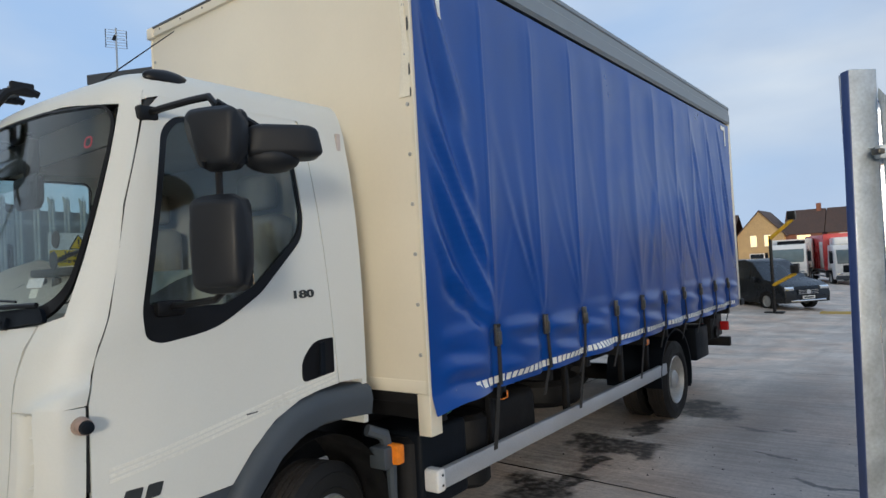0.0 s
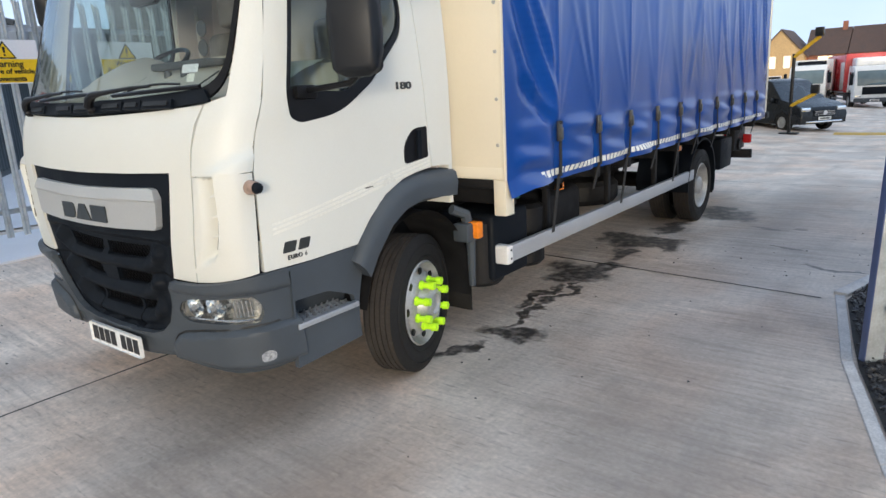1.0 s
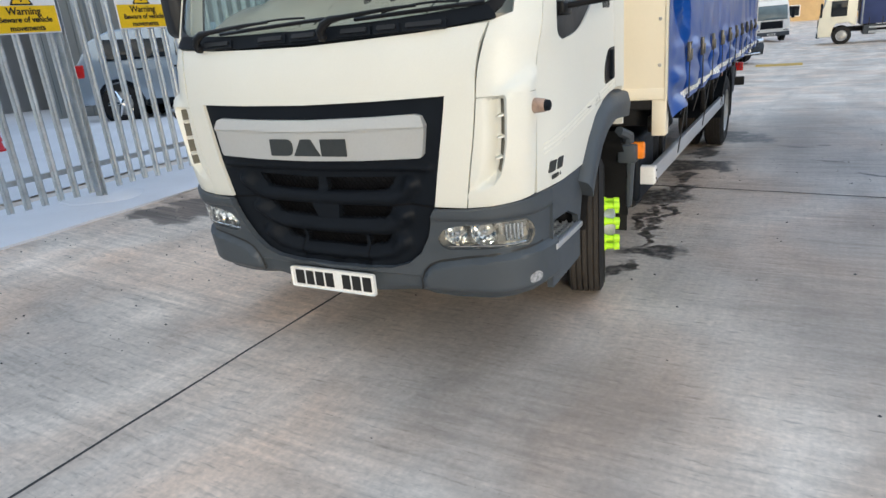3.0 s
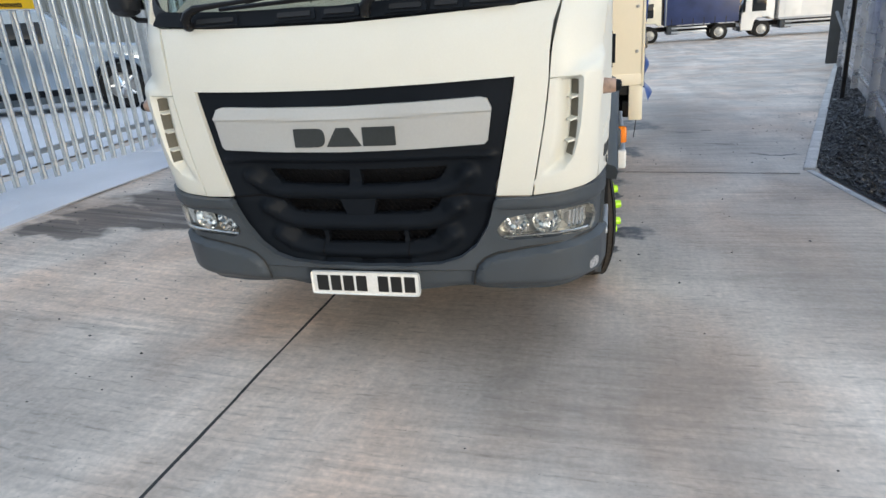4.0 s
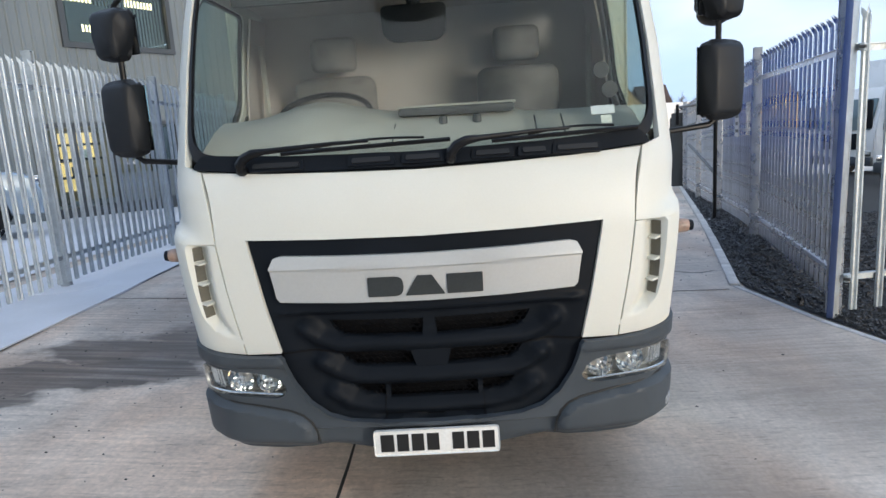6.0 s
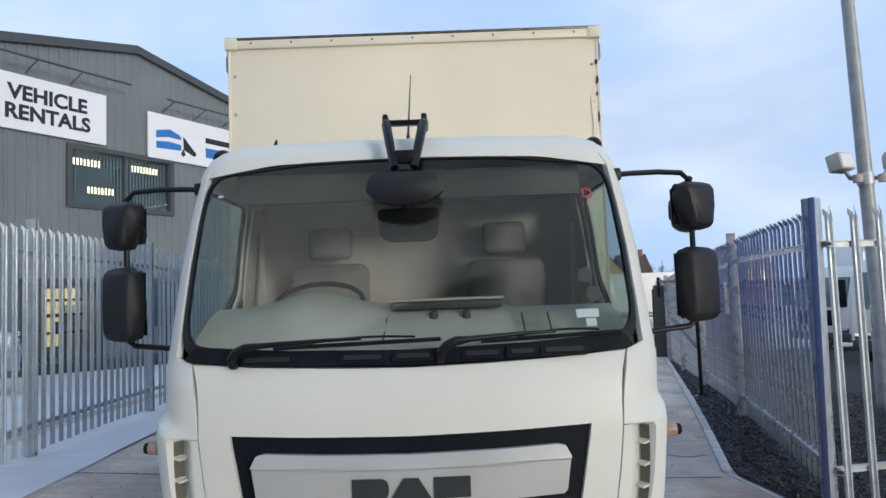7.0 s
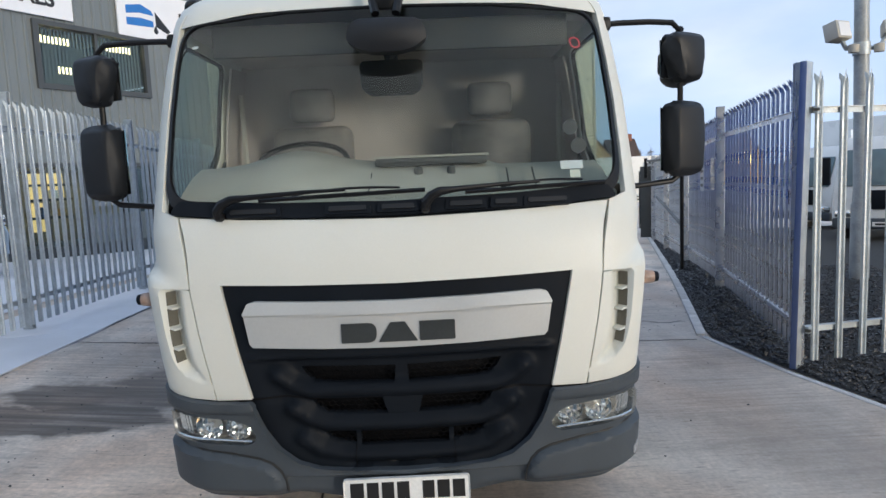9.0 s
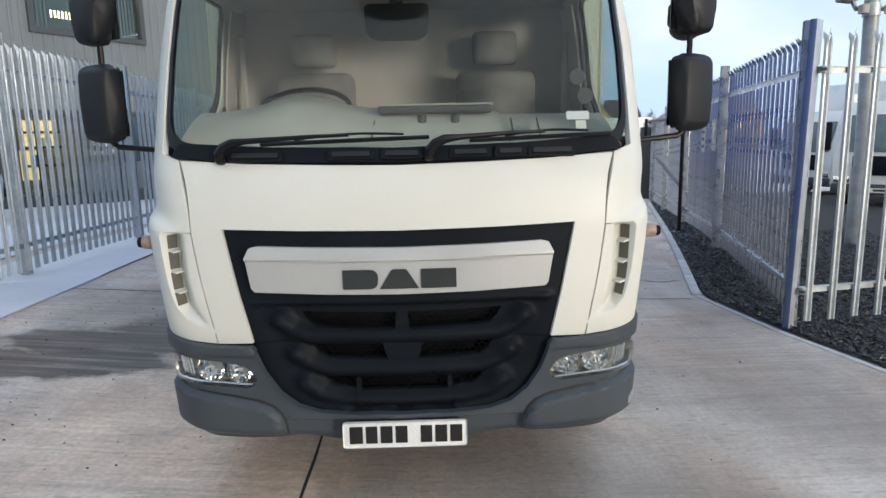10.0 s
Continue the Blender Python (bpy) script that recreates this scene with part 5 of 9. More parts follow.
def build_bumper(lorry):
    end = U2 + 0.095
    rim = [(0, 0.505)] + [(u_of_x(grille_edge(z) + 0.003, z), z) for z in (0.512, 0.521, 0.532, 0.549, 0.575, 0.606, 0.65, 0.695, 0.75, 0.80)]
    half = rim + [(0.632, 0.822), (0.78, 0.822), (0.89, 0.830), (1.03, 0.846), (1.13, 0.856), (end, 0.862), (end, 0.39), (1.12, 0.40), (0.98, 0.388), (0.6, 0.380), (0, 0.378)]
    lamp = rounded([(0.627, 0.676), (0.662, 0.728), (0.74, 0.747), (0.92, 0.760), (1.085, 0.762), (1.120, 0.70), (1.088, 0.642), (0.95, 0.640), (0.82, 0.634), (0.68, 0.628), (0.642, 0.644)], [0.015, 0.03, 0.02, 0.02, 0.03, 0.03, 0.03, 0.02, 0.02, 0.02, 0.02], 4)
    lampm = [(-x, z) for x, z in lamp]

    def roll(u, z):
        au = abs(u)
        lip = 0.018 * smoothstep((z - 0.774) / 0.014) * smoothstep((au - 0.60) / 0.06)
        chin = 0.020 * smoothstep((0.487 - z) / 0.010) * (1 - smoothstep((au - 0.50) / 0.05))
        rib = 0.010 * math.exp(-((grille_edge(z) - au) / 0.018) ** 2) if z < 0.80 else 0.0
        return 0.018 - 0.022 * smoothstep((au - 0.85) / 0.2) + lip - chin + rib - 0.05 * smoothstep((0.42 - z) / 0.05) * smoothstep((au - 0.2) / 0.3)

    b = part("bumper", shell(sym(half), skin_plate(0.0, roll), 0.03, holes=[lamp, lampm], step=(0.035, 0.014)), M_GREY, lorry, "grey plastic front bumper with scuffed corners")
    for s in (1, -1):
        low = [(0.513, 0.392), (0.524, 0.472), (0.542, 0.513), (0.575, 0.545), (0.628, 0.567), (0.76, 0.589), (0.90, 0.606), (1.02, 0.616), (1.10, 0.621), (end + 0.005, 0.630), (end + 0.005, 0.410), (1.13, 0.388), (1.0, 0.378), (0.7, 0.376)]

        def block(u, z):
            brow = lin(u, [(0.513, 0.392), (0.524, 0.472), (0.542, 0.513), (0.575, 0.545), (0.628, 0.567), (0.76, 0.589), (0.90, 0.606), (1.10, 0.621), (1.3, 0.63)])
            return 0.018 - 0.026 * smoothstep((u - 0.85) / 0.2) + 0.034 * smoothstep((brow - z) / 0.022) * smoothstep((u - 0.508) / 0.05) - 0.065 * smoothstep((0.450 - z) / 0.075)
        bm = shell(low, skin_plate(0.0, block), 0.04, step=(0.03, 0.012))
        part("bumper_corner", bm if s > 0 else mirror_x(bm), M_GREY, b, "proud lower bumper corner")
        brow = [(0.516, 0.420), (0.524, 0.474), (0.540, 0.516), (0.574, 0.549), (0.628, 0.571), (0.76, 0.593), (0.90, 0.610), (1.02, 0.620), (1.10, 0.625), (1.18, 0.629)]
        bm = tube(bmesh.new(), [on_skin(u, z, 0.019 - 0.022 * smoothstep((u - 0.85) / 0.2)) for u, z in brow], 0.0045, 6)
        part("panel_gap", bm if s > 0 else mirror_x(bm), M_JAMB, b)
        # headlamp: back, two bowls, bulbs, clear cover
        bm = shell(lamp, skin_plate(-0.05), 0.01, step=0.06)
        hl = part("headlamp", bm if s > 0 else mirror_x(bm), M_LAMPBACK, lorry, "clear headlamp with two round reflectors")
        walls = bmesh.new()
        a = [walls.verts.new(on_skin(u, z, 0.008)) for u, z in lamp]
        c = [walls.verts.new(on_skin(u, z, -0.066)) for u, z in lamp]
        for i in range(len(a)):
            walls.faces.new((a[i], a[(i + 1) % len(a)], c[(i + 1) % len(a)], c[i]))
        part("lamp_bezel", walls if s > 0 else mirror_x(walls), M_LAMPBACK, hl)
        for uc, zc, rr in ((0.722, 0.692, 0.052), (0.862, 0.700, 0.057)):
            p0, p1 = on_skin(uc, zc, -0.06), on_skin(uc, zc, 0.0)
            d = p1 - p0
            d = (d + Vector((0, -0.05, 0))).normalized()
            m = Matrix.Translation(p0) @ d.to_track_quat("X", "Z").to_matrix().to_4x4()
            bm = lathe(bmesh.new(), [(0.0, 0.008), (0.006, rr * 0.5), (0.02, rr * 0.8), (0.036, rr * 0.94), (0.050, rr), (0.054, rr * 1.03), (0.048, rr * 1.05), (0.0, rr * 1.05)], "x", 22)
            for v in bm.verts:
                if 0.01 < v.co.x < 0.04:
                    v.co.x += 0.0045 * math.sin(5 * math.atan2(v.co.z, v.co.y) + 40 * v.co.x)
            bm.transform(m)
            bowl = part("reflector", bm if s > 0 else mirror_x(bm), M_CHROME, hl, smooth=12)
            bm = lathe(bmesh.new(), [(0.0, 0.012), (0.03, 0.012), (0.042, 0.010), (0.046, 0.0)], "x", 14)
            bm.transform(m)
            part("bulb", bm if s > 0 else mirror_x(bm), M_CHROME, bowl)
        bm = bmesh.new()
        for k in range(5):
            u = 0.965 + 0.022 * k
            tube(bm, [on_skin(u, 0.660 + k * 0.001, -0.02), on_skin(u + 0.004, 0.740, -0.02)], 0.005, 6)
        part("indicator_flutes", bm if s > 0 else mirror_x(bm), M_CHROME, hl)
        bm = tube(bmesh.new(), [on_skin(u, 0.640 + 0.012 * (u - 0.68) / 0.3, 0.002) for u in np.linspace(0.66, 1.06, 12)], 0.0055, 6)
        part("lamp_trim", bm if s > 0 else mirror_x(bm), M_CHROME, hl)
        bm = shell(lamp, skin_plate(0.012), 0.003, step=0.05)
        lens = part("lens", bm if s > 0 else mirror_x(bm), M_LENS, hl, "clear lamp cover")
        lens.visible_shadow = False
    # registration plate, its writing left as bars
    pl = bmesh.new()
    box(pl, -0.26, 0.26, -0.052, -0.046, 0.372, 0.483, 0.012, 2)
    plate = part("number_plate", pl, M_PLATE, lorry, "white front registration plate", smooth=30)
    x = -0.232
    for k, w in enumerate((0.055, 0.048, 0.05, 0.05, None, 0.048, 0.05, 0.05)):
        if w is None:
            x += 0.042
            continue
        part("plate_bar", boxm(x, x + w, -0.0545, -0.050, 0.390, 0.465, 0.0), M_INK, plate, smooth=0)
        x += w + 0.013
    sc = shell(rounded([(1.06, 0.455), (1.12, 0.462), (1.125, 0.50), (1.09, 0.512), (1.055, 0.49)], 0.015, 3), skin_plate(0.028), 0.004, step=0.05)
    part("scuff", sc, material("scuffed_plastic", (0.30, 0.31, 0.33), rough=0.8, var=0.4, scale=60, grain=0.3), b)


def build_cab_sides(lorry):
    for s in (1, -1):
        def pl(y, z, out, s=s):
            w = lin(z, [(0.3, 1.035), (0.9, 1.05), (1.3, 1.062)])
            return Vector((s * (w + out), y, z))
        # step well behind the bumper
        well = [(0.285, 0.375), (0.285, 0.842), (0.225, 0.858), (0.70, 0.866), (0.80, 0.975), (0.84, 0.93), (0.74, 0.78), (0.70, 0.62), (0.69, 0.50), (0.70, 0.392)]
        hole = rounded([(0.295, 0.578), (0.295, 0.700), (0.50, 0.690), (0.655, 0.625), (0.668, 0.578)], 0.012, 4)
        part("step_panel", shell(well, pl, 0.03, holes=[hole], step=0.06), M_GREY, lorry, "grey step panel below the cab door")
        back = bmesh.new()
        lo = [back.verts.new((s * x, y, z)) for x, z in ((0.90, 0.56), (0.93, 0.66), (1.0, 0.79), (1.04, 0.85)) for y in (0.285, 0.72)]
        for i in range(0, 6, 2):
            back.faces.new((lo[i], lo[i + 1], lo[i + 3], lo[i + 2]))
        part("step_well", back, M_GREY, lorry)
        st = part("step", boxm(s * 0.82, s * 1.045, 0.295, 0.665, 0.545, 0.575, 0.008), M_GREY, lorry)
        bm = bmesh.new()
        for k in range(5):
            for j in range(9):
                x = 0.86 + 0.040 * k
                y = 0.315 + 0.038 * j + (0.019 if k % 2 else 0)
                box(bm, s * x - 0.003, s * x + 0.003, y, y + 0.026, 0.574, 0.590)
                box(bm, s * x - 0.016, s * x + 0.016, y - 0.003, y + 0.001, 0.574, 0.590)
        part("step_grating", bm, M_ALU, st, "serrated aluminium step grating", smooth=0)
        part("step_nosing", boxm(s * 1.03, s * 1.062, 0.29, 0.675, 0.562, 0.590, 0.005), M_ALU, st)
        # wheel arch band
        def arch(t):
            return lin(t, [(0, 0.655), (0.18, 0.73), (0.38, 0.87), (0.55, 1.0), (0.72, 1.18), (1, 1.488)]), lin(t, [(0, 0.80), (0.18, 0.91), (0.38, 1.055), (0.55, 1.128), (0.72, 1.160), (1, 1.150)])
        def arch_in(t):
            return lin(t, [(0, 0.735), (0.18, 0.80), (0.38, 0.92), (0.55, 1.035), (0.72, 1.19), (1, 1.478)]), lin(t, [(0, 0.70), (0.18, 0.80), (0.38, 0.925), (0.55, 0.99), (0.72, 1.02), (1, 0.995)])
        bm = bmesh.new()
        prev = None
        for t in np.linspace(0, 1, 22):
            (yo, zo), (yi, zi) = arch(t), arch_in(t)
            ring = [bm.verts.new(p) for p in ((s * 0.80, yo, zo), (s * 1.05, yo, zo), (s * 1.092, yo * 0.85 + yi * 0.15, zo * 0.85 + zi * 0.15), (s * 1.108, (yo + yi) / 2, (zo + zi) / 2),
                                              (s * 1.100, yi, zi), (s * 1.07, yi, zi + 0.004), (s * 0.80, yi + 0.01, zi + 0.03))]
            if prev:
                for i in range(6):
                    bm.faces.new((prev[i], prev[i + 1], ring[i + 1], ring[i]) if s > 0 else (prev[i + 1], prev[i], ring[i], ring[i + 1]))
            else:
                bm.faces.new(ring)
            prev = ring
        bm.faces.new(prev)
        bmesh.ops.recalc_face_normals(bm, faces=bm.faces)
        part("wheel_arch", bm, M_GREY, lorry, "grey plastic wheel arch", smooth=50)
        # inner mudguard and flap
        bm = bmesh.new()
        prev = None
        for a in np.linspace(-0.15, 2.95, 22):
            y, z = 1.175 + 0.50 * math.cos(a) * 0.92, 0.42 + 0.52 * math.sin(a) * 1.02
            ring = [bm.verts.new((s * xx, y, z)) for xx in (0.66, 1.06)]
            if prev:
                bm.faces.new((prev[0], prev[1], ring[1], ring[0]))
            prev = ring
        part("mudguard", bm, M_STEEL, lorry)
        fl = boxm(s * 0.70, s * 1.05, 1.635, 1.65, 0.235, 0.62, 0.004)
        part("mud_flap", fl, M_RUBBER, lorry)
        gb = bmesh.new()
        tube(gb, [(s * 1.035, 1.50, 0.90), (s * 1.07, 1.585, 0.86), (s * 1.075, 1.625, 0.72), (s * 1.06, 1.645, 0.40)], [0.03, 0.034, 0.03, 0.02], 8)
        part("mudguard_edge", gb, M_GREY, lorry)
        hs = boxm(s * 1.02, s * 1.13, 1.52, 1.62, 0.70, 0.81, 0.012)
        hl = part("lamp_bracket", hs, M_GREY, lorry)
        lb = bmesh.new()
        box(lb, s * 1.06, s * 1.165, 1.575, 1.635, 0.715, 0.815, 0.012)
        part("side_lamp", lb, M_AMBER, hl, "amber side marker lamp")
        # mirrors on a tube frame
        arm = bmesh.new()
        k, far = s, 0.020 if s > 0 else 0.030
        tube(arm, [(k * 0.955, 0.45, 2.355), (k * 1.05, 0.47, 2.365), (k * 1.20, 0.50, 2.372), (k * (1.29 + far), 0.505, 2.365), (k * (1.325 + far), 0.505, 2.33), (k * (1.328 + far), 0.505, 2.2), (k * (1.328 + far), 0.505, 1.72),
                   (k * (1.318 + far), 0.505, 1.655), (k * (1.285 + far), 0.50, 1.632), (k * 1.20, 0.49, 1.622), (k * 1.05, 0.455, 1.610)], 0.0135, 10)
        ar = part("mirror_arm", arm, M_BLACK, lorry, "black tubular mirror arm")
        part("arm_foot", boxm(k * 0.93, k * 1.00, 0.41, 0.49, 2.325, 2.385, 0.012), M_BLACK, ar)
        part("arm_foot", boxm(k * 1.03, k * 1.085, 0.40, 0.52, 1.575, 1.635, 0.015), M_BLACK, ar)
        turn = Matrix.Translation((k * (1.333 + far), 0.505, 0)) @ Matrix.Rotation(k * radians(27), 4, "Z")
        for wd, z0, z1, tap in ((0.228, 2.085, 2.318, 0.84), (0.226, 1.650, 2.008, 0.97)):
            bm = bmesh.new()
            box(bm, -0.5, 0.5, -0.5, 0.5, -0.5, 0.5)
            bmesh.ops.subdivide_edges(bm, edges=bm.edges[:], cuts=3, use_grid_fill=True)
            for v in bm.verts:
                c = v.co * 2
                rnd = Vector((c.x * math.sqrt(max(0, 1 - 0.30 * c.y * c.y - 0.10 * c.z * c.z)), c.y * math.sqrt(max(0, 1 - 0.16 * c.x * c.x - 0.16 * c.z * c.z)), c.z * math.sqrt(max(0, 1 - 0.10 * c.x * c.x - 0.25 * c.y * c.y))))
                t = v.co.z + 0.5
                f = tap + (1 - tap) * min(1, t * 1.6)
                if rnd.x * k < 0 and tap < 0.9:
                    f *= 0.66 + 0.34 * smoothstep(t / 0.75)
                v.co = Vector((rnd.x * wd / 2 * f, rnd.y * (0.075 if rnd.y < 0 else 0.045), (z0 + z1) / 2 + rnd.z * (z1 - z0) / 2))
            bmesh.ops.bevel(bm, geom=[e for e in bm.edges if e.calc_face_angle(0) > 0.5], offset=0.022, segments=4, profile=0.5, affect="EDGES")
            bm.transform(turn)
            bmesh.ops.recalc_face_normals(bm, faces=bm.faces)
            mi = part("mirror", bm, M_MIRRORCASE, lorry, "black moulded door mirror", smooth=50)
            gl = boxm(-wd / 2 + 0.025, wd / 2 - 0.025, 0.043, 0.048, z0 + 0.03, z1 - 0.03)
            gl.transform(turn)
            part("mirror_glass", gl, M_MIRROR, mi, "mirror glass facing the rear", smooth=0)
    # kerb mirror behind the passenger mirrors, and the front mirror on its bracket
    bm = bmesh.new()
    box(bm, -0.5, 0.5, -0.5, 0.5, -0.5, 0.5)
    bmesh.ops.bevel(bm, geom=bm.edges[:], offset=0.22, segments=4, profile=0.5, affect="EDGES")
    for v in bm.verts:
        c = v.co.copy()
        v.co = Vector((c.x * 0.30 * (1 - 0.15 * (c.z + 0.5)), c.y * 0.15, c.z * 0.125))
    bm.transform(Matrix.Translation((1.420, 0.735, 2.205)) @ Matrix.Rotation(radians(58), 4, "Z"))
    km = part("kerb_mirror", bm, M_MIRRORCASE, lorry, "black kerb-view mirror behind the door mirror", smooth=60)
    bm = bmesh.new()
    bmesh.ops.create_uvsphere(bm, u_segments=20, v_segments=12, radius=1, matrix=Matrix.Translation((1.400, 0.70, 2.145)) @ Matrix.Rotation(radians(58), 4, "Z") @ Matrix.Diagonal((0.105, 0.075, 0.055, 1)))
    part("mirror_bowl", bm, M_MIRRORCASE, km)
    part("mirror_stem", tube(bmesh.new(), [(1.348, 0.505, 2.335), (1.360, 0.58, 2.30), (1.39, 0.68, 2.245)], 0.018, 8), M_BLACK, km)
    fm = bmesh.new()
    for s in (-1, 1):
        tube(fm, [(s * 0.088, 0.42, 2.600), (s * 0.086, 0.36, 2.622), (s * 0.082, 0.29, 2.592), (s * 0.062, 0.21, 2.48), (s * 0.042, 0.15, 2.37)], [0.017, 0.021, 0.022, 0.021, 0.018], 8)
        box(fm, s * 0.088 - 0.013, s * 0.088 + 0.013, 0.30, 0.40, 2.585, 2.648, 0.008)
    box(fm, -0.085, 0.085, 0.325, 0.365, 2.602, 2.626, 0.006)
    box(fm, -0.050, 0.050, 0.165, 0.205, 2.395, 2.452, 0.010)
    br = part("front_mirror_bracket", fm, M_BLACK, lorry, "black A-shaped front mirror bracket")
    for s in (-1, 1):
        part("bracket_bolt", lathe(bmesh.new(), [(0, 0.0), (0, 0.009), (-0.006, 0.008), (-0.008, 0.0)], "y", 8, (s * 0.088, 0.30, 2.615)), M_BUCKLE, br)

    def domed(w, z0, z1, y, deep, thick):
        """A shell that swells towards the viewer's side of the cab."""
        zm, zh = (z0 + z1) / 2, (z1 - z0) / 2
        return lambda a, b, out: Vector((a, y - (deep * (1 - 0.7 * (a / w) ** 2) * (1 - 0.6 * ((b - zm) / zh) ** 2) if out >= 0 else -thick), b))
    hood_out = rounded([(-0.125, 2.345), (0.125, 2.345), (0.158, 2.305), (0.164, 2.262), (0.115, 2.226), (0.055, 2.210), (-0.055, 2.210), (-0.115, 2.226), (-0.164, 2.262), (-0.158, 2.305)], [0.02, 0.02, 0.02, 0.015, 0.02, 0.02, 0.02, 0.02, 0.015, 0.02], 4)
    hood = part("front_mirror", shell(hood_out, domed(0.17, 2.205, 2.35, 0.13, 0.055, 0.05), 0.05, step=0.02), M_MIRRORCASE, lorry, "black front-view mirror housing", smooth=50)
    part("mirror_glass", boxm(-0.13, 0.13, 0.180, 0.184, 2.235, 2.325), M_MIRROR, hood, smooth=0)
    inner_out = rounded([(-0.143, 2.226), (0.143, 2.226), (0.136, 2.100), (0.095, 2.072), (-0.095, 2.072), (-0.136, 2.100)], [0.03, 0.03, 0.035, 0.03, 0.03, 0.035], 5)
    im = part("inner_mirror", shell(inner_out, domed(0.15, 2.07, 2.23, 0.385, 0.014, 0.022), 0.022, step=0.03), M_BLACK, lorry, "black mirror hanging behind the windscreen", smooth=50)
    part("mirror_stem", tube(bmesh.new(), [(0.0, 0.40, 2.19), (0.0, 0.41, 2.27), (0.0, 0.44, 2.40)], [0.024, 0.034, 0.050], 10), M_BLACK, im)
    an = bmesh.new()
    tube(an, [(0.0, 0.585, 2.585), (0.0, 0.625, 2.64), (0.0, 0.825, 2.816), (0.0, 1.168, 3.117)], [0.012, 0.006, 0.004, 0.0025], 8)
    part("aerial", an, M_BLACK, lorry)
    ff = bmesh.new()
    tube(ff, [(-0.68, 0.66, 2.57), (-0.68, 0.665, 2.60), (-0.675, 0.68, 2.64)], [0.022, 0.014, 0.003], 8)
    part("fin_aerial", ff, M_BLACK, lorry)


def build_interior(lorry):
    """What shows through the windscreen: dashboard, wheel, seats and the lining."""
    bm = bmesh.new()
    prof = [(0.18, 1.40), (0.20, 1.605), (0.30, 1.672), (0.44, 1.742), (0.58, 1.785), (0.64, 1.770), (0.66, 1.45)]
    ring0 = None
    for i in range(25):
        x = -0.98 + 1.96 * i / 24
        hump = 0.070 * math.exp(-((x + 0.48) / 0.22) ** 2)
        dip = -0.035 * smoothstep((x - 0.38) / 0.12)
        ring = [bm.verts.new((x, y + 0.10 * x * x, z + (hump + dip if z > 1.65 else 0))) for y, z in prof]
        if ring0:
            for k in range(len(prof) - 1):
                bm.faces.new((ring0[k], ring0[k + 1], ring[k + 1], ring[k]))
        ring0 = ring
    bmesh.ops.recalc_face_normals(bm, faces=bm.faces)
    part("dashboard", bm, M_TRIM, lorry, "pale grey dashboard", smooth=50)
    tray = part("dash_tray", boxm(-0.10, 0.42, 0.42, 0.60, 1.755, 1.792, 0.012), M_DASH, lorry)
    part("tray_lip", boxm(-0.12, 0.44, 0.56, 0.63, 1.792, 1.806, 0.006), M_TRIM, tray)
    for x in (0.10, 0.25):
        part("dash_knob", lathe(bmesh.new(), [(1.70, 0.0), (1.70, 0.022), (1.745, 0.018), (1.752, 0.0)], "z", 12, (x, 0.40, 0.0)), M_DASH, lorry)
    for x in (-0.22, -0.12, 0.50, 0.62):
        part("vent_line", tube(bmesh.new(), [(x, 0.24 + 0.1 * x * x, 1.640), (x + 0.006, 0.40 + 0.1 * x * x, 1.725)], 0.004, 5), M_DASH, lorry)
    w = bmesh.new()
    cx, cy, cz = -0.48, 0.70, 1.80
    ring = [(cx + 0.22 * math.cos(a), cy + 0.22 * math.sin(a) * 0.62, cz + 0.22 * math.sin(a) * 0.45) for a in np.linspace(0, 2 * math.pi, 33)]
    tube(w, ring, 0.014, 8, closed_ends=False)
    tube(w, [(cx - 0.21, cy, cz), (cx, cy, cz - 0.02), (cx + 0.21, cy, cz)], 0.012, 8)
    tube(w, [(cx, cy, cz - 0.02), (cx, cy - 0.15, cz - 0.2)], 0.03, 8)
    part("steering_wheel", w, M_BLACK, lorry)
    for x in (-0.52, 0.52):
        se = part("cab_seat", boxm(x - 0.24, x + 0.24, 0.80, 1.28, 1.30, 1.45, 0.05, 3), M_SEAT, lorry)
        part("seat_back", boxm(x - 0.23, x + 0.23, 1.20, 1.36, 1.40, 2.02, 0.06, 3), M_SEAT, se)
        part("head_rest", boxm(x - 0.13, x + 0.13, 1.24, 1.34, 2.05, 2.24, 0.04, 3), M_SEAT, se)
    part("cab_lining", boxm(-1.0, 1.0, 1.425, 1.45, 1.0, 2.40), M_LINING, lorry)
    for s in (1, -1):
        part("pillar_lining", shell([(1.150, 1.20), (1.150, 2.36), (1.44, 2.38), (1.44, 1.20)], side_plate(s, -0.050), 0.012, step=0.15), M_LINING, lorry)
        part("door_lining", shell([(0.36, 1.02), (0.40, 1.46), (0.66, 1.49), (0.88, 1.62), (1.12, 1.84), (1.14, 1.20), (0.60, 1.02)], side_plate(s, -0.050), 0.012, step=0.15), M_DASH, lorry)
        part("seat_belt", tube(bmesh.new(), [(s * 0.93, 1.28, 2.22), (s * 0.92, 1.27, 1.75), (s * 0.86, 1.24, 1.45)], 0.016, 6), M_TRIM, lorry)
    part("cab_headlining", boxm(-0.92, 0.92, 0.50, 1.44, 2.39, 2.42), M_LINING, lorry)
    part("cab_floor", boxm(-1.0, 1.0, 0.25, 1.45, 0.98, 1.01), M_DASH, lorry)
    for s in (1, -1):
        part("sun_visor", boxm(s * 0.06, s * 0.80, 0.42, 0.445, 2.27, 2.41, 0.008), M_DASH, lorry)
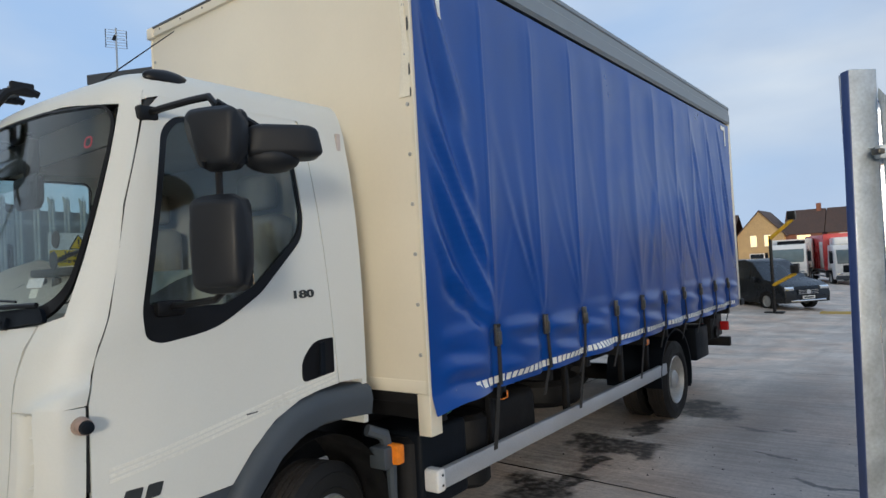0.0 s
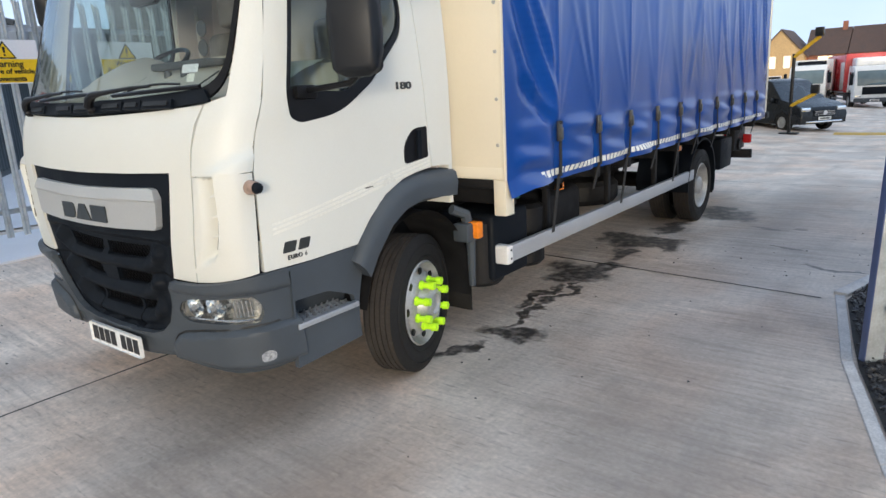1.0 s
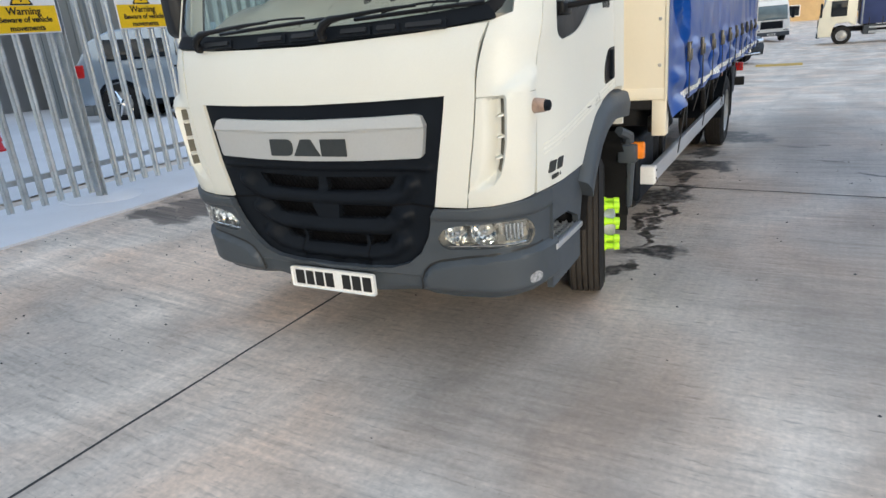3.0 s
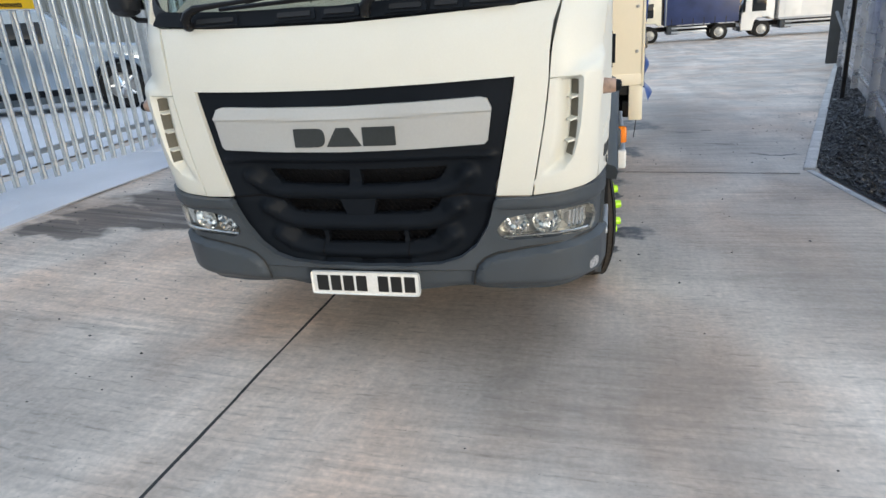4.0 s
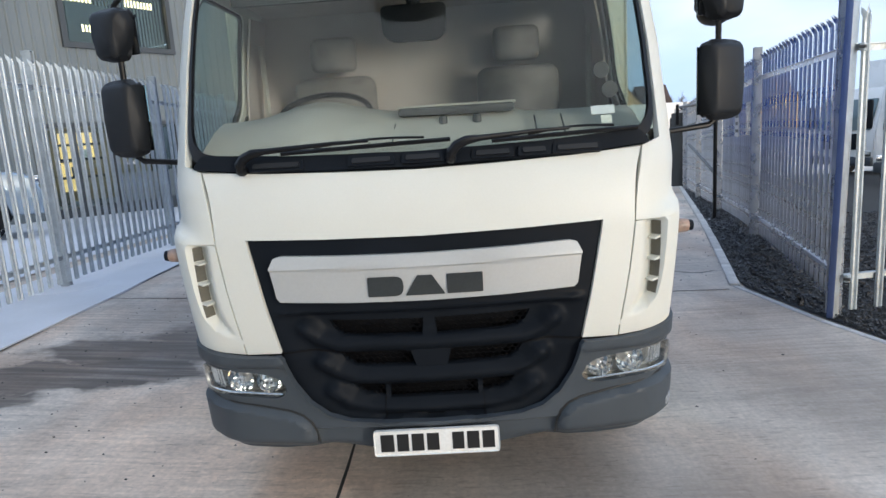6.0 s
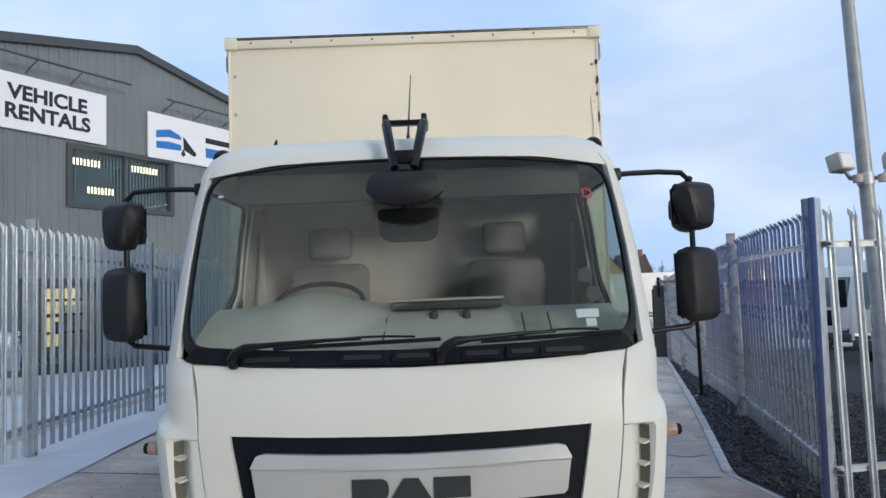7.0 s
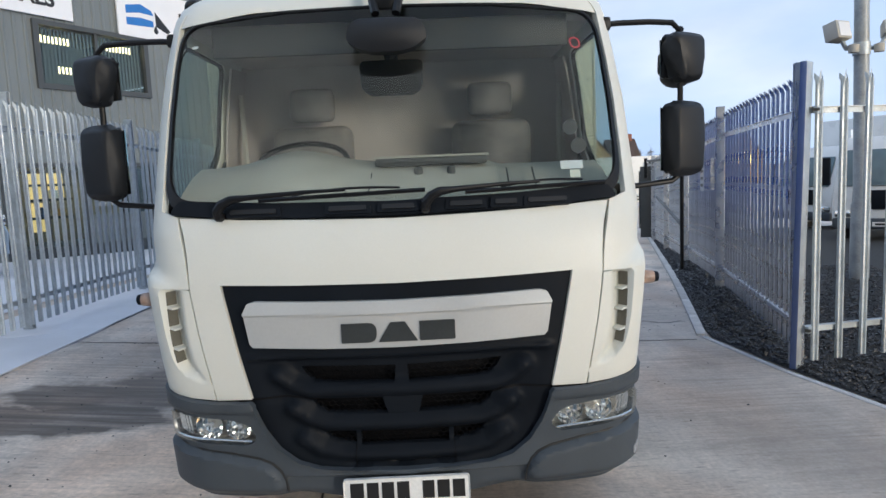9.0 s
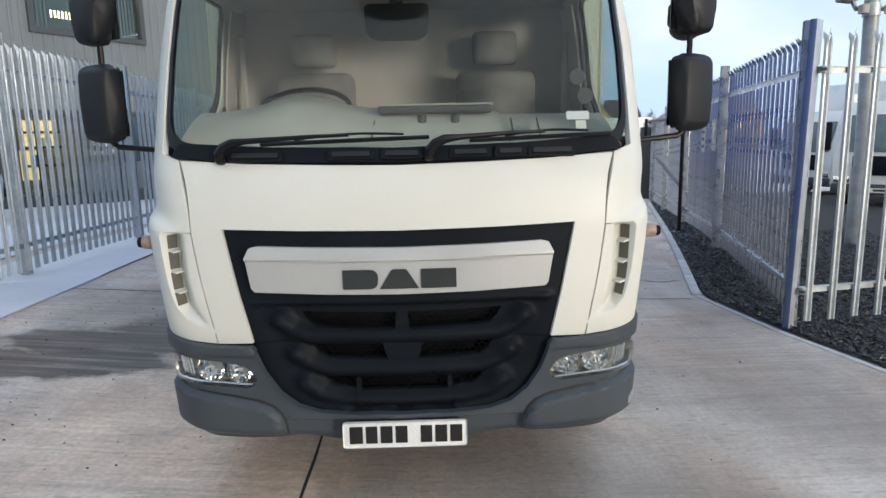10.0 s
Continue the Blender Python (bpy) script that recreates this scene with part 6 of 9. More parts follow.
    # stickers inside the glass
    for u0, z0, uw, zh, mt, lb in ((0.705, 1.715, 0.098, 0.034, M_SIGNW, "pale rectangular sticker"), (0.742, 1.678, 0.045, 0.032, M_STRIPE, "small cream sticker"), (0.845, 2.235, 0.05, 0.05, M_SIGNR, "round red sticker"), (-0.93, 2.30, 0.03, 0.012, M_SIGNW, "small white sticker")):
        pts = rounded([(u0, z0), (u0 + uw, z0), (u0 + uw, z0 + zh), (u0, z0 + zh)], 0.024 if mt is M_SIGNR else 0.003, 4)
        holes = [rounded([(u0 + 0.008, z0 + 0.008), (u0 + uw - 0.008, z0 + 0.008), (u0 + uw - 0.008, z0 + zh - 0.008), (u0 + 0.008, z0 + zh - 0.008)], 0.016, 4)] if mt is M_SIGNR else ()
        part("sticker", shell(pts, skin_plate(-0.018), 0.001, holes=holes, step=0.1), mt, lorry, lb)
    for z0 in (1.815, 1.895):
        bm = lathe(bmesh.new(), [(0, 0.0), (0, 0.032), (0.004, 0.034), (0.004, 0.0)], "y", 20, tuple(on_skin(0.800 - 0.3 * (z0 - 1.815), z0, -0.03)))
        part("tax_disc_holder", bm, M_DASH, lorry)


def build_wheel(name, x, y, side, dual, lorry):
    """Tyre with grooves, dished rim and hub; the front wheels carry bright sleeves on the nuts."""
    R, W = 0.398, 0.205
    w = new(name)
    w.parent = lorry
    w.matrix_basis = Matrix.Translation((x, y, R + ground_z(x, y))) @ Matrix.Rotation(radians(0 if dual else 15), 4, "Z") @ (Matrix.Rotation(math.pi, 4, "Z") if side < 0 else Matrix.Identity(4))
    w.matrix_parent_inverse = lorry.matrix_basis.inverted()

    def tyre_at(off):
        prof = [(-W + off, 0.245), (-W + 0.004 + off, 0.262), (-W - 0.004 + off, 0.31), (-W + 0.004 + off, 0.365), (-W + 0.022 + off, 0.398)]
        a = -W + 0.03
        tread = []
        for k in range(5):
            x0, x1 = a + k * 0.031, a + k * 0.031 + 0.024
            tread += [(x0 + off, R - 0.012), (x0 + 0.001 + off, R - (0.003 if k in (0, 4) else 0)), (x1 + off, R - (0.003 if k in (0, 4) else 0)), (x1 + 0.001 + off, R - 0.012)]
        prof += tread
        prof += [(-0.022 + off, 0.398), (-0.004 + off, 0.365), (0.004 + off, 0.31), (-0.004 + off, 0.262), (-0.012 + off, 0.245), (-0.03 + off, 0.232)]
        return prof
    offs = [0.0] + ([-0.275] if dual else [])
    for o in offs:
        bm = lathe(bmesh.new(), tyre_at(o), "x", 56)
        for f in bm.faces:
            c = f.calc_center_median()
            if math.hypot(c.y, c.z) > R - 0.013:
                f.material_index = 1
        t = new("tyre", mesh_of("tyre", bm, [M_RUBBER, M_RUBBERW], 30))
        t.parent = w
        ring = bmesh.new()
        for rr in (0.275, 0.345):
            lathe(ring, [(0.0 + o, rr - 0.003), (0.0045 + o, rr), (0.0 + o, rr + 0.003)], "x", 48)
        rg = new("tyre_rib", mesh_of("tyre_rib", ring, M_RUBBER))
        rg.parent = t
    if dual:
        prof = [(-0.012, 0.246), (-0.004, 0.238), (-0.02, 0.225), (-0.06, 0.215), (-0.13, 0.205), (-0.155, 0.18), (-0.160, 0.12), (-0.15, 0.11), (-0.08, 0.10), (-0.03, 0.095), (-0.01, 0.07), (-0.005, 0.0)]
    else:
        prof = [(-0.012, 0.246), (-0.004, 0.238), (-0.02, 0.226), (-0.05, 0.215), (-0.06, 0.20), (-0.035, 0.185), (-0.012, 0.165), (0.0, 0.14), (0.0, 0.115), (0.012, 0.108), (0.045, 0.10), (0.06, 0.085), (0.065, 0.06), (0.05, 0.045), (0.05, 0.0)]
    rim = new("rim", mesh_of("rim", lathe(bmesh.new(), prof, "x", 48), M_RIM, 40))
    rim.parent = w
    for k in range(10 if dual else 8):
        a = 2 * math.pi * (k + 0.5) / (10 if dual else 8)
        bm = bmesh.new()
        if dual:
            lathe(bm, [(-0.16, 0.0), (-0.16, 0.017), (-0.125, 0.017), (-0.12, 0.0)], "x", 6, (0, 0.135 * math.cos(a), 0.135 * math.sin(a)))
            nut = new("wheel_nut", mesh_of("wheel_nut", bm, M_RIM))
        else:
            lathe(bm, [(0.0, 0.0), (0.0, 0.026), (0.012, 0.026), (0.016, 0.019), (0.055, 0.017), (0.057, 0.024), (0.088, 0.022), (0.09, 0.0)], "x", 14, (0, 0.132 * math.cos(a), 0.132 * math.sin(a)))
            nut = new("nut_cap", mesh_of("nut_cap", bm, M_NUT))
            if k == 0:
                tagged(nut, "fluorescent yellow-green wheel nut cap")
        nut.parent = rim
    if not dual:
        for k in range(8):       # hand holes
            a = 2 * math.pi * k / 8
            bm = lathe(bmesh.new(), [(-0.03, 0.0), (-0.028, 0.019), (-0.020, 0.022), (-0.018, 0.0)], "x", 14, (0, 0.188 * math.cos(a), 0.188 * math.sin(a)))
            h = new("vent_hole", mesh_of("vent_hole", bm, M_BLACK))
            h.parent = rim
    return w


BODY_X, BODY_Y0, BODY_Y1 = 1.262, 1.74, 8.42
STRAP_Y = [2.375 + 0.6025 * k for k in range(10)]


def build_body(lorry):
    # front bulkhead of cream panels, with its frame
    bm = boxm(-BODY_X + 0.01, BODY_X - 0.012, BODY_Y0, BODY_Y0 + 0.035, 1.045, 3.545, 0.006)
    fr = part("bulkhead", bm, M_CREAM, lorry, "cream front wall of the load body, chipped along one edge")
    part("bulkhead_sill", boxm(-BODY_X + 0.012, BODY_X - 0.014, BODY_Y0 - 0.004, BODY_Y0 + 0.004, 1.05, 1.115, 0.002), M_CREAM, fr)
    for s in (1, -1):
        part("corner_post", boxm(s * (BODY_X - 0.088), s * (BODY_X - 0.004), BODY_Y0 + 0.002, BODY_Y0 + 0.10, 0.828, 1.046, 0.006), M_CREAM, fr)
        part("edge_trim", boxm(s * (BODY_X - 0.016), s * (BODY_X + 0.001), BODY_Y0 - 0.006, BODY_Y0 + 0.05, 1.04, 3.56, 0.004), M_CREAM, fr)
        for z in np.arange(1.25, 3.5, 0.262):
            bm = lathe(bmesh.new(), [(0.004, 0.0), (0.004, 0.011), (-0.004, 0.010), (-0.006, 0.0)], "y", 12, (s * (BODY_X - 0.045), BODY_Y0 - 0.002, z))
            part("rivet", bm, M_RIM, fr)
    for x in (0.30, -0.55):
        bm = lathe(bmesh.new(), [(0.004, 0.0), (0.004, 0.011), (-0.004, 0.010), (-0.006, 0.0)], "y", 12, (x, BODY_Y0 - 0.006, 1.085))
        part("rivet", bm, M_BUCKLE, fr)
    # chips in the paint at the nearside top corner
    for k, (x, z, w, h) in enumerate(((1.246, 3.36, 0.020, 0.04), (1.247, 3.235, 0.017, 0.06), (1.243, 3.14, 0.015, 0.03), (1.247, 2.98, 0.014, 0.08), (1.245, 2.74, 0.012, 0.07), (1.247, 2.62, 0.010, 0.05))):
        pts = rounded([(x - w / 2, z - h / 2), (x + w * 0.3, z - h * 0.4), (x + w / 2, z), (x + w * 0.2, z + h / 2), (x - w * 0.4, z + h * 0.3)], 0.004, 2)
        bm = shell(pts, lambda a, b, out: Vector((a, BODY_Y0 - 0.0075 - out, b)), 0.003, step=0)
        part("paint_chip", bm, M_BADGE, fr, smooth=0)
    peel = [(1.165, 2.60), (1.245, 2.60), (1.249, 2.84), (1.235, 2.98), (1.222, 3.14), (1.196, 3.12), (1.206, 2.92), (1.190, 2.78)]
    part("peeled_edge", shell(peel, lambda a, b, out: Vector((a, BODY_Y0 - 0.007 - out, b)), 0.003, step=0), M_PEEL, fr, "pale peeled strip along the edge", smooth=0)
    # front cap of the roof
    part("front_cap", boxm(-BODY_X - 0.012, BODY_X + 0.012, BODY_Y0 - 0.022, BODY_Y0 + 0.06, 3.53, 3.592, 0.008), M_CREAM, fr)
    part("cap_strip", boxm(-BODY_X - 0.016, BODY_X + 0.016, BODY_Y0 - 0.026, BODY_Y0 + 0.05, 3.588, 3.608, 0.006), M_BUCKLE, fr)
    for s in (1, -1):
        part("corner_casting", boxm(s * (BODY_X - 0.07), s * (BODY_X + 0.018), BODY_Y0 - 0.028, BODY_Y0 + 0.07, 3.525, 3.606, 0.008), M_CREAM, fr)
    for x in np.linspace(-1.1, 1.1, 9):
        bm = lathe(bmesh.new(), [(0.004, 0.0), (0.004, 0.008), (-0.003, 0.007), (-0.005, 0.0)], "y", 10, (x, BODY_Y0 - 0.022, 3.567))
        part("rivet", bm, M_BUCKLE, fr)
    # roof and its side rails
    part("load_roof", boxm(-BODY_X + 0.02, BODY_X - 0.02, BODY_Y0 + 0.05, BODY_Y1, 3.56, 3.60, 0.01), M_TRUCKW, lorry)
    for s in (1, -1):
        bm = bmesh.new()
        prof = [(1.19, 3.60), (1.262, 3.612), (1.285, 3.605), (1.287, 3.575), (1.278, 3.565), (1.278, 3.505), (1.287, 3.495), (1.287, 3.40), (1.272, 3.372), (1.24, 3.372), (1.19, 3.41)]
        rings = [[bm.verts.new((s * x, y, z)) for x, z in prof] for y in (BODY_Y0 + 0.03, BODY_Y1)]
        n = len(prof)
        for i in range(n):
            bm.faces.new((rings[0][i], rings[0][(i + 1) % n], rings[1][(i + 1) % n], rings[1][i]))
        bm.faces.new(rings[0])
        bm.faces.new(rings[1])
        bmesh.ops.recalc_face_normals(bm, faces=bm.faces)
        part("roof_rail", bm, M_ROOFRAIL, lorry, "grey grooved roof rail over the curtain", smooth=25)
    # rear frame
    for s in (1, -1):
        part("rear_post", boxm(s * (BODY_X - 0.09), s * (BODY_X + 0.006), BODY_Y1 - 0.03, BODY_Y1 + 0.07, 0.95, 3.58, 0.008), M_CREAM, lorry)
    part("rear_door", boxm(-BODY_X + 0.09, BODY_X - 0.09, BODY_Y1, BODY_Y1 + 0.04, 1.05, 3.56, 0.006), M_CREAM, lorry)
    # floor and side raves
    part("load_floor", boxm(-BODY_X + 0.03, BODY_X - 0.03, BODY_Y0 + 0.02, BODY_Y1, 0.985, 1.055, 0.006), M_STEEL, lorry)
    for s in (1, -1):
        part("side_rave", boxm(s * (BODY_X - 0.05), s * (BODY_X - 0.028), BODY_Y0 + 0.03, BODY_Y1, 0.965, 1.06, 0.004), M_STEEL, lorry)
    for s in (1, -1):
        build_curtain(lorry, s)


# long creases: from the loose front edge down to the first buckle, and across the last bays
CREASES = [((1.77, 2.68), (2.32, 1.72), 0.040, 0.030), ((1.80, 2.38), (2.36, 1.42), 0.050, 0.034), ((1.82, 3.32), (2.16, 2.50), 0.048, 0.030), ((1.90, 2.98), (2.24, 2.12), 0.036, 0.018),
           ((1.92, 1.68), (2.35, 1.37), 0.034, 0.026), ((1.78, 2.0), (2.1, 1.5), 0.03, 0.014),
           ((6.65, 3.05), (7.10, 1.90), 0.040, 0.014), ((6.75, 2.6), (7.16, 1.45), 0.034, 0.014), ((7.25, 3.15), (7.68, 1.95), 0.034, 0.016), ((7.32, 2.75), (7.74, 1.50), 0.030, 0.015),
           ((7.8, 3.2), (8.2, 2.1), 0.034, 0.018), ((7.85, 2.7), (8.30, 1.6), 0.032, 0.018), ((6.1, 2.4), (6.55, 1.45), 0.04, 0.008), ((5.35, 2.3), (5.05, 1.45), 0.05, 0.007)]


def curtain_relief(y, z, rng_rows):
    """Folds of the curtain: pulled to the buckles, with a seam at each pole, slack between, billowing under the buckles."""
    d = 0.0
    top = 3.375
    for yi, folds, amp in rng_rows:
        dy = y - yi
        if abs(dy) > 1.3:
            continue
        d += 0.008 * math.exp(-(dy / 0.010) ** 2) * smoothstep((z - 1.45) / 0.4)
        d += 0.010 * math.exp(-(dy / 0.10) ** 2) * smoothstep((z - 1.2) / 0.3)
        for slope, a, reach in folds:
            h = z - 1.33
            if h < -0.02 or h > reach:
                continue
            off = dy - slope * h - 0.06 * slope * math.sin(h * 3.0)
            wd = 0.016 + 0.030 * h
            fade = smoothstep(h / 0.10) * (1 - smoothstep((h - reach * 0.35) / (reach * 0.65)))
            e = off / wd
            d += a * amp * fade * (math.exp(-e * e) - 0.75 * math.exp(-((off - wd * 1.5) / wd) ** 2))
        if z < 1.36:
            d -= 0.030 * math.exp(-(dy / 0.055) ** 2) * smoothstep((1.36 - z) / 0.08)
    for (ya, za), (yb, zb), wd, amp in CREASES:
        dy, dz = yb - ya, zb - za
        L2 = dy * dy + dz * dz
        t = ((y - ya) * dy + (z - za) * dz) / L2
        if -0.15 < t < 1.15:
            off = ((y - ya) * dz - (z - za) * dy) / math.sqrt(L2)
            if abs(off) < 4 * wd:
                fade = smoothstep((t + 0.12) / 0.35) * smoothstep((1.12 - t) / 0.3)
                d += amp * fade * (math.exp(-(off / wd) ** 2) - 0.7 * math.exp(-((off - 1.7 * wd) / (1.2 * wd)) ** 2))
    if z < 1.40:
        ph = (y - STRAP_Y[0]) / 0.6025
        bell = math.sin(math.pi * (ph - math.floor(ph)))
        d += 0.034 * bell * smoothstep((1.40 - z) / 0.12) * (0.6 + 0.4 * math.sin(z * 30 + math.floor(ph) * 1.7))
        d += 0.010 * math.sin(z * 42 + ph * 4.0) * smoothstep((1.34 - z) / 0.1) * bell
    d += 0.010 * noise.noise((y * 0.9, z * 0.7, 3.0)) + 0.006 * noise.noise((y * 3.2, z * 1.3, 7.0))
    return d * smoothstep((top - z) / 0.25 + 0.1)


def build_curtain(lorry, s):
    rng = random.Random(11 if s > 0 else 12)
    rows = []
    for i, yi in enumerate(STRAP_Y):
        folds = [(rng.uniform(-0.46, -0.30), rng.uniform(0.6, 1.0), rng.uniform(1.3, 2.0)), (rng.uniform(-0.24, -0.12), rng.uniform(0.5, 0.9), rng.uniform(0.9, 1.7)),
                 (rng.uniform(0.02, 0.12), rng.uniform(0.3, 0.7), rng.uniform(0.8, 1.6)), (rng.uniform(0.18, 0.42), rng.uniform(0.4, 0.9), rng.uniform(0.7, 1.3))]
        if i >= 6:
            folds += [(rng.uniform(-0.75, -0.5), rng.uniform(0.6, 1.0), rng.uniform(1.0, 1.9)), (rng.uniform(-0.34, -0.2), 0.8, 1.6)]
        rows.append((yi, folds, 0.006 if i == 0 else 0.004 if i < 3 else 0.003 if i < 6 else 0.005))
        ys = list(np.arange(BODY_Y0 + 0.012, 3.6, 0.016)) + list(np.arange(3.6, BODY_Y1 + 0.001, 0.026))
    zs = list(np.arange(0.965, 1.46, 0.020)) + list(np.arange(1.46, 3.376, 0.045))
    bm = bmesh.new()
    grid = []
    for y in ys:
        hem = 0.0
        if y < 2.25:      # the hem hangs loose before the first strap
            hem = -0.030 * smoothstep((2.0 - y) / 0.25)
        col = []
        for z in zs:
            zz = z + (hem * smoothstep((1.25 - z) / 0.28))
            x = BODY_X + 0.004 + curtain_relief(y, z, rows)
            if y < 1.95:
                x = BODY_X + 0.004 + (x - BODY_X - 0.004) * smoothstep((y - BODY_Y0 - 0.02) / 0.18)
            if z < 1.06 and y < 2.3:
                x += 0.03 * (1.06 - z) / 0.1 * smoothstep((2.3 - y) / 0.3)
            col.append(bm.verts.new((s * x, y, zz)))
        grid.append(col)
    for a, b in zip(grid, grid[1:]):
        for k in range(len(zs) - 1):
            f = (a[k], b[k], b[k + 1], a[k + 1])
            bm.faces.new(f if s > 0 else f[::-1])
    cu = part("curtain", bm, M_CURTAIN, lorry, "blue coated-fabric side curtain with pulled folds", smooth=80)

    def surf(y, z, out):
        return Vector((s * (BODY_X + 0.004 + max(0.0, curtain_relief(y, z, rows)) + out), y, z))
    # straps with over-centre buckles
    for i, yi in enumerate(STRAP_Y):
        lean = 0.02 * math.sin(i * 2.3)
        pts = [(yi - 0.018, 1.345), (yi + 0.018, 1.345), (yi + 0.022 + lean, 1.15), (yi + 0.022 + lean * 2, 0.985), (yi - 0.014 + lean * 2, 0.985), (yi - 0.014 + lean, 1.15)]
        st = part("strap", shell(pts, lambda y, z, out: Vector((surf(yi, z, 0.026 + out).x, y, z)), 0.004, step=(0.1, 0.05)), M_STRAP, cu, "black curtain strap")
        bm = bmesh.new()
        box(bm, s * (BODY_X + 0.012), s * (BODY_X + 0.035), yi - 0.024, yi + 0.024, 1.215, 1.345, 0.006)
        box(bm, s * (BODY_X + 0.03), s * (BODY_X + 0.046), yi - 0.017, yi + 0.017, 1.225, 1.30, 0.004)
        part("buckle", bm, M_BUCKLE, st, "dull steel over-centre buckle")
        tail = bmesh.new()
        n = 7
        for off, wdt, zlo in ((0.0, 0.019, 0.60 if i in (0, 2, 4) else 0.80), (0.05 + lean, 0.017, 0.86)):
            prev = None
            for k in range(n):
                t = k / (n - 1)
                z = 1.0 - (1.0 - zlo) * t
                y = yi + lean * 2 + off * t
                x = BODY_X + 0.02 - 0.05 * t
                ring = [tail.verts.new((s * x, y - wdt, z)), tail.verts.new((s * x, y + wdt, z)), tail.verts.new((s * (x - 0.004), y + wdt, z)), tail.verts.new((s * (x - 0.004), y - wdt, z))]
                if prev:
                    for q in range(4):
                        tail.faces.new((prev[q], prev[(q + 1) % 4], ring[(q + 1) % 4], ring[q]))
                prev = ring
            if i not in (0, 2):
                break
        bmesh.ops.recalc_face_normals(tail, faces=tail.faces)
        part("strap_tail", tail, M_STRAP, st)
    # dashes of reflective tape along the hem, corner marks at the top
    y = 1.95
    k = 0
    while y < BODY_Y1 - 0.4:
        z = 1.018 + 0.010 * smoothstep((y - 2) / 2)
        ln = 0.045
        bm = shell([(y, z - 0.021), (y + ln, z - 0.021), (y + ln, z + 0.021), (y, z + 0.021)], lambda a, b, out: surf(a, b, 0.005 + out), 0.002, step=(0.1, 0.03))
        part("reflective_tape", bm, M_REFLECT, cu)
        y += ln + 0.020
        k += 1
    for y0, sg in ((1.95, 1), (BODY_Y1 - 0.22, -1)):
        for pts in ([(y0, 3.26), (y0 + sg * 0.20, 3.26), (y0 + sg * 0.20, 3.31), (y0, 3.31)], [(y0, 3.06), (y0 + sg * 0.045, 3.06), (y0 + sg * 0.045, 3.258), (y0, 3.258)]):
            part("reflective_tape", shell(pts, lambda a, b, out: surf(a, b, 0.004 + out), 0.002, step=0.08), M_REFLECT, cu)


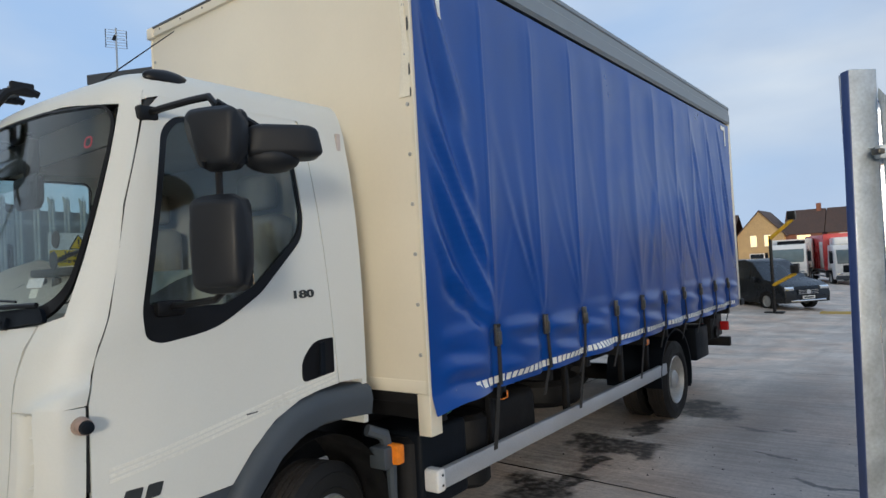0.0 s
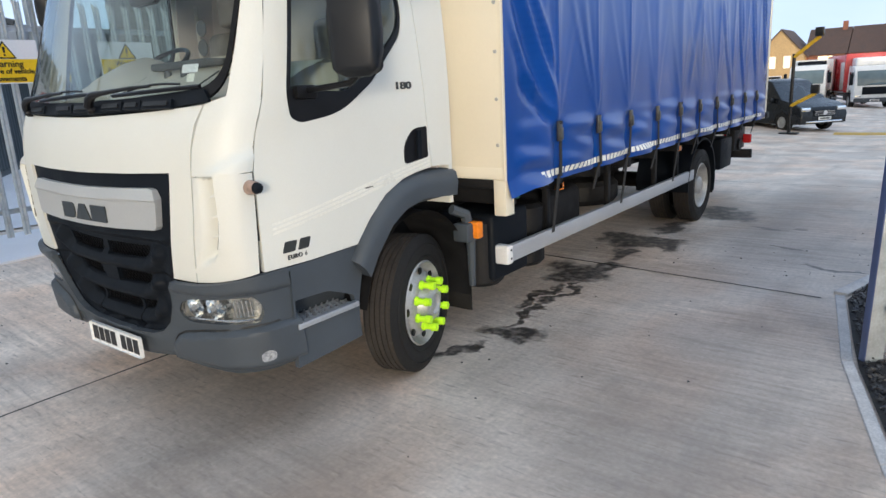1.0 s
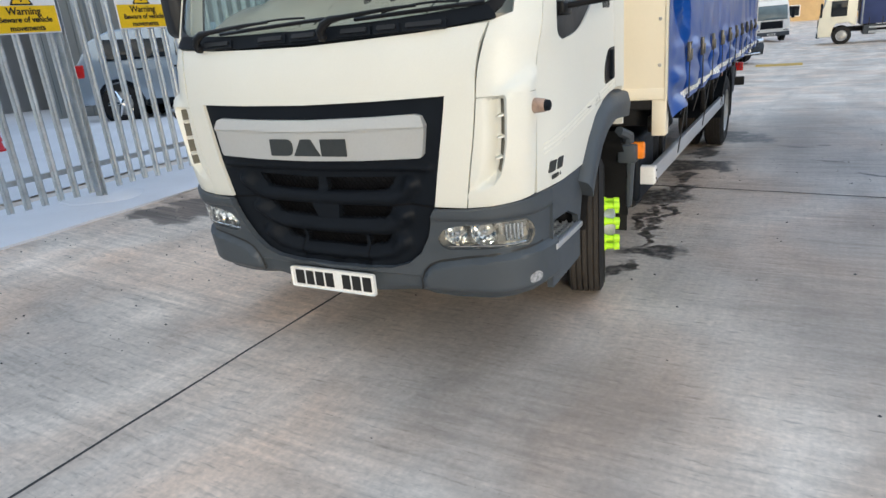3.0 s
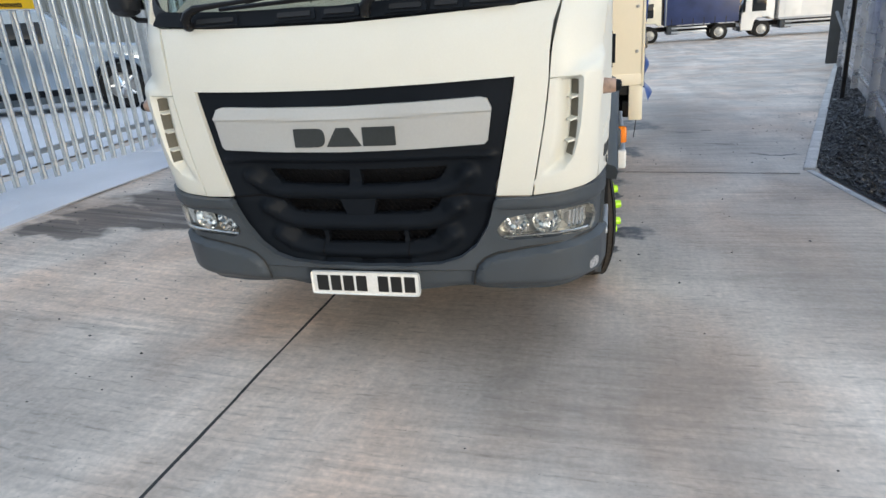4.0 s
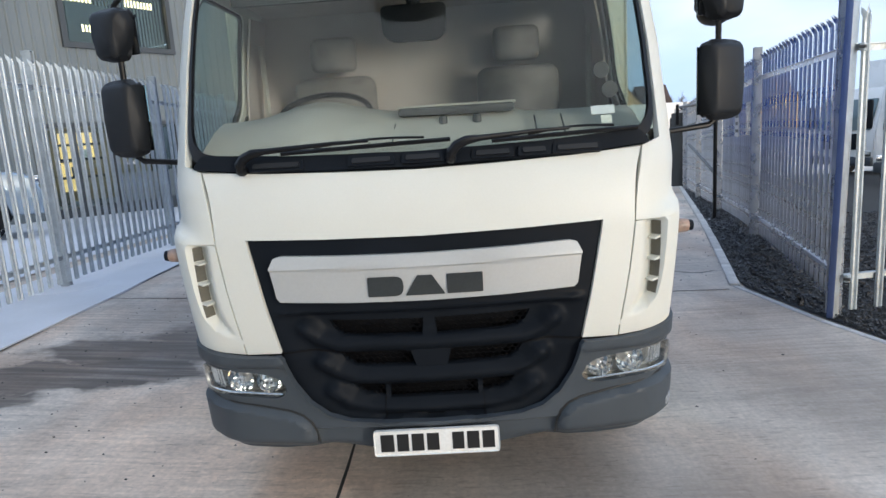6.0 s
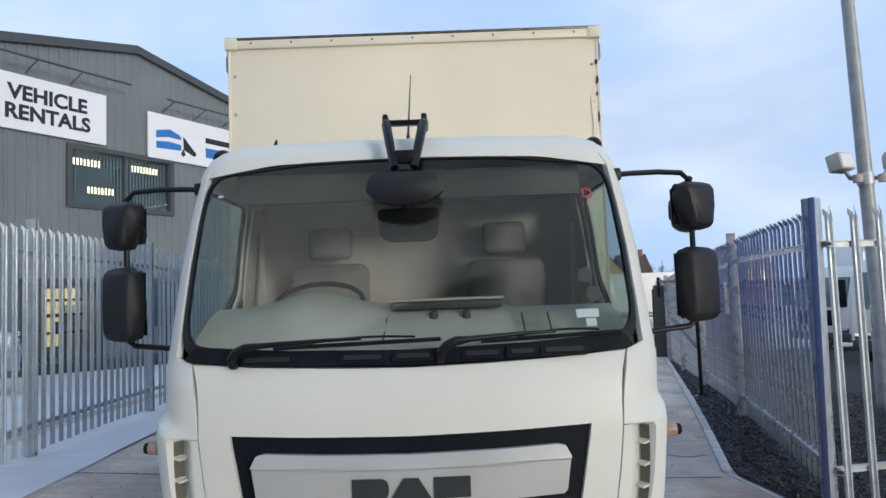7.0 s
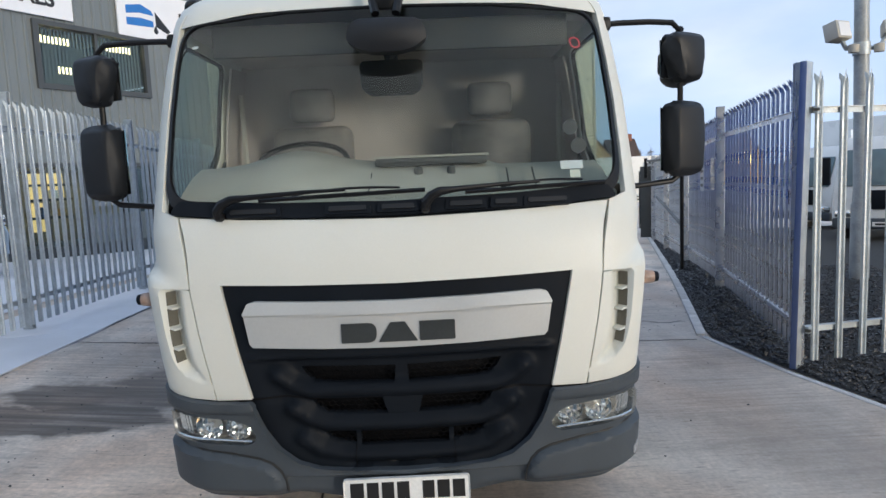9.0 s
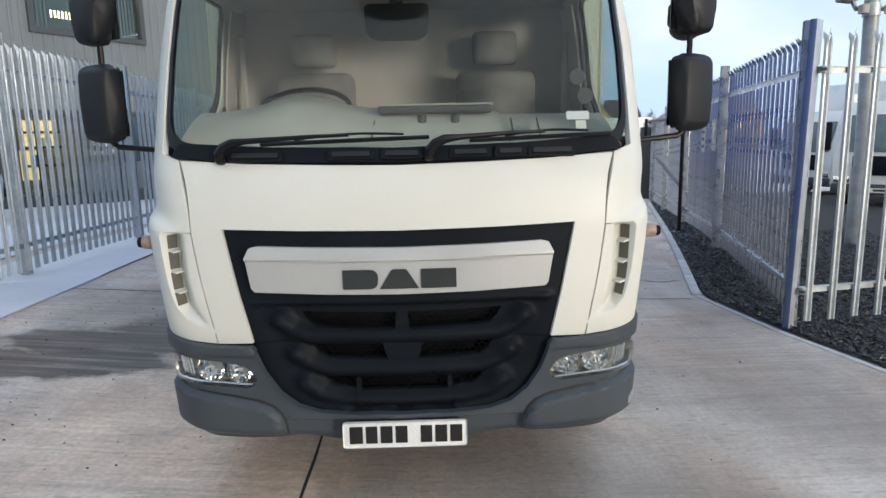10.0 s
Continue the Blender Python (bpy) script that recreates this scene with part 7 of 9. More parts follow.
def build_chassis(lorry):
    for s in (1, -1):
        part("chassis_rail", boxm(s * 0.36, s * 0.44, 0.5, 8.3, 0.62, 0.86, 0.006), M_STEEL, lorry)
    for y in np.arange(1.9, 8.3, 0.62):
        part("cross_bearer", boxm(-1.2, 1.2, y, y + 0.06, 0.865, 0.985, 0.004), M_STEEL, lorry)
    for y, r in ((1.175, 0.06), (5.98, 0.09)):
        part("axle", tube(bmesh.new(), [(-0.95, y, 0.42), (0.95, y, 0.42)], r, 14), M_STEEL, lorry)
    part("differential", lathe(bmesh.new(), [(-0.2, 0.05), (-0.15, 0.15), (0.0, 0.19), (0.15, 0.15), (0.2, 0.05)], "y", 20, (0, 5.98, 0.42)), M_STEEL, lorry)
    part("prop_shaft", tube(bmesh.new(), [(0, 1.6, 0.62), (0, 5.9, 0.45)], 0.05, 12), M_STEEL, lorry)
    part("gearbox", boxm(-0.3, 0.3, 0.4, 1.7, 0.45, 0.95, 0.06, 3), M_STEEL, lorry)
    # tanks and boxes along the near side
    part("battery_box", boxm(0.62, 1.08, 1.86, 2.30, 0.36, 0.80, 0.03, 3), M_DARK, lorry)
    for y in (1.83, 2.38):
        part("air_tank", lathe(bmesh.new(), [(-0.0, 0.0), (0.0, 0.12), (0.03, 0.15), (0.42, 0.15), (0.45, 0.12), (0.45, 0.0)], "z", 22, (0.92, y + 0.12, 0.32)), M_STEEL, lorry)
    ft = bmesh.new()
    box(ft, -1.08, -0.55, 2.0, 3.1, 0.36, 0.86, 0.09, 4)
    part("fuel_tank", ft, M_ALU, lorry)
    part("silencer", boxm(0.50, 0.98, 2.75, 3.35, 0.36, 0.80, 0.08, 4), M_STEEL, lorry)
    part("spare_wheel_well", lathe(bmesh.new(), [(0.0, 0.0), (0.0, 0.36), (0.05, 0.40), (0.18, 0.40), (0.22, 0.36), (0.22, 0.0)], "z", 28, (0.45, 4.3, 0.45)), M_RUBBER, lorry)
    for y in (2.55, 3.6, 4.7, 5.35):
        for s in (1, -1):
            part("guard_stay", boxm(s * 1.05, s * 1.09, y, y + 0.05, 0.50, 0.96, 0.004), M_STEEL, lorry)
    for s in (1, -1):
        sg = boxm(s * 1.125, s * 1.168, 1.95, 5.68, 0.488, 0.596, 0.008)
        r = part("side_guard", sg, M_ALU, lorry, "silver side guard rail")
        e = part("guard_end", boxm(s * 1.03, s * 1.172, 1.885, 1.955, 0.478, 0.602, 0.014, 3), M_TRUCKW, r, "pale end cap")
        for z in (0.515, 0.57):
            part("bolt", lathe(bmesh.new(), [(0, 0.0), (0, 0.008), (0.005, 0.007), (0.006, 0)], "x", 8, (s * 1.171, 1.925, z)), M_BADGE, e)
        # hose and coupling under the hanging hem
        part("hose", tube(bmesh.new(), [(s * 1.16, 1.80, 0.93), (s * 1.19, 1.90, 0.90), (s * 1.17, 2.02, 0.90), (s * 1.10, 2.15, 0.93)], 0.013, 8), material("teal_hose", (0.02, 0.16, 0.15), rough=0.5) if s > 0 else bpy.data.materials["teal_hose"], lorry)
        part("hinge_bracket", boxm(s * 1.14, s * 1.23, 1.79, 1.87, 0.84, 0.94, 0.006), M_BUCKLE, lorry)
        part("marker_light", boxm(s * 1.165, s * 1.20, 2.52, 2.60, 0.86, 0.91, 0.006), M_AMBER, lorry)
        part("marker_light", boxm(s * 1.165, s * 1.20, 5.05, 5.13, 0.86, 0.91, 0.006), M_AMBER, lorry)
        # rear mudguard
        bm = bmesh.new()
        prev = None
        for a in np.linspace(-0.35, math.pi + 0.1, 24):
            y, z = 5.98 + 0.50 * math.cos(a), 0.42 + 0.49 * math.sin(a)
            ring = [bm.verts.new((s * xx, y, z)) for xx in (0.60, 1.17)]
            ring2 = [bm.verts.new((s * xx, 5.98 + 0.48 * math.cos(a), 0.42 + 0.47 * math.sin(a))) for xx in (1.17, 0.60)]
            full = ring + ring2
            if prev:
                for q in range(4):
                    bm.faces.new((prev[q], prev[(q + 1) % 4], full[(q + 1) % 4], full[q]))
            prev = full
        bmesh.ops.recalc_face_normals(bm, faces=bm.faces)
        part("rear_mudguard", bm, M_DARK, lorry)
        part("rear_flap", boxm(s * 0.62, s * 1.15, 6.47, 6.485, 0.22, 0.62, 0.004), M_RUBBER, lorry)
    # behind the rear axle: lift pack, tail lamps, bumper bar
    part("tail_lift_box", boxm(0.55, 1.10, 6.95, 7.45, 0.42, 0.80, 0.02, 2), M_DARK, lorry)
    part("tail_lift_box", boxm(-1.10, -0.55, 6.95, 7.45, 0.42, 0.80, 0.02, 2), M_DARK, lorry)
    part("lift_tube", tube(bmesh.new(), [(-1.05, 8.10, 0.62), (1.05, 8.10, 0.62)], 0.08, 18), M_STEEL, lorry)
    part("underrun_bar", boxm(-1.15, 1.15, 8.28, 8.36, 0.42, 0.54, 0.012), M_STEEL, lorry)
    for s in (1, -1):
        part("lift_arm", boxm(s * 0.92, s * 1.02, 7.9, 8.45, 0.55, 0.85, 0.02), M_STEEL, lorry)
        part("tail_lamp", boxm(s * 0.75, s * 1.12, 8.36, 8.42, 0.62, 0.74, 0.012), M_RED, lorry)
    part("rear_step", boxm(-1.27, 1.29, BODY_Y1, BODY_Y1 + 0.18, 0.95, 1.03, 0.01), M_STEEL, lorry)


lorry = thing("lorry", "cream-cabbed curtainside lorry with a blue curtain, standing on the drive", "lorry")
build_cab(lorry)
build_grille(lorry)
build_bumper(lorry)
build_cab_sides(lorry)
build_interior(lorry)
for s in (1, -1):
    build_wheel("wheel", s * 1.012, 1.240, s, False, lorry)
    build_wheel("wheel", s * 1.165, 5.98, s, True, lorry)
build_chassis(lorry)
build_body(lorry)


# ---- the office behind the fence ----
def office():
    ridge = Vector((-9.98, 18.8))
    d = Vector((0.514, 0.857))
    out = Vector((0.857, -0.514))
    half, zr, ze, base = 12.2, 10.35, 7.75, -0.6
    b = thing("office_building", "grey ribbed-metal office building with a low gable and lit windows", "building")

    def at(s, z, o=0.0):
        p = ridge + d * s + out * o
        return Vector((p.x, p.y, z))

    def top(s):
        return zr - (zr - ze) * abs(s) / half

    door0, door1, doorz = -3.6, 2.2, 2.62
    win0, win1, winz0, winz1 = -2.15, 1.25, 4.95, 6.62
    bm = bmesh.new()
    pitch = 0.30
    prof = [(0.0, 0.0), (0.16, 0.0), (0.19, 0.035), (0.25, 0.035), (0.28, 0.0)]

    def ribbed(s0, s1, zlo, zhi):
        s, prev = s0, None
        pts = []
        k = math.floor(s0 / pitch) * pitch
        while k < s1:
            pts += [(k + a, o) for a, o in prof if s0 <= k + a <= s1]
            k += pitch
        pts = [(s0, 0.0)] + pts + [(s1, 0.0)]
        for s, o in pts:
            ring = (bm.verts.new(at(s, zlo(s) if callable(zlo) else zlo, o)), bm.verts.new(at(s, zhi(s) if callable(zhi) else zhi, o)))
            if prev:
                bm.faces.new((prev[0], ring[0], ring[1], prev[1]))
            prev = ring
    ribbed(-half, door0, base, top)
    ribbed(door0, win0, doorz, top)
    ribbed(win0, win1, doorz, winz0)
    ribbed(win0, win1, winz1, top)
    ribbed(win1, door1, doorz, top)
    ribbed(door1, half, base, top)
    part("wall", bm, M_CLAD, b, smooth=0)
    bm = bmesh.new()
    for s in (-half, half):
        p0, p1 = at(s, base), at(s, base, -24)
        bm.faces.new([bm.verts.new(v) for v in (p0, p1, Vector((p1.x, p1.y, ze)), Vector((p0.x, p0.y, ze)))])
    part("wall", bm, M_CLAD, b, smooth=0)
    bm = bmesh.new()
    for s in (-1, 1):
        bm.faces.new([bm.verts.new(v) for v in (at(0, zr + 0.12, 0.15), at(s * (half + 0.2), ze + 0.10, 0.15), at(s * (half + 0.2), ze + 0.10, -24), at(0, zr + 0.12, -24))])
    part("roof", bm, M_ROOFD, b, smooth=0)
    bm = bmesh.new()
    for s in (-1, 1):
        a, c = at(0, zr, 0.06), at(s * (half + 0.2), ze - 0.02, 0.06)
        vs = [a + Vector((0, 0, -0.16)), c + Vector((0, 0, -0.16)), c + Vector((0, 0, 0.10)), a + Vector((0, 0, 0.10))]
        o = Vector((out.x, out.y, 0)) * 0.12
        fr, bk = [bm.verts.new(v + o) for v in vs], [bm.verts.new(v) for v in vs]
        bm.faces.new(fr)
        for i in range(4):
            bm.faces.new((fr[i], fr[(i + 1) % 4], bk[(i + 1) % 4], bk[i]))
    bmesh.ops.recalc_face_normals(bm, faces=bm.faces)
    part("verge_trim", bm, M_ROOFD, b, smooth=0)

    def slab(s0, s1, z0, z1, o0, o1, mat, name, parent, label=""):
        bm = bmesh.new()
        m = facing(at(s0, z0, o0), (d.x, d.y, 0))
        box(bm, 0, s1 - s0, 0, z1 - z0, 0, o1 - o0, 0.0, m=m)
        return part(name, bm, mat, parent, label, smooth=0)
    # upper window: frame, two panes, room with ceiling lights
    w = slab(win0 - 0.16, win1 + 0.16, winz0 - 0.16, winz0, -0.1, 0.10, M_ROOFD, "window", b, "dark-framed upper window with lights on inside")
    slab(win0 - 0.16, win1 + 0.16, winz1, winz1 + 0.14, -0.1, 0.12, M_ROOFD, "window_frame", w)
    slab(win0 - 0.16, win0, winz0, winz1, -0.1, 0.10, M_ROOFD, "window_frame", w)
    slab(win1, win1 + 0.16, winz0, winz1, -0.1, 0.10, M_ROOFD, "window_frame", w)
    slab(-0.42, -0.34, winz0, winz1, -0.06, 0.04, M_ROOFD, "window_frame", w)
    for s0, s1 in ((win0, -0.42), (-0.34, win1)):
        g = slab(s0, s1, winz0, winz1, -0.03, -0.024, M_SIDEGLASS, "pane", w)
        g.visible_shadow = False
    slab(win0 - 1, win1 + 1, 4.0, 7.3, -5.0, -4.9, M_CLAD, "room_back", w)
    slab(win0 - 1, win1 + 1, 7.20, 7.25, -5.0, -0.1, M_ROOM, "room_ceiling", w)
    bl = bmesh.new()
    k = win0 + 0.05
    while k < win1:       # vertical blind slats
        m = facing(at(k, winz0, -0.30), (d.x, d.y, 0))
        box(bl, 0, 0.062, 0, winz1 - winz0, 0, 0.004, m=m)
        k += 0.115
    part("blind", bl, M_CLAD, w, smooth=0)
    for s0, z0 in ((-1.75, 6.30), (0.35, 6.33), (-1.25, 5.42)):
        slab(s0, s0 + 0.95, z0, z0 + 0.20, -0.75, -0.70, M_LAMPON, "ceiling_light", w)
    # glazed entrance below
    e = slab(door0, door1, base, 0.10, -0.2, 0.0, M_ROOFD, "entrance", b, "glazed office entrance with warm light inside")
    for s in (door0, -2.45, -1.25, 0.05, 1.1, door1 - 0.1):
        slab(s, s + 0.10, 0.10, doorz, -0.12, 0.02, M_ROOFD, "frame_post", e)
    slab(door0, door1, doorz - 0.12, doorz, -0.12, 0.02, M_ROOFD, "frame_head", e)
    g = slab(door0 + 0.1, door1 - 0.1, 0.10, doorz - 0.12, -0.06, -0.054, M_SIDEGLASS, "pane", e)
    g.visible_shadow = False
    slab(-1.2, door1 - 0.1, 0.10, 1.0, -0.05, -0.02, M_CLAD, "lower_panel", e)
    slab(door0, door1, 0.08, doorz, -3.2, -3.1, M_ROOM, "lobby_wall", e)
    slab(-2.35, -1.30, 1.55, 2.35, -1.05, -1.0, M_WARM, "lit_panel", e)
    slab(-2.35, -1.75, 0.55, 1.45, -1.25, -1.2, M_WARM, "lit_panel", e)
    slab(0.15, 0.75, 1.75, 2.30, -1.25, -1.2, M_WARM, "lit_panel", e)
    for z in (0.95, 1.50, 1.95):
        slab(-2.45, -1.22, z, z + 0.07, -0.98, -0.70, M_ROOFD, "shelf", e)
    slab(-2.15, -1.98, 1.02, 1.32, -0.9, -0.75, M_SIGNB, "shelf_box", e)
    slab(-1.85, -1.62, 1.57, 1.83, -0.9, -0.75, M_SIGNW, "shelf_box", e)
    slab(-1.60, -1.40, 1.02, 1.25, -0.9, -0.75, M_BUFF, "shelf_box", e)
    slab(-2.9, -1.9, 0.1, 1.0, -2.2, -1.7, M_CLAD, "reception_desk", e)
    slab(door0, door1, doorz - 0.12, doorz - 0.05, -3.2, -0.15, M_ROOM, "lobby_ceiling", e)
    for t, z, sz in (("Reception", 1.62, 0.24), ("Sales Office", 1.34, 0.24)):
        words(t, sz, M_SIGNW, "lettering", e, facing(at(-0.35, z, -0.02), (d.x, d.y, 0)), 0.003, "white lettering on the glass")
    slab(1.55, 1.75, 1.25, 1.6, -0.04, -0.03, M_SIGNW, "door_notice", e)
    # signboards under their lamp rails
    for s0, s1, z0, z1, lab in ((-8.0, -1.10, 6.86, 8.48, "white signboard reading vehicle rentals"), (0.38, 5.2, 6.74, 8.32, "white signboard with a blue lorry emblem")):
        sg = thing("signboard", lab, "sign")
        bm = bmesh.new()
        box(bm, 0, s1 - s0, 0, z1 - z0, 0, 0.08, 0.01, m=facing(at(s0, z0, 0.05), (d.x, d.y, 0)))
        part("board", bm, M_SIGNW, sg, smooth=0)
        bm = bmesh.new()
        tube(bm, [at(s0 + 0.3, z1 + 0.35, 0.75), at(s1 + 0.45, z1 + 0.35, 0.75)], 0.035, 8)
        s = s0 + 0.6
        while s < s1:
            tube(bm, [at(s, z1 + 0.10, 0.05), at(s, z1 + 0.35, 0.75)], 0.02, 6)
            s += 1.3
        part("lamp_rail", bm, M_ROOFD, sg)
        if s0 < -2:
            for t, z in (("VEHICLE", 7.93), ("RENTALS", 7.36)):
                words(t, 0.60, M_INK, "lettering", sg, facing(at(-2.86, z, 0.135), (d.x, d.y, 0)), 0.004, "black capital lettering", bold=0.020)
        else:
            def pl(pts, mat, name="emblem"):
                bm = shell(pts, lambda a, bb, o: at(s0 + a, z0 + bb, 0.136 + o), 0.004, step=0)
                part(name, bm, mat, sg, smooth=0)
            pl([(0.30, 0.98), (0.85, 1.10), (1.25, 0.95), (1.32, 0.80), (0.80, 0.82), (0.30, 0.72)], M_SIGNB)
            pl([(0.30, 0.60), (0.80, 0.66), (1.30, 0.62), (1.30, 0.42), (0.30, 0.36)], M_SIGNB)
            pl([(1.38, 0.95), (1.95, 0.38), (1.85, 0.28), (1.40, 0.46)], M_INK)
            pl([(1.28, 0.30), (1.38, 0.50), (1.48, 0.30), (1.38, 0.20)], M_INK)
            pl([(2.35, 0.88), (4.2, 0.88), (4.2, 1.08), (2.35, 1.08)], M_INK, "word_bar")
            pl([(2.35, 0.34), (4.5, 0.34), (4.5, 0.70), (2.35, 0.70)], M_SIGNB, "word_bar")


office()


def container():
    c = thing("storage_container", "dark grey corrugated steel container beside the fence", "container")
    o, d = Vector((-5.35, -0.35)), Vector((-0.87, 0.493))
    n = Vector((-0.493, -0.87))
    L, W, H, z0 = 13.4, 2.44, 2.62, 0.24

    def at(s, w, z):
        p = o + d * s + n * w
        return Vector((p.x, p.y, z))
    for w in (0.0, W):
        bm = bmesh.new()
        prev, s = None, 0.0
        while s < L:
            for a, q in ((0.0, 0.0), (0.07, 0.036), (0.14, 0.036), (0.21, 0.0)):
                ring = (bm.verts.new(at(s + a, w - (q if w else -q), z0 + 0.12)), bm.verts.new(at(s + a, w - (q if w else -q), z0 + H - 0.08)))
                if prev:
                    bm.faces.new((prev[0], ring[0], ring[1], prev[1]))
                prev = ring
            s += 0.28
        bmesh.ops.recalc_face_normals(bm, faces=bm.faces)
        part("side_wall", bm, M_CONT, c, smooth=0)
    m = Matrix((Vector((d.x, d.y, 0)), Vector((n.x, n.y, 0)), Vector((0, 0, 1)))).transposed().to_4x4()
    m.translation = (o.x, o.y, z0)
    for y in (0, W - 0.1):
        for z in (0.0, H - 0.10):
            part("rail", box(bmesh.new(), 0, L, y - 0.02, y + 0.12, z, z + 0.13, 0.01, m=m), M_CONT, c)
        for x in (0, L - 0.12):
            part("corner_post", box(bmesh.new(), x, x + 0.14, y - 0.02, y + 0.12, 0, H + 0.03, 0.01, m=m), M_CONT, c)
    part("container_roof", box(bmesh.new(), 0.05, L - 0.05, 0.03, W - 0.03, H - 0.06, H - 0.03, m=m), M_CONT, c)
    part("container_doors", box(bmesh.new(), 0.02, 0.06, 0.05, W - 0.05, 0.1, H - 0.1, m=m), M_CONT, c)
    for y in (0.5, 1.0, 1.45, 1.95):
        part("lock_rod", box(bmesh.new(), -0.03, 0.01, y, y + 0.03, 0.08, H - 0.05, m=m), M_GALV, c)


container()


def pale_shed():
    b = thing("pale_warehouse", "pale grey metal warehouse beyond the yard", "building")
    bm = bmesh.new()
    a, c = Vector((-23.5, 8.6)), Vector((-38, -14))
    L = (c - a).length
    d = (c - a).normalized()
    n = Vector((d.y, -d.x))
    prev = None
    s = 0.0
    while s <= L:
        for q, o in ((0, 0), (0.3, 0), (0.35, 0.05), (0.5, 0.05), (0.55, 0)):
            p = a + d * (s + q) + n * o
            z = 4.6 + 0.28 * min(s + q, 14)
            ring = (bm.verts.new((p.x, p.y, -0.2)), bm.verts.new((p.x, p.y, z)))
            if prev:
                bm.faces.new((prev[0], ring[0], ring[1], prev[1]))
            prev = ring
        s += 0.6
    bmesh.ops.recalc_face_normals(bm, faces=bm.faces)
    part("wall", bm, M_PALEBLD, b, smooth=0)
    bm = bmesh.new()
    pts = [a, a + d * 14, c]
    for p, q in zip(pts, pts[1:]):
        zp = 4.6 + 0.28 * min((p - a).length, 14)
        zq = 4.6 + 0.28 * min((q - a).length, 14)
        tube(bm, [(p.x, p.y, zp), (q.x, q.y, zq)], 0.16, 6)
    part("verge_trim", bm, M_ROOFD, b)
    back = bmesh.new()
    q = a + Vector((-6, 20))
    back.faces.new([back.verts.new(v) for v in ((a.x, a.y, -0.2), (q.x, q.y, -0.2), (q.x, q.y, 4.6), (a.x, a.y, 4.6))])
    part("wall", back, M_PALEBLD, b, smooth=0)


pale_shed()


def fence_sign(y0, y1, z0, z1, kind):
    lab = {"warn": "white and yellow warning sign on the fence", "speed": "square speed limit sign with a red ring on the fence"}[kind]
    sg = thing("fence_sign", lab, "sign", "signs on the fence")
    x = FENCE_X + 0.105
    part("plate", boxm(x - 0.006, x, y0, y1, z0, z1, 0.002, 1), M_SIGNW, sg, smooth=0)

    def at(yy, zz):
        return facing((x + 0.003, yy, zz), (0, 1, 0))

    def poly(pts, mat, lift, name, label="", holes=()):
        part(name, shell(pts, lambda a, b, o: Vector((x + lift + o, a, b)), 0.001, holes=holes, step=0), mat, sg, label, smooth=0)
    ym = (y0 + y1) / 2
    if kind == "warn":
        zm = z0 + (z1 - z0) * 0.56
        poly([(y0 + 0.012, z0 + 0.012), (y1 - 0.012, z0 + 0.012), (y1 - 0.012, zm), (y0 + 0.012, zm)], M_SIGNY, 0.003, "yellow_panel")
        poly(rounded([(ym - 0.105, zm + 0.004), (ym + 0.105, zm + 0.004), (ym, zm + 0.175)], 0.012, 3), M_INK, 0.003, "triangle")
        poly(rounded([(ym - 0.082, zm + 0.017), (ym + 0.082, zm + 0.017), (ym, zm + 0.150)], 0.008, 3), M_SIGNY, 0.005, "triangle")
        poly([(ym - 0.008, zm + 0.060), (ym + 0.008, zm + 0.060), (ym + 0.012, zm + 0.115), (ym - 0.012, zm + 0.115)], M_INK, 0.007, "mark")
        poly([(ym - 0.009, zm + 0.03), (ym + 0.009, zm + 0.03), (ym + 0.009, zm + 0.047), (ym - 0.009, zm + 0.047)], M_INK, 0.007, "mark")
        for t, f, sz in (("Warning", 0.80, 0.085), ("Beware of vehicle", 0.50, 0.066), ("movements", 0.20, 0.066)):
            words(t, sz, M_INK, "lettering", sg, facing((x + 0.006, ym, z0 + (zm - z0) * f), (0, 1, 0)), 0.001, "black lettering", bold=0.0015)
    else:
        c, r = (ym, (z0 + z1) / 2), (z1 - z0) * 0.46
        ring = [(c[0] + r * math.cos(a), c[1] + r * math.sin(a)) for a in np.arange(0, 6.28, 0.13)]
        hole = [(c[0] + r * 0.82 * math.cos(a), c[1] + r * 0.82 * math.sin(a)) for a in np.arange(0, 6.28, 0.13)]
        poly(ring, M_SIGNR, 0.003, "ring", "red ring", holes=[hole])
        words("5", 0.40, M_INK, "lettering", sg, facing((x + 0.005, c[0] - 0.01, c[1]), (0, 1, 0)), 0.001, "black numeral", bold=0.006)


fence_sign(-0.53, 0.13, 1.725, 2.315, "speed")
fence_sign(0.855, 1.465, 1.852, 2.268, "warn")
fence_sign(2.07, 2.68, 1.852, 2.268, "warn")


# ---- vehicles ----
def simple_wheel(parent, x, y, z, r, w, axis="x", rim=0.62):
    bm = lathe(bmesh.new(), [(-w / 2, r * 0.6), (-w / 2, r * 0.9), (-w * 0.42, r), (w * 0.42, r), (w / 2, r * 0.9), (w / 2, r * 0.6)], axis, 28, (x, y, z))
    t = part("wheel", bm, M_RUBBER, parent)
    bm = lathe(bmesh.new(), [(-w * 0.46, 0.0), (-w * 0.42, r * rim * 0.5), (-w * 0.30, r * rim * 0.8), (-w * 0.48, r * rim), (w * 0.48, r * rim), (w * 0.30, r * rim * 0.8), (w * 0.42, r * rim * 0.5), (w * 0.46, 0)], axis, 24, (x, y, z))
    part("rim", bm, M_RIM, t)
    return t


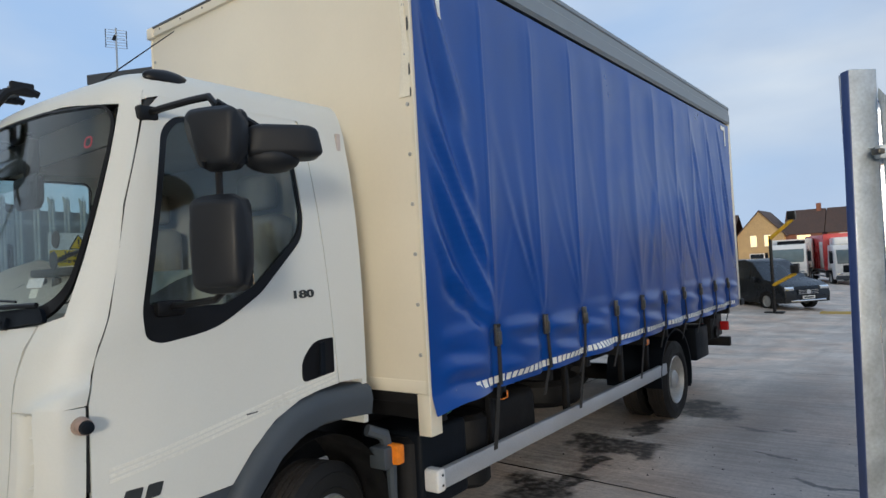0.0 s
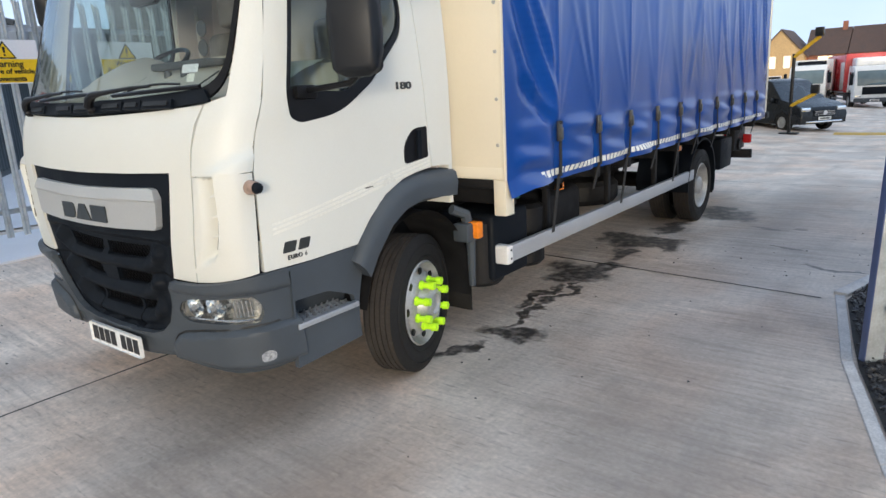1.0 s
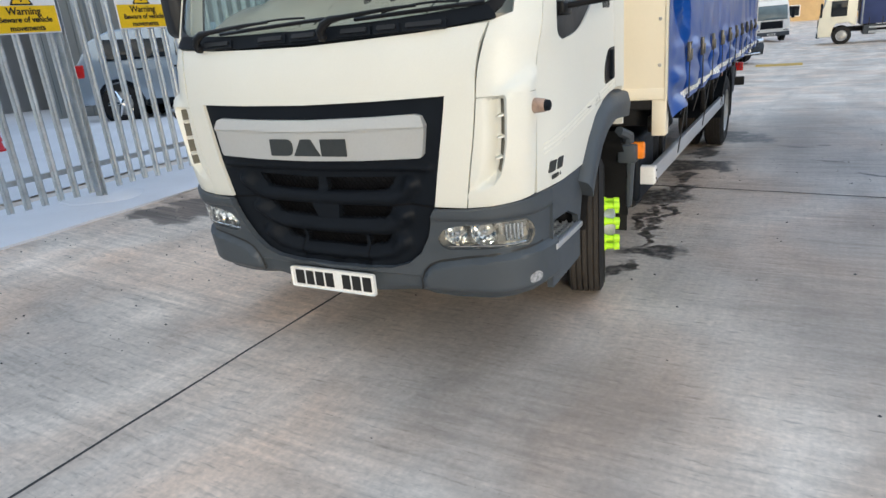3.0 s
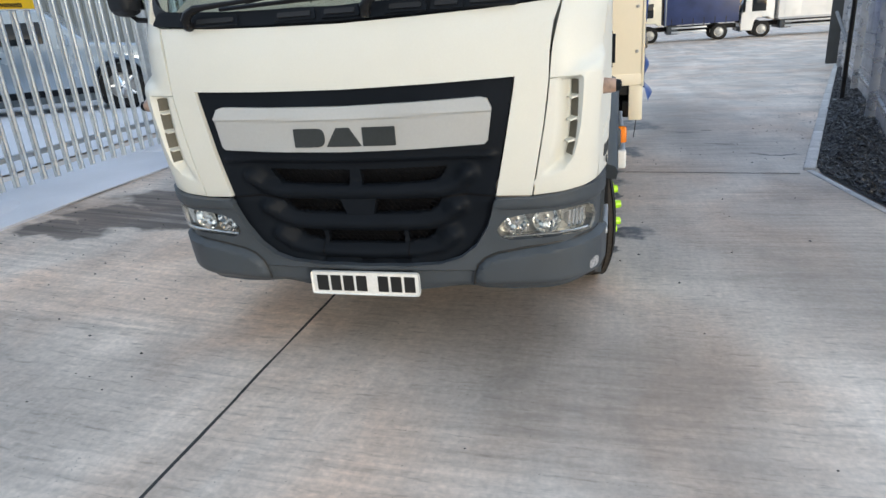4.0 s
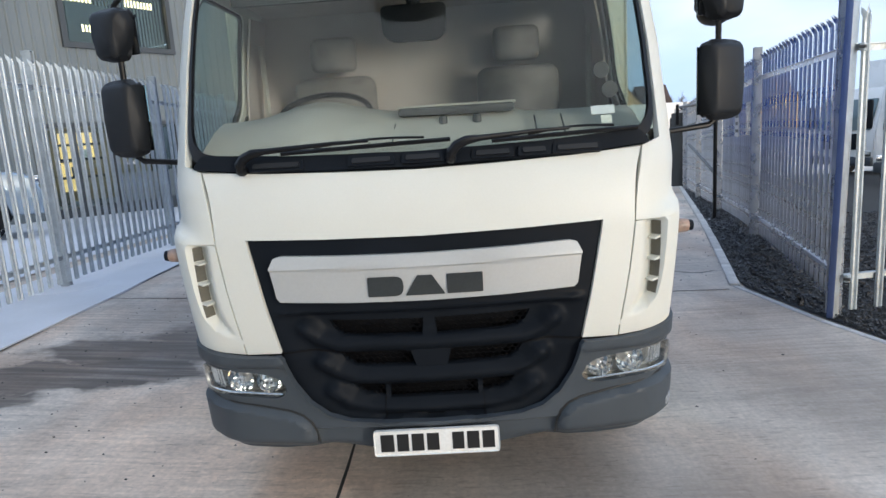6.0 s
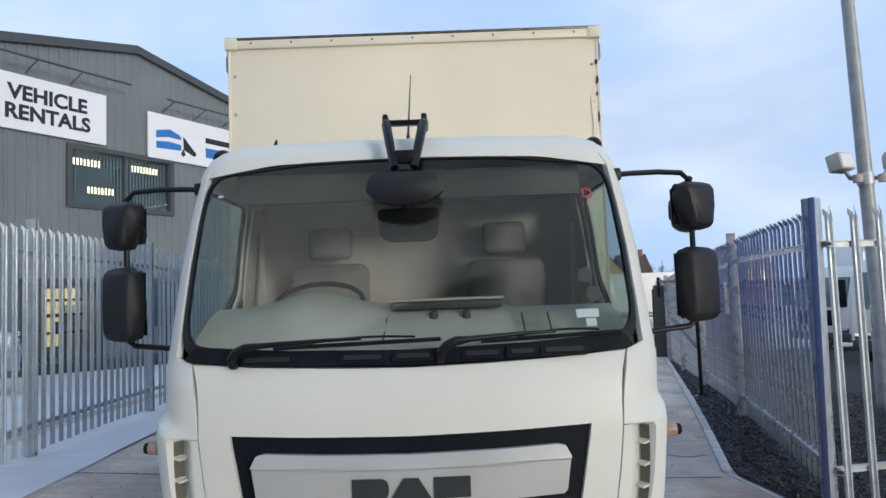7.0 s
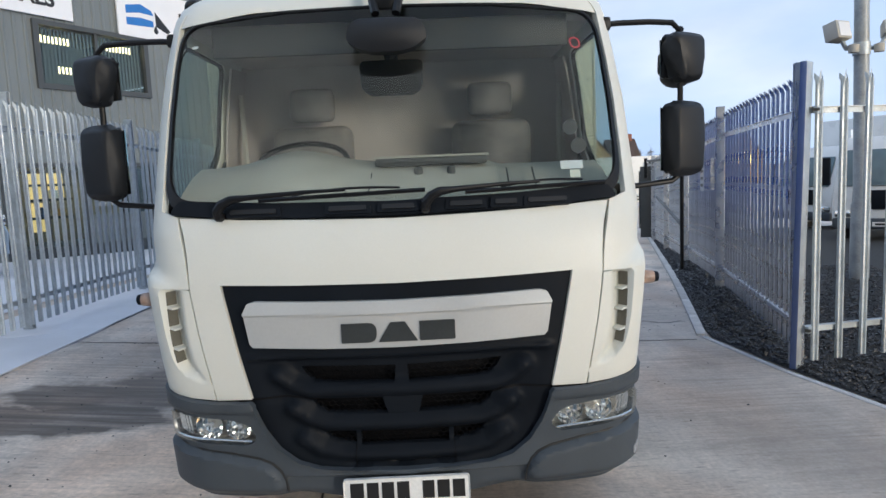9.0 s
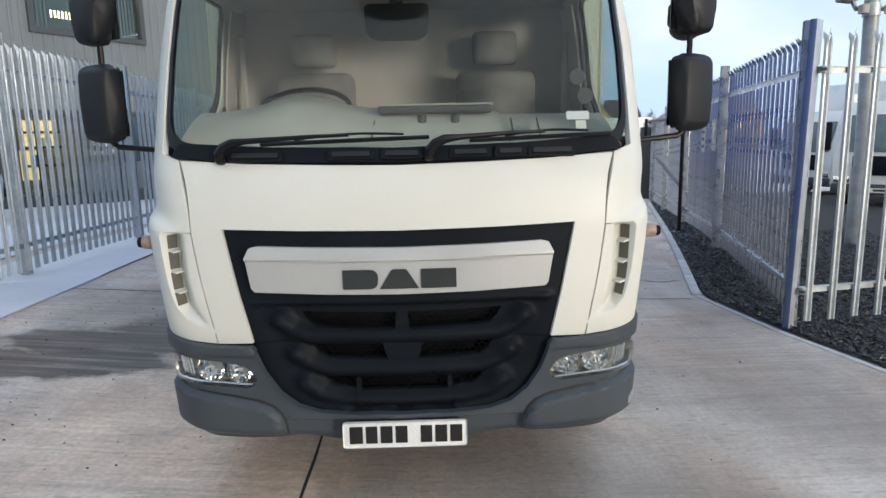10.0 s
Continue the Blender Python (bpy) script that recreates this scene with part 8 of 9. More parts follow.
def side_loft(name, prof, w, mat, parent, taper=None, bevel=0.05, label=""):
    """A body made from a side outline (x along, z up) over its width, its upper edges drawn in."""
    bm = bmesh.new()
    rings = []
    for y in (-w / 2, w / 2):
        rings.append([bm.verts.new((x, y * (taper(z) if taper else 1), z)) for x, z in prof])
    n = len(prof)
    for i in range(n):
        bm.faces.new((rings[0][i], rings[0][(i + 1) % n], rings[1][(i + 1) % n], rings[1][i]))
    bm.faces.new(rings[0][::-1])
    bm.faces.new(rings[1])
    bmesh.ops.recalc_face_normals(bm, faces=bm.faces)
    if bevel:
        bmesh.ops.bevel(bm, geom=[e for e in bm.edges if abs(e.verts[0].co.y - e.verts[1].co.y) < w * 0.3], offset=bevel, segments=3, profile=0.5, affect="EDGES")
    return part(name, bm, mat, parent, label, smooth=40)


def parked_truck(label, m, paint, body, body_mat, L=6.4, H=3.5, fridge=False, top_mat=None, group="parked trucks"):
    """A rigid truck with its nose at the origin pointing along -x."""
    t = thing("parked_truck", label, "truck", group)
    prof = [(0.0, 0.42), (-0.02, 0.95), (0.02, 1.35), (0.30, 2.35), (0.55, 2.62), (1.75, 2.66), (1.75, 0.95), (1.55, 1.0), (1.42, 1.12), (0.85, 1.12), (0.72, 0.95), (0.62, 0.42)]
    side_loft("cab", prof, 2.3, paint, t, lambda z: 1 - 0.05 * smoothstep((z - 1.4) / 1.2))
    gl = bmesh.new()
    box(gl, -0.01, 0.01, -0.98, 0.98, 0, 0.92, 0.02, m=Matrix.Translation((0.005, 0, 1.42)) @ Matrix.Rotation(radians(16), 4, "Y"))
    part("windscreen", gl, M_SKYGLASS, t)
    for s in (1, -1):
        part("side_window", boxm(0.55, 1.30, s * 1.115, s * 1.15, 1.45, 2.25, 0.03), M_DGLASS, t)
        part("headlamp", boxm(-0.05, 0.02, s * 0.72, s * 1.08, 0.66, 0.82, 0.02), M_CHROME, t)
        part("mirror", boxm(0.05, 0.15, s * 1.22, s * 1.42, 1.45, 2.15, 0.03), M_DARK, t)
        part("side_guard", boxm(2.35, L - 1.7, s * 1.13, s * 1.17, 0.50, 0.62, 0.008), M_ALU, t)
        part("side_guard", boxm(2.35, L - 1.7, s * 1.13, s * 1.17, 0.75, 0.85, 0.008), M_ALU, t)
        for x in (1.13, L - 1.0):
            simple_wheel(t, x, s * 1.02, 0.46, 0.46, 0.28, "y")
    part("grille", boxm(-0.05, 0.0, -0.70, 0.70, 0.85, 1.32, 0.02), M_DARK, t)
    part("bumper", boxm(-0.08, 0.10, -1.13, 1.13, 0.38, 0.64, 0.04), M_GREY, t)
    pl = part("number_plate", boxm(-0.088, -0.08, -0.26, 0.26, 0.44, 0.55), M_PLATE, t)
    part("plate_bar", boxm(-0.091, -0.088, -0.2, 0.2, 0.47, 0.52), M_INK, pl)
    part("chassis", boxm(0.6, L, -0.45, 0.45, 0.62, 0.86), M_STEEL, t)
    part("chassis_box", boxm(2.1, 2.7, -1.1, 1.1, 0.45, 0.95, 0.03), M_GREY, t)
    part("load_body", boxm(1.95, L, -1.25, 1.25, 0.98, H, 0.03), body_mat, t)
    if body == "curtain":
        part("roof_rail", boxm(1.94, L + 0.01, -1.27, 1.27, H - 0.14, H + 0.02, 0.01), M_ROOFRAIL, t)
        part("front_post", boxm(1.93, 2.03, -1.27, 1.27, 0.95, H, 0.01), M_ROOFRAIL, t)
        n = int((L - 2.2) / 0.6)
        for k in range(n):
            for s in (1, -1):
                part("strap", boxm(2.3 + 0.6 * k, 2.345 + 0.6 * k, s * 1.25, s * 1.268, 0.93, 1.32), M_STRAP, t)
    else:
        for s in (1, -1):
            part("side_door", boxm(2.25, 3.10, s * 1.25, s * 1.262, 1.12, 2.9, 0.004), M_TRUCKW, t)
            part("rave", boxm(1.95, L, s * 1.22, s * 1.265, 0.93, 1.05, 0.01), M_ALU, t)
    if top_mat:
        part("wind_deflector", boxm(0.75, 1.88, -0.95, 0.95, 2.62, H - 0.22, 0.12, 3), top_mat, t)
        part("load_headboard", boxm(1.90, 1.97, -1.28, 1.28, 0.98, H + 0.06, 0.02), body_mat, t)
    if fridge:
        fr = part("fridge_unit", boxm(1.45, 1.95, -0.85, 0.85, H - 0.85, H - 0.1, 0.05, 3), M_DARK, t)
        for z in (H - 0.65, H - 0.4):
            part("fridge_slat", boxm(1.43, 1.46, -0.6, 0.6, z, z + 0.10), M_GREY, fr)
    t.matrix_basis = m
    return t


def place(x, y, turn, dz=0.0):
    return Matrix.Translation((x, y, ground_z(x, y) + dz)) @ Matrix.Rotation(radians(turn), 4, "Z")


parked_truck("cream-cabbed truck with a dark navy side curtain across the yard", place(2.1, 41.2, 0), M_TRUCKC, "curtain", M_NAVY, 6.0, 3.45, top_mat=M_TRUCKC)
parked_truck("white box truck parked across the end of the drive", place(8.3, 41.5, 0), M_TRUCKW, "box", M_TRUCKW, 9.4, 3.55)
parked_truck("white refrigerated truck with a dark cooling unit over its cab", place(-4.6, 49.0, 90), M_TRUCKW, "box", M_TRUCKW, 6.5, 3.0, fridge=True)
parked_truck("red-bodied truck with a white cab parked nose on", place(-0.6, 48.0, 110), M_TRUCKW, "box", M_TRUCKR, 7.0, 3.35, top_mat=M_TRUCKW)
parked_truck("white truck standing side on behind the palisade fence", place(11.8, 17.6, 14), M_TRUCKW, "box", M_TRUCKW, 8.0, 3.5)
parked_truck("white light truck nose on behind the lamp column", place(10.3, 11.7, 45) @ Matrix.Scale(0.93, 4), M_TRUCKW, "box", M_TRUCKW, 5.0, 2.6)


def black_van(m):
    v = thing("passenger_van", "black passenger van parked in the far yard", "van")
    prof = [(0.0, 0.30), (-0.03, 0.62), (0.06, 0.88), (0.35, 1.02), (1.05, 1.16), (1.75, 1.80), (2.2, 1.90), (4.85, 1.88), (5.08, 1.70), (5.14, 0.90), (5.12, 0.30), (4.6, 0.28), (4.45, 0.60), (4.2, 0.72), (3.9, 0.60), (3.75, 0.28), (1.35, 0.28), (1.2, 0.60), (0.92, 0.72), (0.65, 0.60), (0.5, 0.28)]
    side_loft("van_body", prof, 1.93, M_VANP, v, lambda z: 1 - 0.14 * smoothstep((z - 0.95) / 0.95), 0.05)
    bm = bmesh.new()
    box(bm, -0.01, 0.01, -0.74, 0.74, 0, 0.84, 0.02, m=Matrix.Translation((1.12, 0, 1.20)) @ Matrix.Rotation(radians(47), 4, "Y"))
    part("windscreen", bm, M_DGLASS, v)
    for s in (1, -1):
        for x0, x1 in ((1.75, 2.55), (2.65, 3.75), (3.85, 4.8)):
            bm = bmesh.new()
            box(bm, x0, x1, -0.015, 0.015, -0.27, 0.27, 0.01, m=Matrix.Translation((0, s * 0.905, 1.42)) @ Matrix.Rotation(s * radians(15), 4, "X"))
            part("side_window", bm, M_DGLASS, v)
        part("headlamp", boxm(0.0, 0.30, s * 0.55, s * 0.93, 0.74, 0.88, 0.03), M_CHROME, v)
        part("door_mirror", boxm(1.35, 1.5, s * 0.98, s * 1.16, 1.05, 1.25, 0.04), M_VANP, v)
        for x in (0.92, 4.2):
            simple_wheel(v, x, s * 0.86, 0.35, 0.35, 0.23, "y", 0.7)
    g = part("grille", boxm(-0.055, 0.0, -0.45, 0.45, 0.56, 0.78, 0.02), M_DARK, v)
    for z in (0.61, 0.67, 0.73):
        part("grille_bar", boxm(-0.062, -0.05, -0.42, 0.42, z, z + 0.015), M_CHROME, g)
    part("grille_badge", lathe(bmesh.new(), [(0, 0.0), (0, 0.085), (-0.01, 0.085), (-0.012, 0.0)], "x", 20, (-0.06, 0, 0.68)), M_CHROME, g)
    part("lower_trim", boxm(-0.05, 0.02, -0.75, 0.75, 0.34, 0.40, 0.01), M_CHROME, v)
    p = part("number_plate", boxm(-0.06, -0.05, -0.26, 0.26, 0.43, 0.54), M_PLATE, v)
    part("plate_bar", boxm(-0.063, -0.06, -0.2, 0.2, 0.46, 0.51), M_INK, p)
    v.matrix_basis = m


black_van(place(-0.30, 25.6, 140))


def estate_car(m):
    v = thing("pickup_car", "silver-blue four-door vehicle parked by the office", "car")
    prof = [(0.0, 0.35), (-0.03, 0.70), (0.08, 0.98), (0.35, 1.08), (1.35, 1.18), (2.0, 1.76), (2.3, 1.82), (4.1, 1.80), (4.55, 1.62), (4.85, 1.15), (4.95, 0.9), (4.93, 0.40), (4.55, 0.38), (4.42, 0.72), (4.1, 0.86), (3.75, 0.72), (3.62, 0.38), (1.4, 0.36), (1.28, 0.72), (0.95, 0.86), (0.62, 0.72), (0.48, 0.36)]
    side_loft("car_body", prof, 1.88, M_CARP, v, lambda z: 1 - 0.16 * smoothstep((z - 1.0) / 0.8), 0.05)
    bm = bmesh.new()
    box(bm, -0.01, 0.01, -0.72, 0.72, 0, 0.78, 0.02, m=Matrix.Translation((1.42, 0, 1.20)) @ Matrix.Rotation(radians(49), 4, "Y"))
    part("windscreen", bm, M_DGLASS, v)
    for s in (1, -1):
        for x0, x1 in ((2.05, 2.85), (2.95, 3.7), (3.8, 4.35)):
            bm = bmesh.new()
            box(bm, x0, x1, -0.015, 0.015, -0.22, 0.22, 0.01, m=Matrix.Translation((0, s * 0.868, 1.42)) @ Matrix.Rotation(s * radians(18), 4, "X"))
            part("side_window", bm, M_DGLASS, v)
        part("headlamp", boxm(0.0, 0.35, s * 0.55, s * 0.90, 0.84, 0.98, 0.03), M_CHROME, v)
        part("tail_lamp", boxm(4.70, 4.96, s * 0.72, s * 0.93, 0.92, 1.18, 0.02), M_RED, v)
        part("door_mirror", boxm(1.65, 1.8, s * 0.95, s * 1.12, 1.15, 1.33, 0.03), M_CARP, v)
        part("sill", boxm(1.4, 3.6, s * 0.86, s * 0.95, 0.30, 0.42, 0.02), M_DARK, v)
        for x in (2.75, 3.55):
            part("door_handle", boxm(x, x + 0.18, s * 0.935, s * 0.955, 1.0, 1.03, 0.006), M_DARK, v)
        for x in (0.95, 4.1):
            part("arch_trim", lathe(bmesh.new(), [(-0.02, 0.40), (-0.02, 0.46), (0.02, 0.46), (0.02, 0.40)], "y", 28, (x, s * 0.925, 0.40)), M_DARK, v)
            w = simple_wheel(v, x, s * 0.84, 0.385, 0.385, 0.25, "y", 0.72)
            for k in range(5):
                a = k * 2 * math.pi / 5
                part("spoke", tube(bmesh.new(), [(x, s * 0.955, 0.385), (x + 0.26 * math.cos(a), s * 0.965, 0.385 + 0.26 * math.sin(a))], [0.05, 0.03], 6), M_CHROME, w)
    part("bumper", boxm(-0.06, 0.1, -0.85, 0.85, 0.40, 0.56, 0.04), M_DARK, v)
    part("bumper", boxm(4.86, 5.0, -0.85, 0.85, 0.45, 0.60, 0.04), M_DARK, v)
    v.matrix_basis = m


estate_car(Matrix.Translation((-8.85, 11.2, ground_z(APRON_X, 9) + 0.02)) @ Matrix.Rotation(radians(213), 4, "Z") @ Matrix.Scale(1.17, 4))


def traffic_cone(x, y, z, h, n):
    c = thing("traffic_cone", "stacked red and white traffic cones by the container", "cone")
    part("base", boxm(x - 0.2, x + 0.2, y - 0.2, y + 0.2, z, z + 0.04, 0.01), M_RED, c)
    for k in range(n):
        b = z + 0.04 + k * 0.14
        part("cone", lathe(bmesh.new(), [(b, 0.15), (b + h * 0.4, 0.095)], "z", 18, (x, y, 0)), M_SIGNR, c)
    b = z + 0.04 + (n - 1) * 0.14
    part("sleeve", lathe(bmesh.new(), [(b + h * 0.4, 0.097), (b + h * 0.7, 0.058)], "z", 18, (x, y, 0)), M_SIGNW, c)
    part("tip", lathe(bmesh.new(), [(b + h * 0.7, 0.056), (b + h, 0.02), (b + h, 0.0)], "z", 18, (x, y, 0)), M_SIGNR, c)


traffic_cone(-10.2, 3.6, 0.25, 0.75, 3)


# ---- lamp column, gate, barrier, far yard ----
def lamp_column():
    c = thing("lamp_column", "tall galvanised lamp column with floodlights behind the fence", "lamp post")
    x, y = 5.96, 6.08
    z = ground_z(x, y)
    part("shaft", tube(bmesh.new(), [(x, y, z - 0.1), (x, y, z + 1.1), (x, y, z + 1.16), (x - 0.05, y, z + 3.2), (x - 0.10, y, z + 5.5), (x - 0.18, y, z + 9.0)], [0.12, 0.118, 0.095, 0.09, 0.08, 0.065], 24), M_COLUMN, c)
    part("clamp", lathe(bmesh.new(), [(3.06, 0.09), (3.06, 0.105), (3.22, 0.105), (3.22, 0.09)], "z", 24, (x - 0.05, y, 0)), M_GALV, c)
    for s, zz, sz in ((-1, 3.36, 1.0), (1, 3.38, 0.8)):
        m = Matrix.Translation((x - 0.05 + s * 0.36, y - 0.05, zz)) @ Matrix.Rotation(radians(-s * 24), 4, "Z") @ Matrix.Rotation(radians(-12), 4, "X")
        f = part("floodlight", box(bmesh.new(), -0.14 * sz, 0.14 * sz, -0.10, 0.10, -0.12 * sz, 0.12 * sz, 0.02, m=m), M_TRIM, c, "pale square floodlight")
        part("floodlight_glass", box(bmesh.new(), -0.11 * sz, 0.11 * sz, -0.108, -0.10, -0.095 * sz, 0.095 * sz, m=m), M_SIGNW, f)
        part("bracket", tube(bmesh.new(), [(x - 0.05, y, 3.15), (x - 0.05 + s * 0.22, y - 0.02, 3.15), (x - 0.05 + s * 0.30, y - 0.03, 3.28)], 0.03, 8), M_GALV, c)
        part("sensor", lathe(bmesh.new(), [(3.08, 0.0), (3.08, 0.06), (3.18, 0.065), (3.2, 0.0)], "z", 14, (x - 0.05 + s * 0.17, y - 0.10, 0)), M_TRIM, c)


lamp_column()


def along_fence(s):
    L = fr_len
    return (FENCE_R0[0] + (FENCE_R1[0] - FENCE_R0[0]) * s / L, FENCE_R0[1] + (FENCE_R1[1] - FENCE_R0[1]) * s / L)


def notice_board():
    n = thing("notice_board", "small pale notice plate fixed to the fence", "sign")
    x, y = along_fence(4.25)
    bm = bmesh.new()
    dv = Vector((FENCE_R1[0] - FENCE_R0[0], FENCE_R1[1] - FENCE_R0[1], 0)).normalized()
    m = facing((x - dv.y * 0.10, y + dv.x * 0.10, 1.34), -dv)
    box(bm, -0.16, 0.16, 0, 0.48, 0, 0.008, m=m)
    part("plate", bm, M_ALU, n, smooth=0)
    for k in range(4):
        part("text_bar", box(bmesh.new(), -0.12, 0.12 - 0.03 * (k % 2), 0.06 + k * 0.10, 0.10 + k * 0.10, 0.008, 0.010, m=m), M_ROOFD, n, smooth=0)


notice_board()


def corner_face():
    """The corner post is set square to the fence that turns off, the curtain's blue reflection painted on its drive
    face.
    """
    p = thing("corner_post", "square steel corner post, the curtain's blue reflection painted on the drive side", "fence post")
    m = Matrix.Translation((3.095, 2.560, ground_z(*FENCE_R0))) @ Matrix.Rotation(radians(1.1), 4, "Y") @ Matrix.Rotation(radians(40), 4, "Z")
    part("post_body", box(bmesh.new(), -0.064, 0.064, -0.026, 0.026, -0.2, 2.475, 0.006, m=m), M_GALV, p)
    part("post_face", box(bmesh.new(), -0.0675, -0.0635, -0.025, 0.025, 0.0, 2.47, 0.001, m=m), M_BLUEREFLECT, p)
    for z in (0.33, 2.10):
        part("rail_bracket", box(bmesh.new(), 0.02, 0.16, -0.085, -0.05, z - 0.03, z + 0.03, 0.006, m=m), M_GALV, p)
        part("bracket_bolt", box(bmesh.new(), 0.0, 0.03, -0.10, -0.055, z - 0.012, z + 0.012, 0.004, m=m), M_BUCKLE, p)


# galvanised steel tinted with the blue that it mirrors from the curtain
M_BLUEREFLECT = material("blue_post_reflection", (0.115, 0.16, 0.32), rough=0.4, metal=0.2, var=0.1, scale=5, grain=0.05)
corner_face()


def drive_gate():
    g = thing("swing_gate", "dark-framed palisade gate leaf standing open at the end of the fence", "gate")
    x0, y0, x1, y1 = 7.05, 17.4, 7.65, 20.6
    z = ground_z(x0, y0)
    d = Vector((x1 - x0, y1 - y0, 0))
    m = Matrix.Translation((x0, y0, z)) @ d.to_track_quat("X", "Z").to_matrix().to_4x4()
    L = d.length
    for a, b, c, e in ((0, 0.09, 0.05, 2.1), (L - 0.09, L, 0.05, 2.1)):
        part("stile", box(bmesh.new(), a, b, -0.05, 0.05, c, e, 0.01, m=m), M_BLACK, g)
    for zz in (0.12, 1.9):
        part("gate_rail", box(bmesh.new(), 0.05, L, -0.03, 0.03, zz, zz + 0.08, 0.006, m=m), M_BLACK, g)
    for k in range(18):
        ob = new("pale", PALE_G)
        ob.parent = g
        ob.matrix_basis = m @ Matrix.Translation((0.2 + k * 0.165, -0.04, 0.06)) @ Matrix.Diagonal((1, 1, 0.95, 1))
    part("gate_panel", box(bmesh.new(), -0.02, 0.0, 0.05, 0.42, 0.05, 2.25, 0.01, m=m), M_ROOFD, g)
    part("gate_strut", tube(bmesh.new(), [m @ Vector((-0.05, 0.25, 2.45)), m @ Vector((-0.05, -0.45, 2.0))], 0.035, 8), M_BLACK, g)
    part("gate_strut", tube(bmesh.new(), [m @ Vector((-0.05, 0.25, 2.5)), m @ Vector((-0.05, 0.25, 1.9))], 0.05, 8), M_BLACK, g)
    part("gate_sheet", box(bmesh.new(), 0.02, 0.05, -0.22, 0.02, 0.12, 2.2, 0.01, m=m), M_BLACK, g)
    b = thing("barrier_post", "thin black barrier post with arms, standing in the slate", "post")
    x, y = 4.36, 8.25
    z = ground_z(x, y)
    part("pole", tube(bmesh.new(), [(x, y, z), (x, y, z + 2.0)], 0.032, 12), M_BLACK, b)
    part("pole_foot", boxm(x - 0.11, x + 0.11, y - 0.11, y + 0.11, z, z + 0.03, 0.006), M_KERB, b)
    part("arm", tube(bmesh.new(), [(x, y, z + 0.80), (x + 0.7, y + 3.2, z + 1.15)], 0.03, 8), M_BLACK, b)
    part("arm", tube(bmesh.new(), [(x, y, z + 1.95), (x + 0.9, y + 4.4, z + 1.95)], 0.03, 8), M_BLACK, b)


drive_gate()


def yard_barrier():
    b = thing("barrier_post", "black post with two striped yellow arms in the far yard", "post")
    x, y = -1.05, 23.6
    z = ground_z(x, y)
    part("pole", tube(bmesh.new(), [(x, y, z), (x, y, z + 2.65)], 0.055, 12), M_BLACK, b)
    part("pole_foot", boxm(x - 0.3, x + 0.3, y - 0.2, y + 0.2, z, z + 0.05, 0.01), M_BLACK, b)
    for z0, z1 in ((2.55, 3.15), (0.95, 1.35)):
        part("arm", tube(bmesh.new(), [(x, y, z + z0), (x + 0.75, y - 0.2, z + z1)], 0.06, 8), M_YELLOW, b, "yellow arm")
        part("lamp_box", boxm(x + 0.6, x + 0.85, y - 0.3, y - 0.05, z + z1, z + z1 + 0.28, 0.02), M_BLACK, b)
    h = thing("speed_hump", "yellow plastic hump bolted to the yard", "hump")
    hx, hy = 0.95, 24.6
    bm = bmesh.new()
    prev = None
    for k in range(9):
        t = -1 + k / 4
        ring = [bm.verts.new((hx + xx, hy + t * 0.45, ground_z(hx, hy) + 0.004 + 0.055 * (1 - t * t))) for xx in (-0.75, 0.75)]
        if prev:
            bm.faces.new((prev[0], prev[1], ring[1], ring[0]))
        prev = ring
    part("hump", bm, M_YELLOW, h)


yard_barrier()


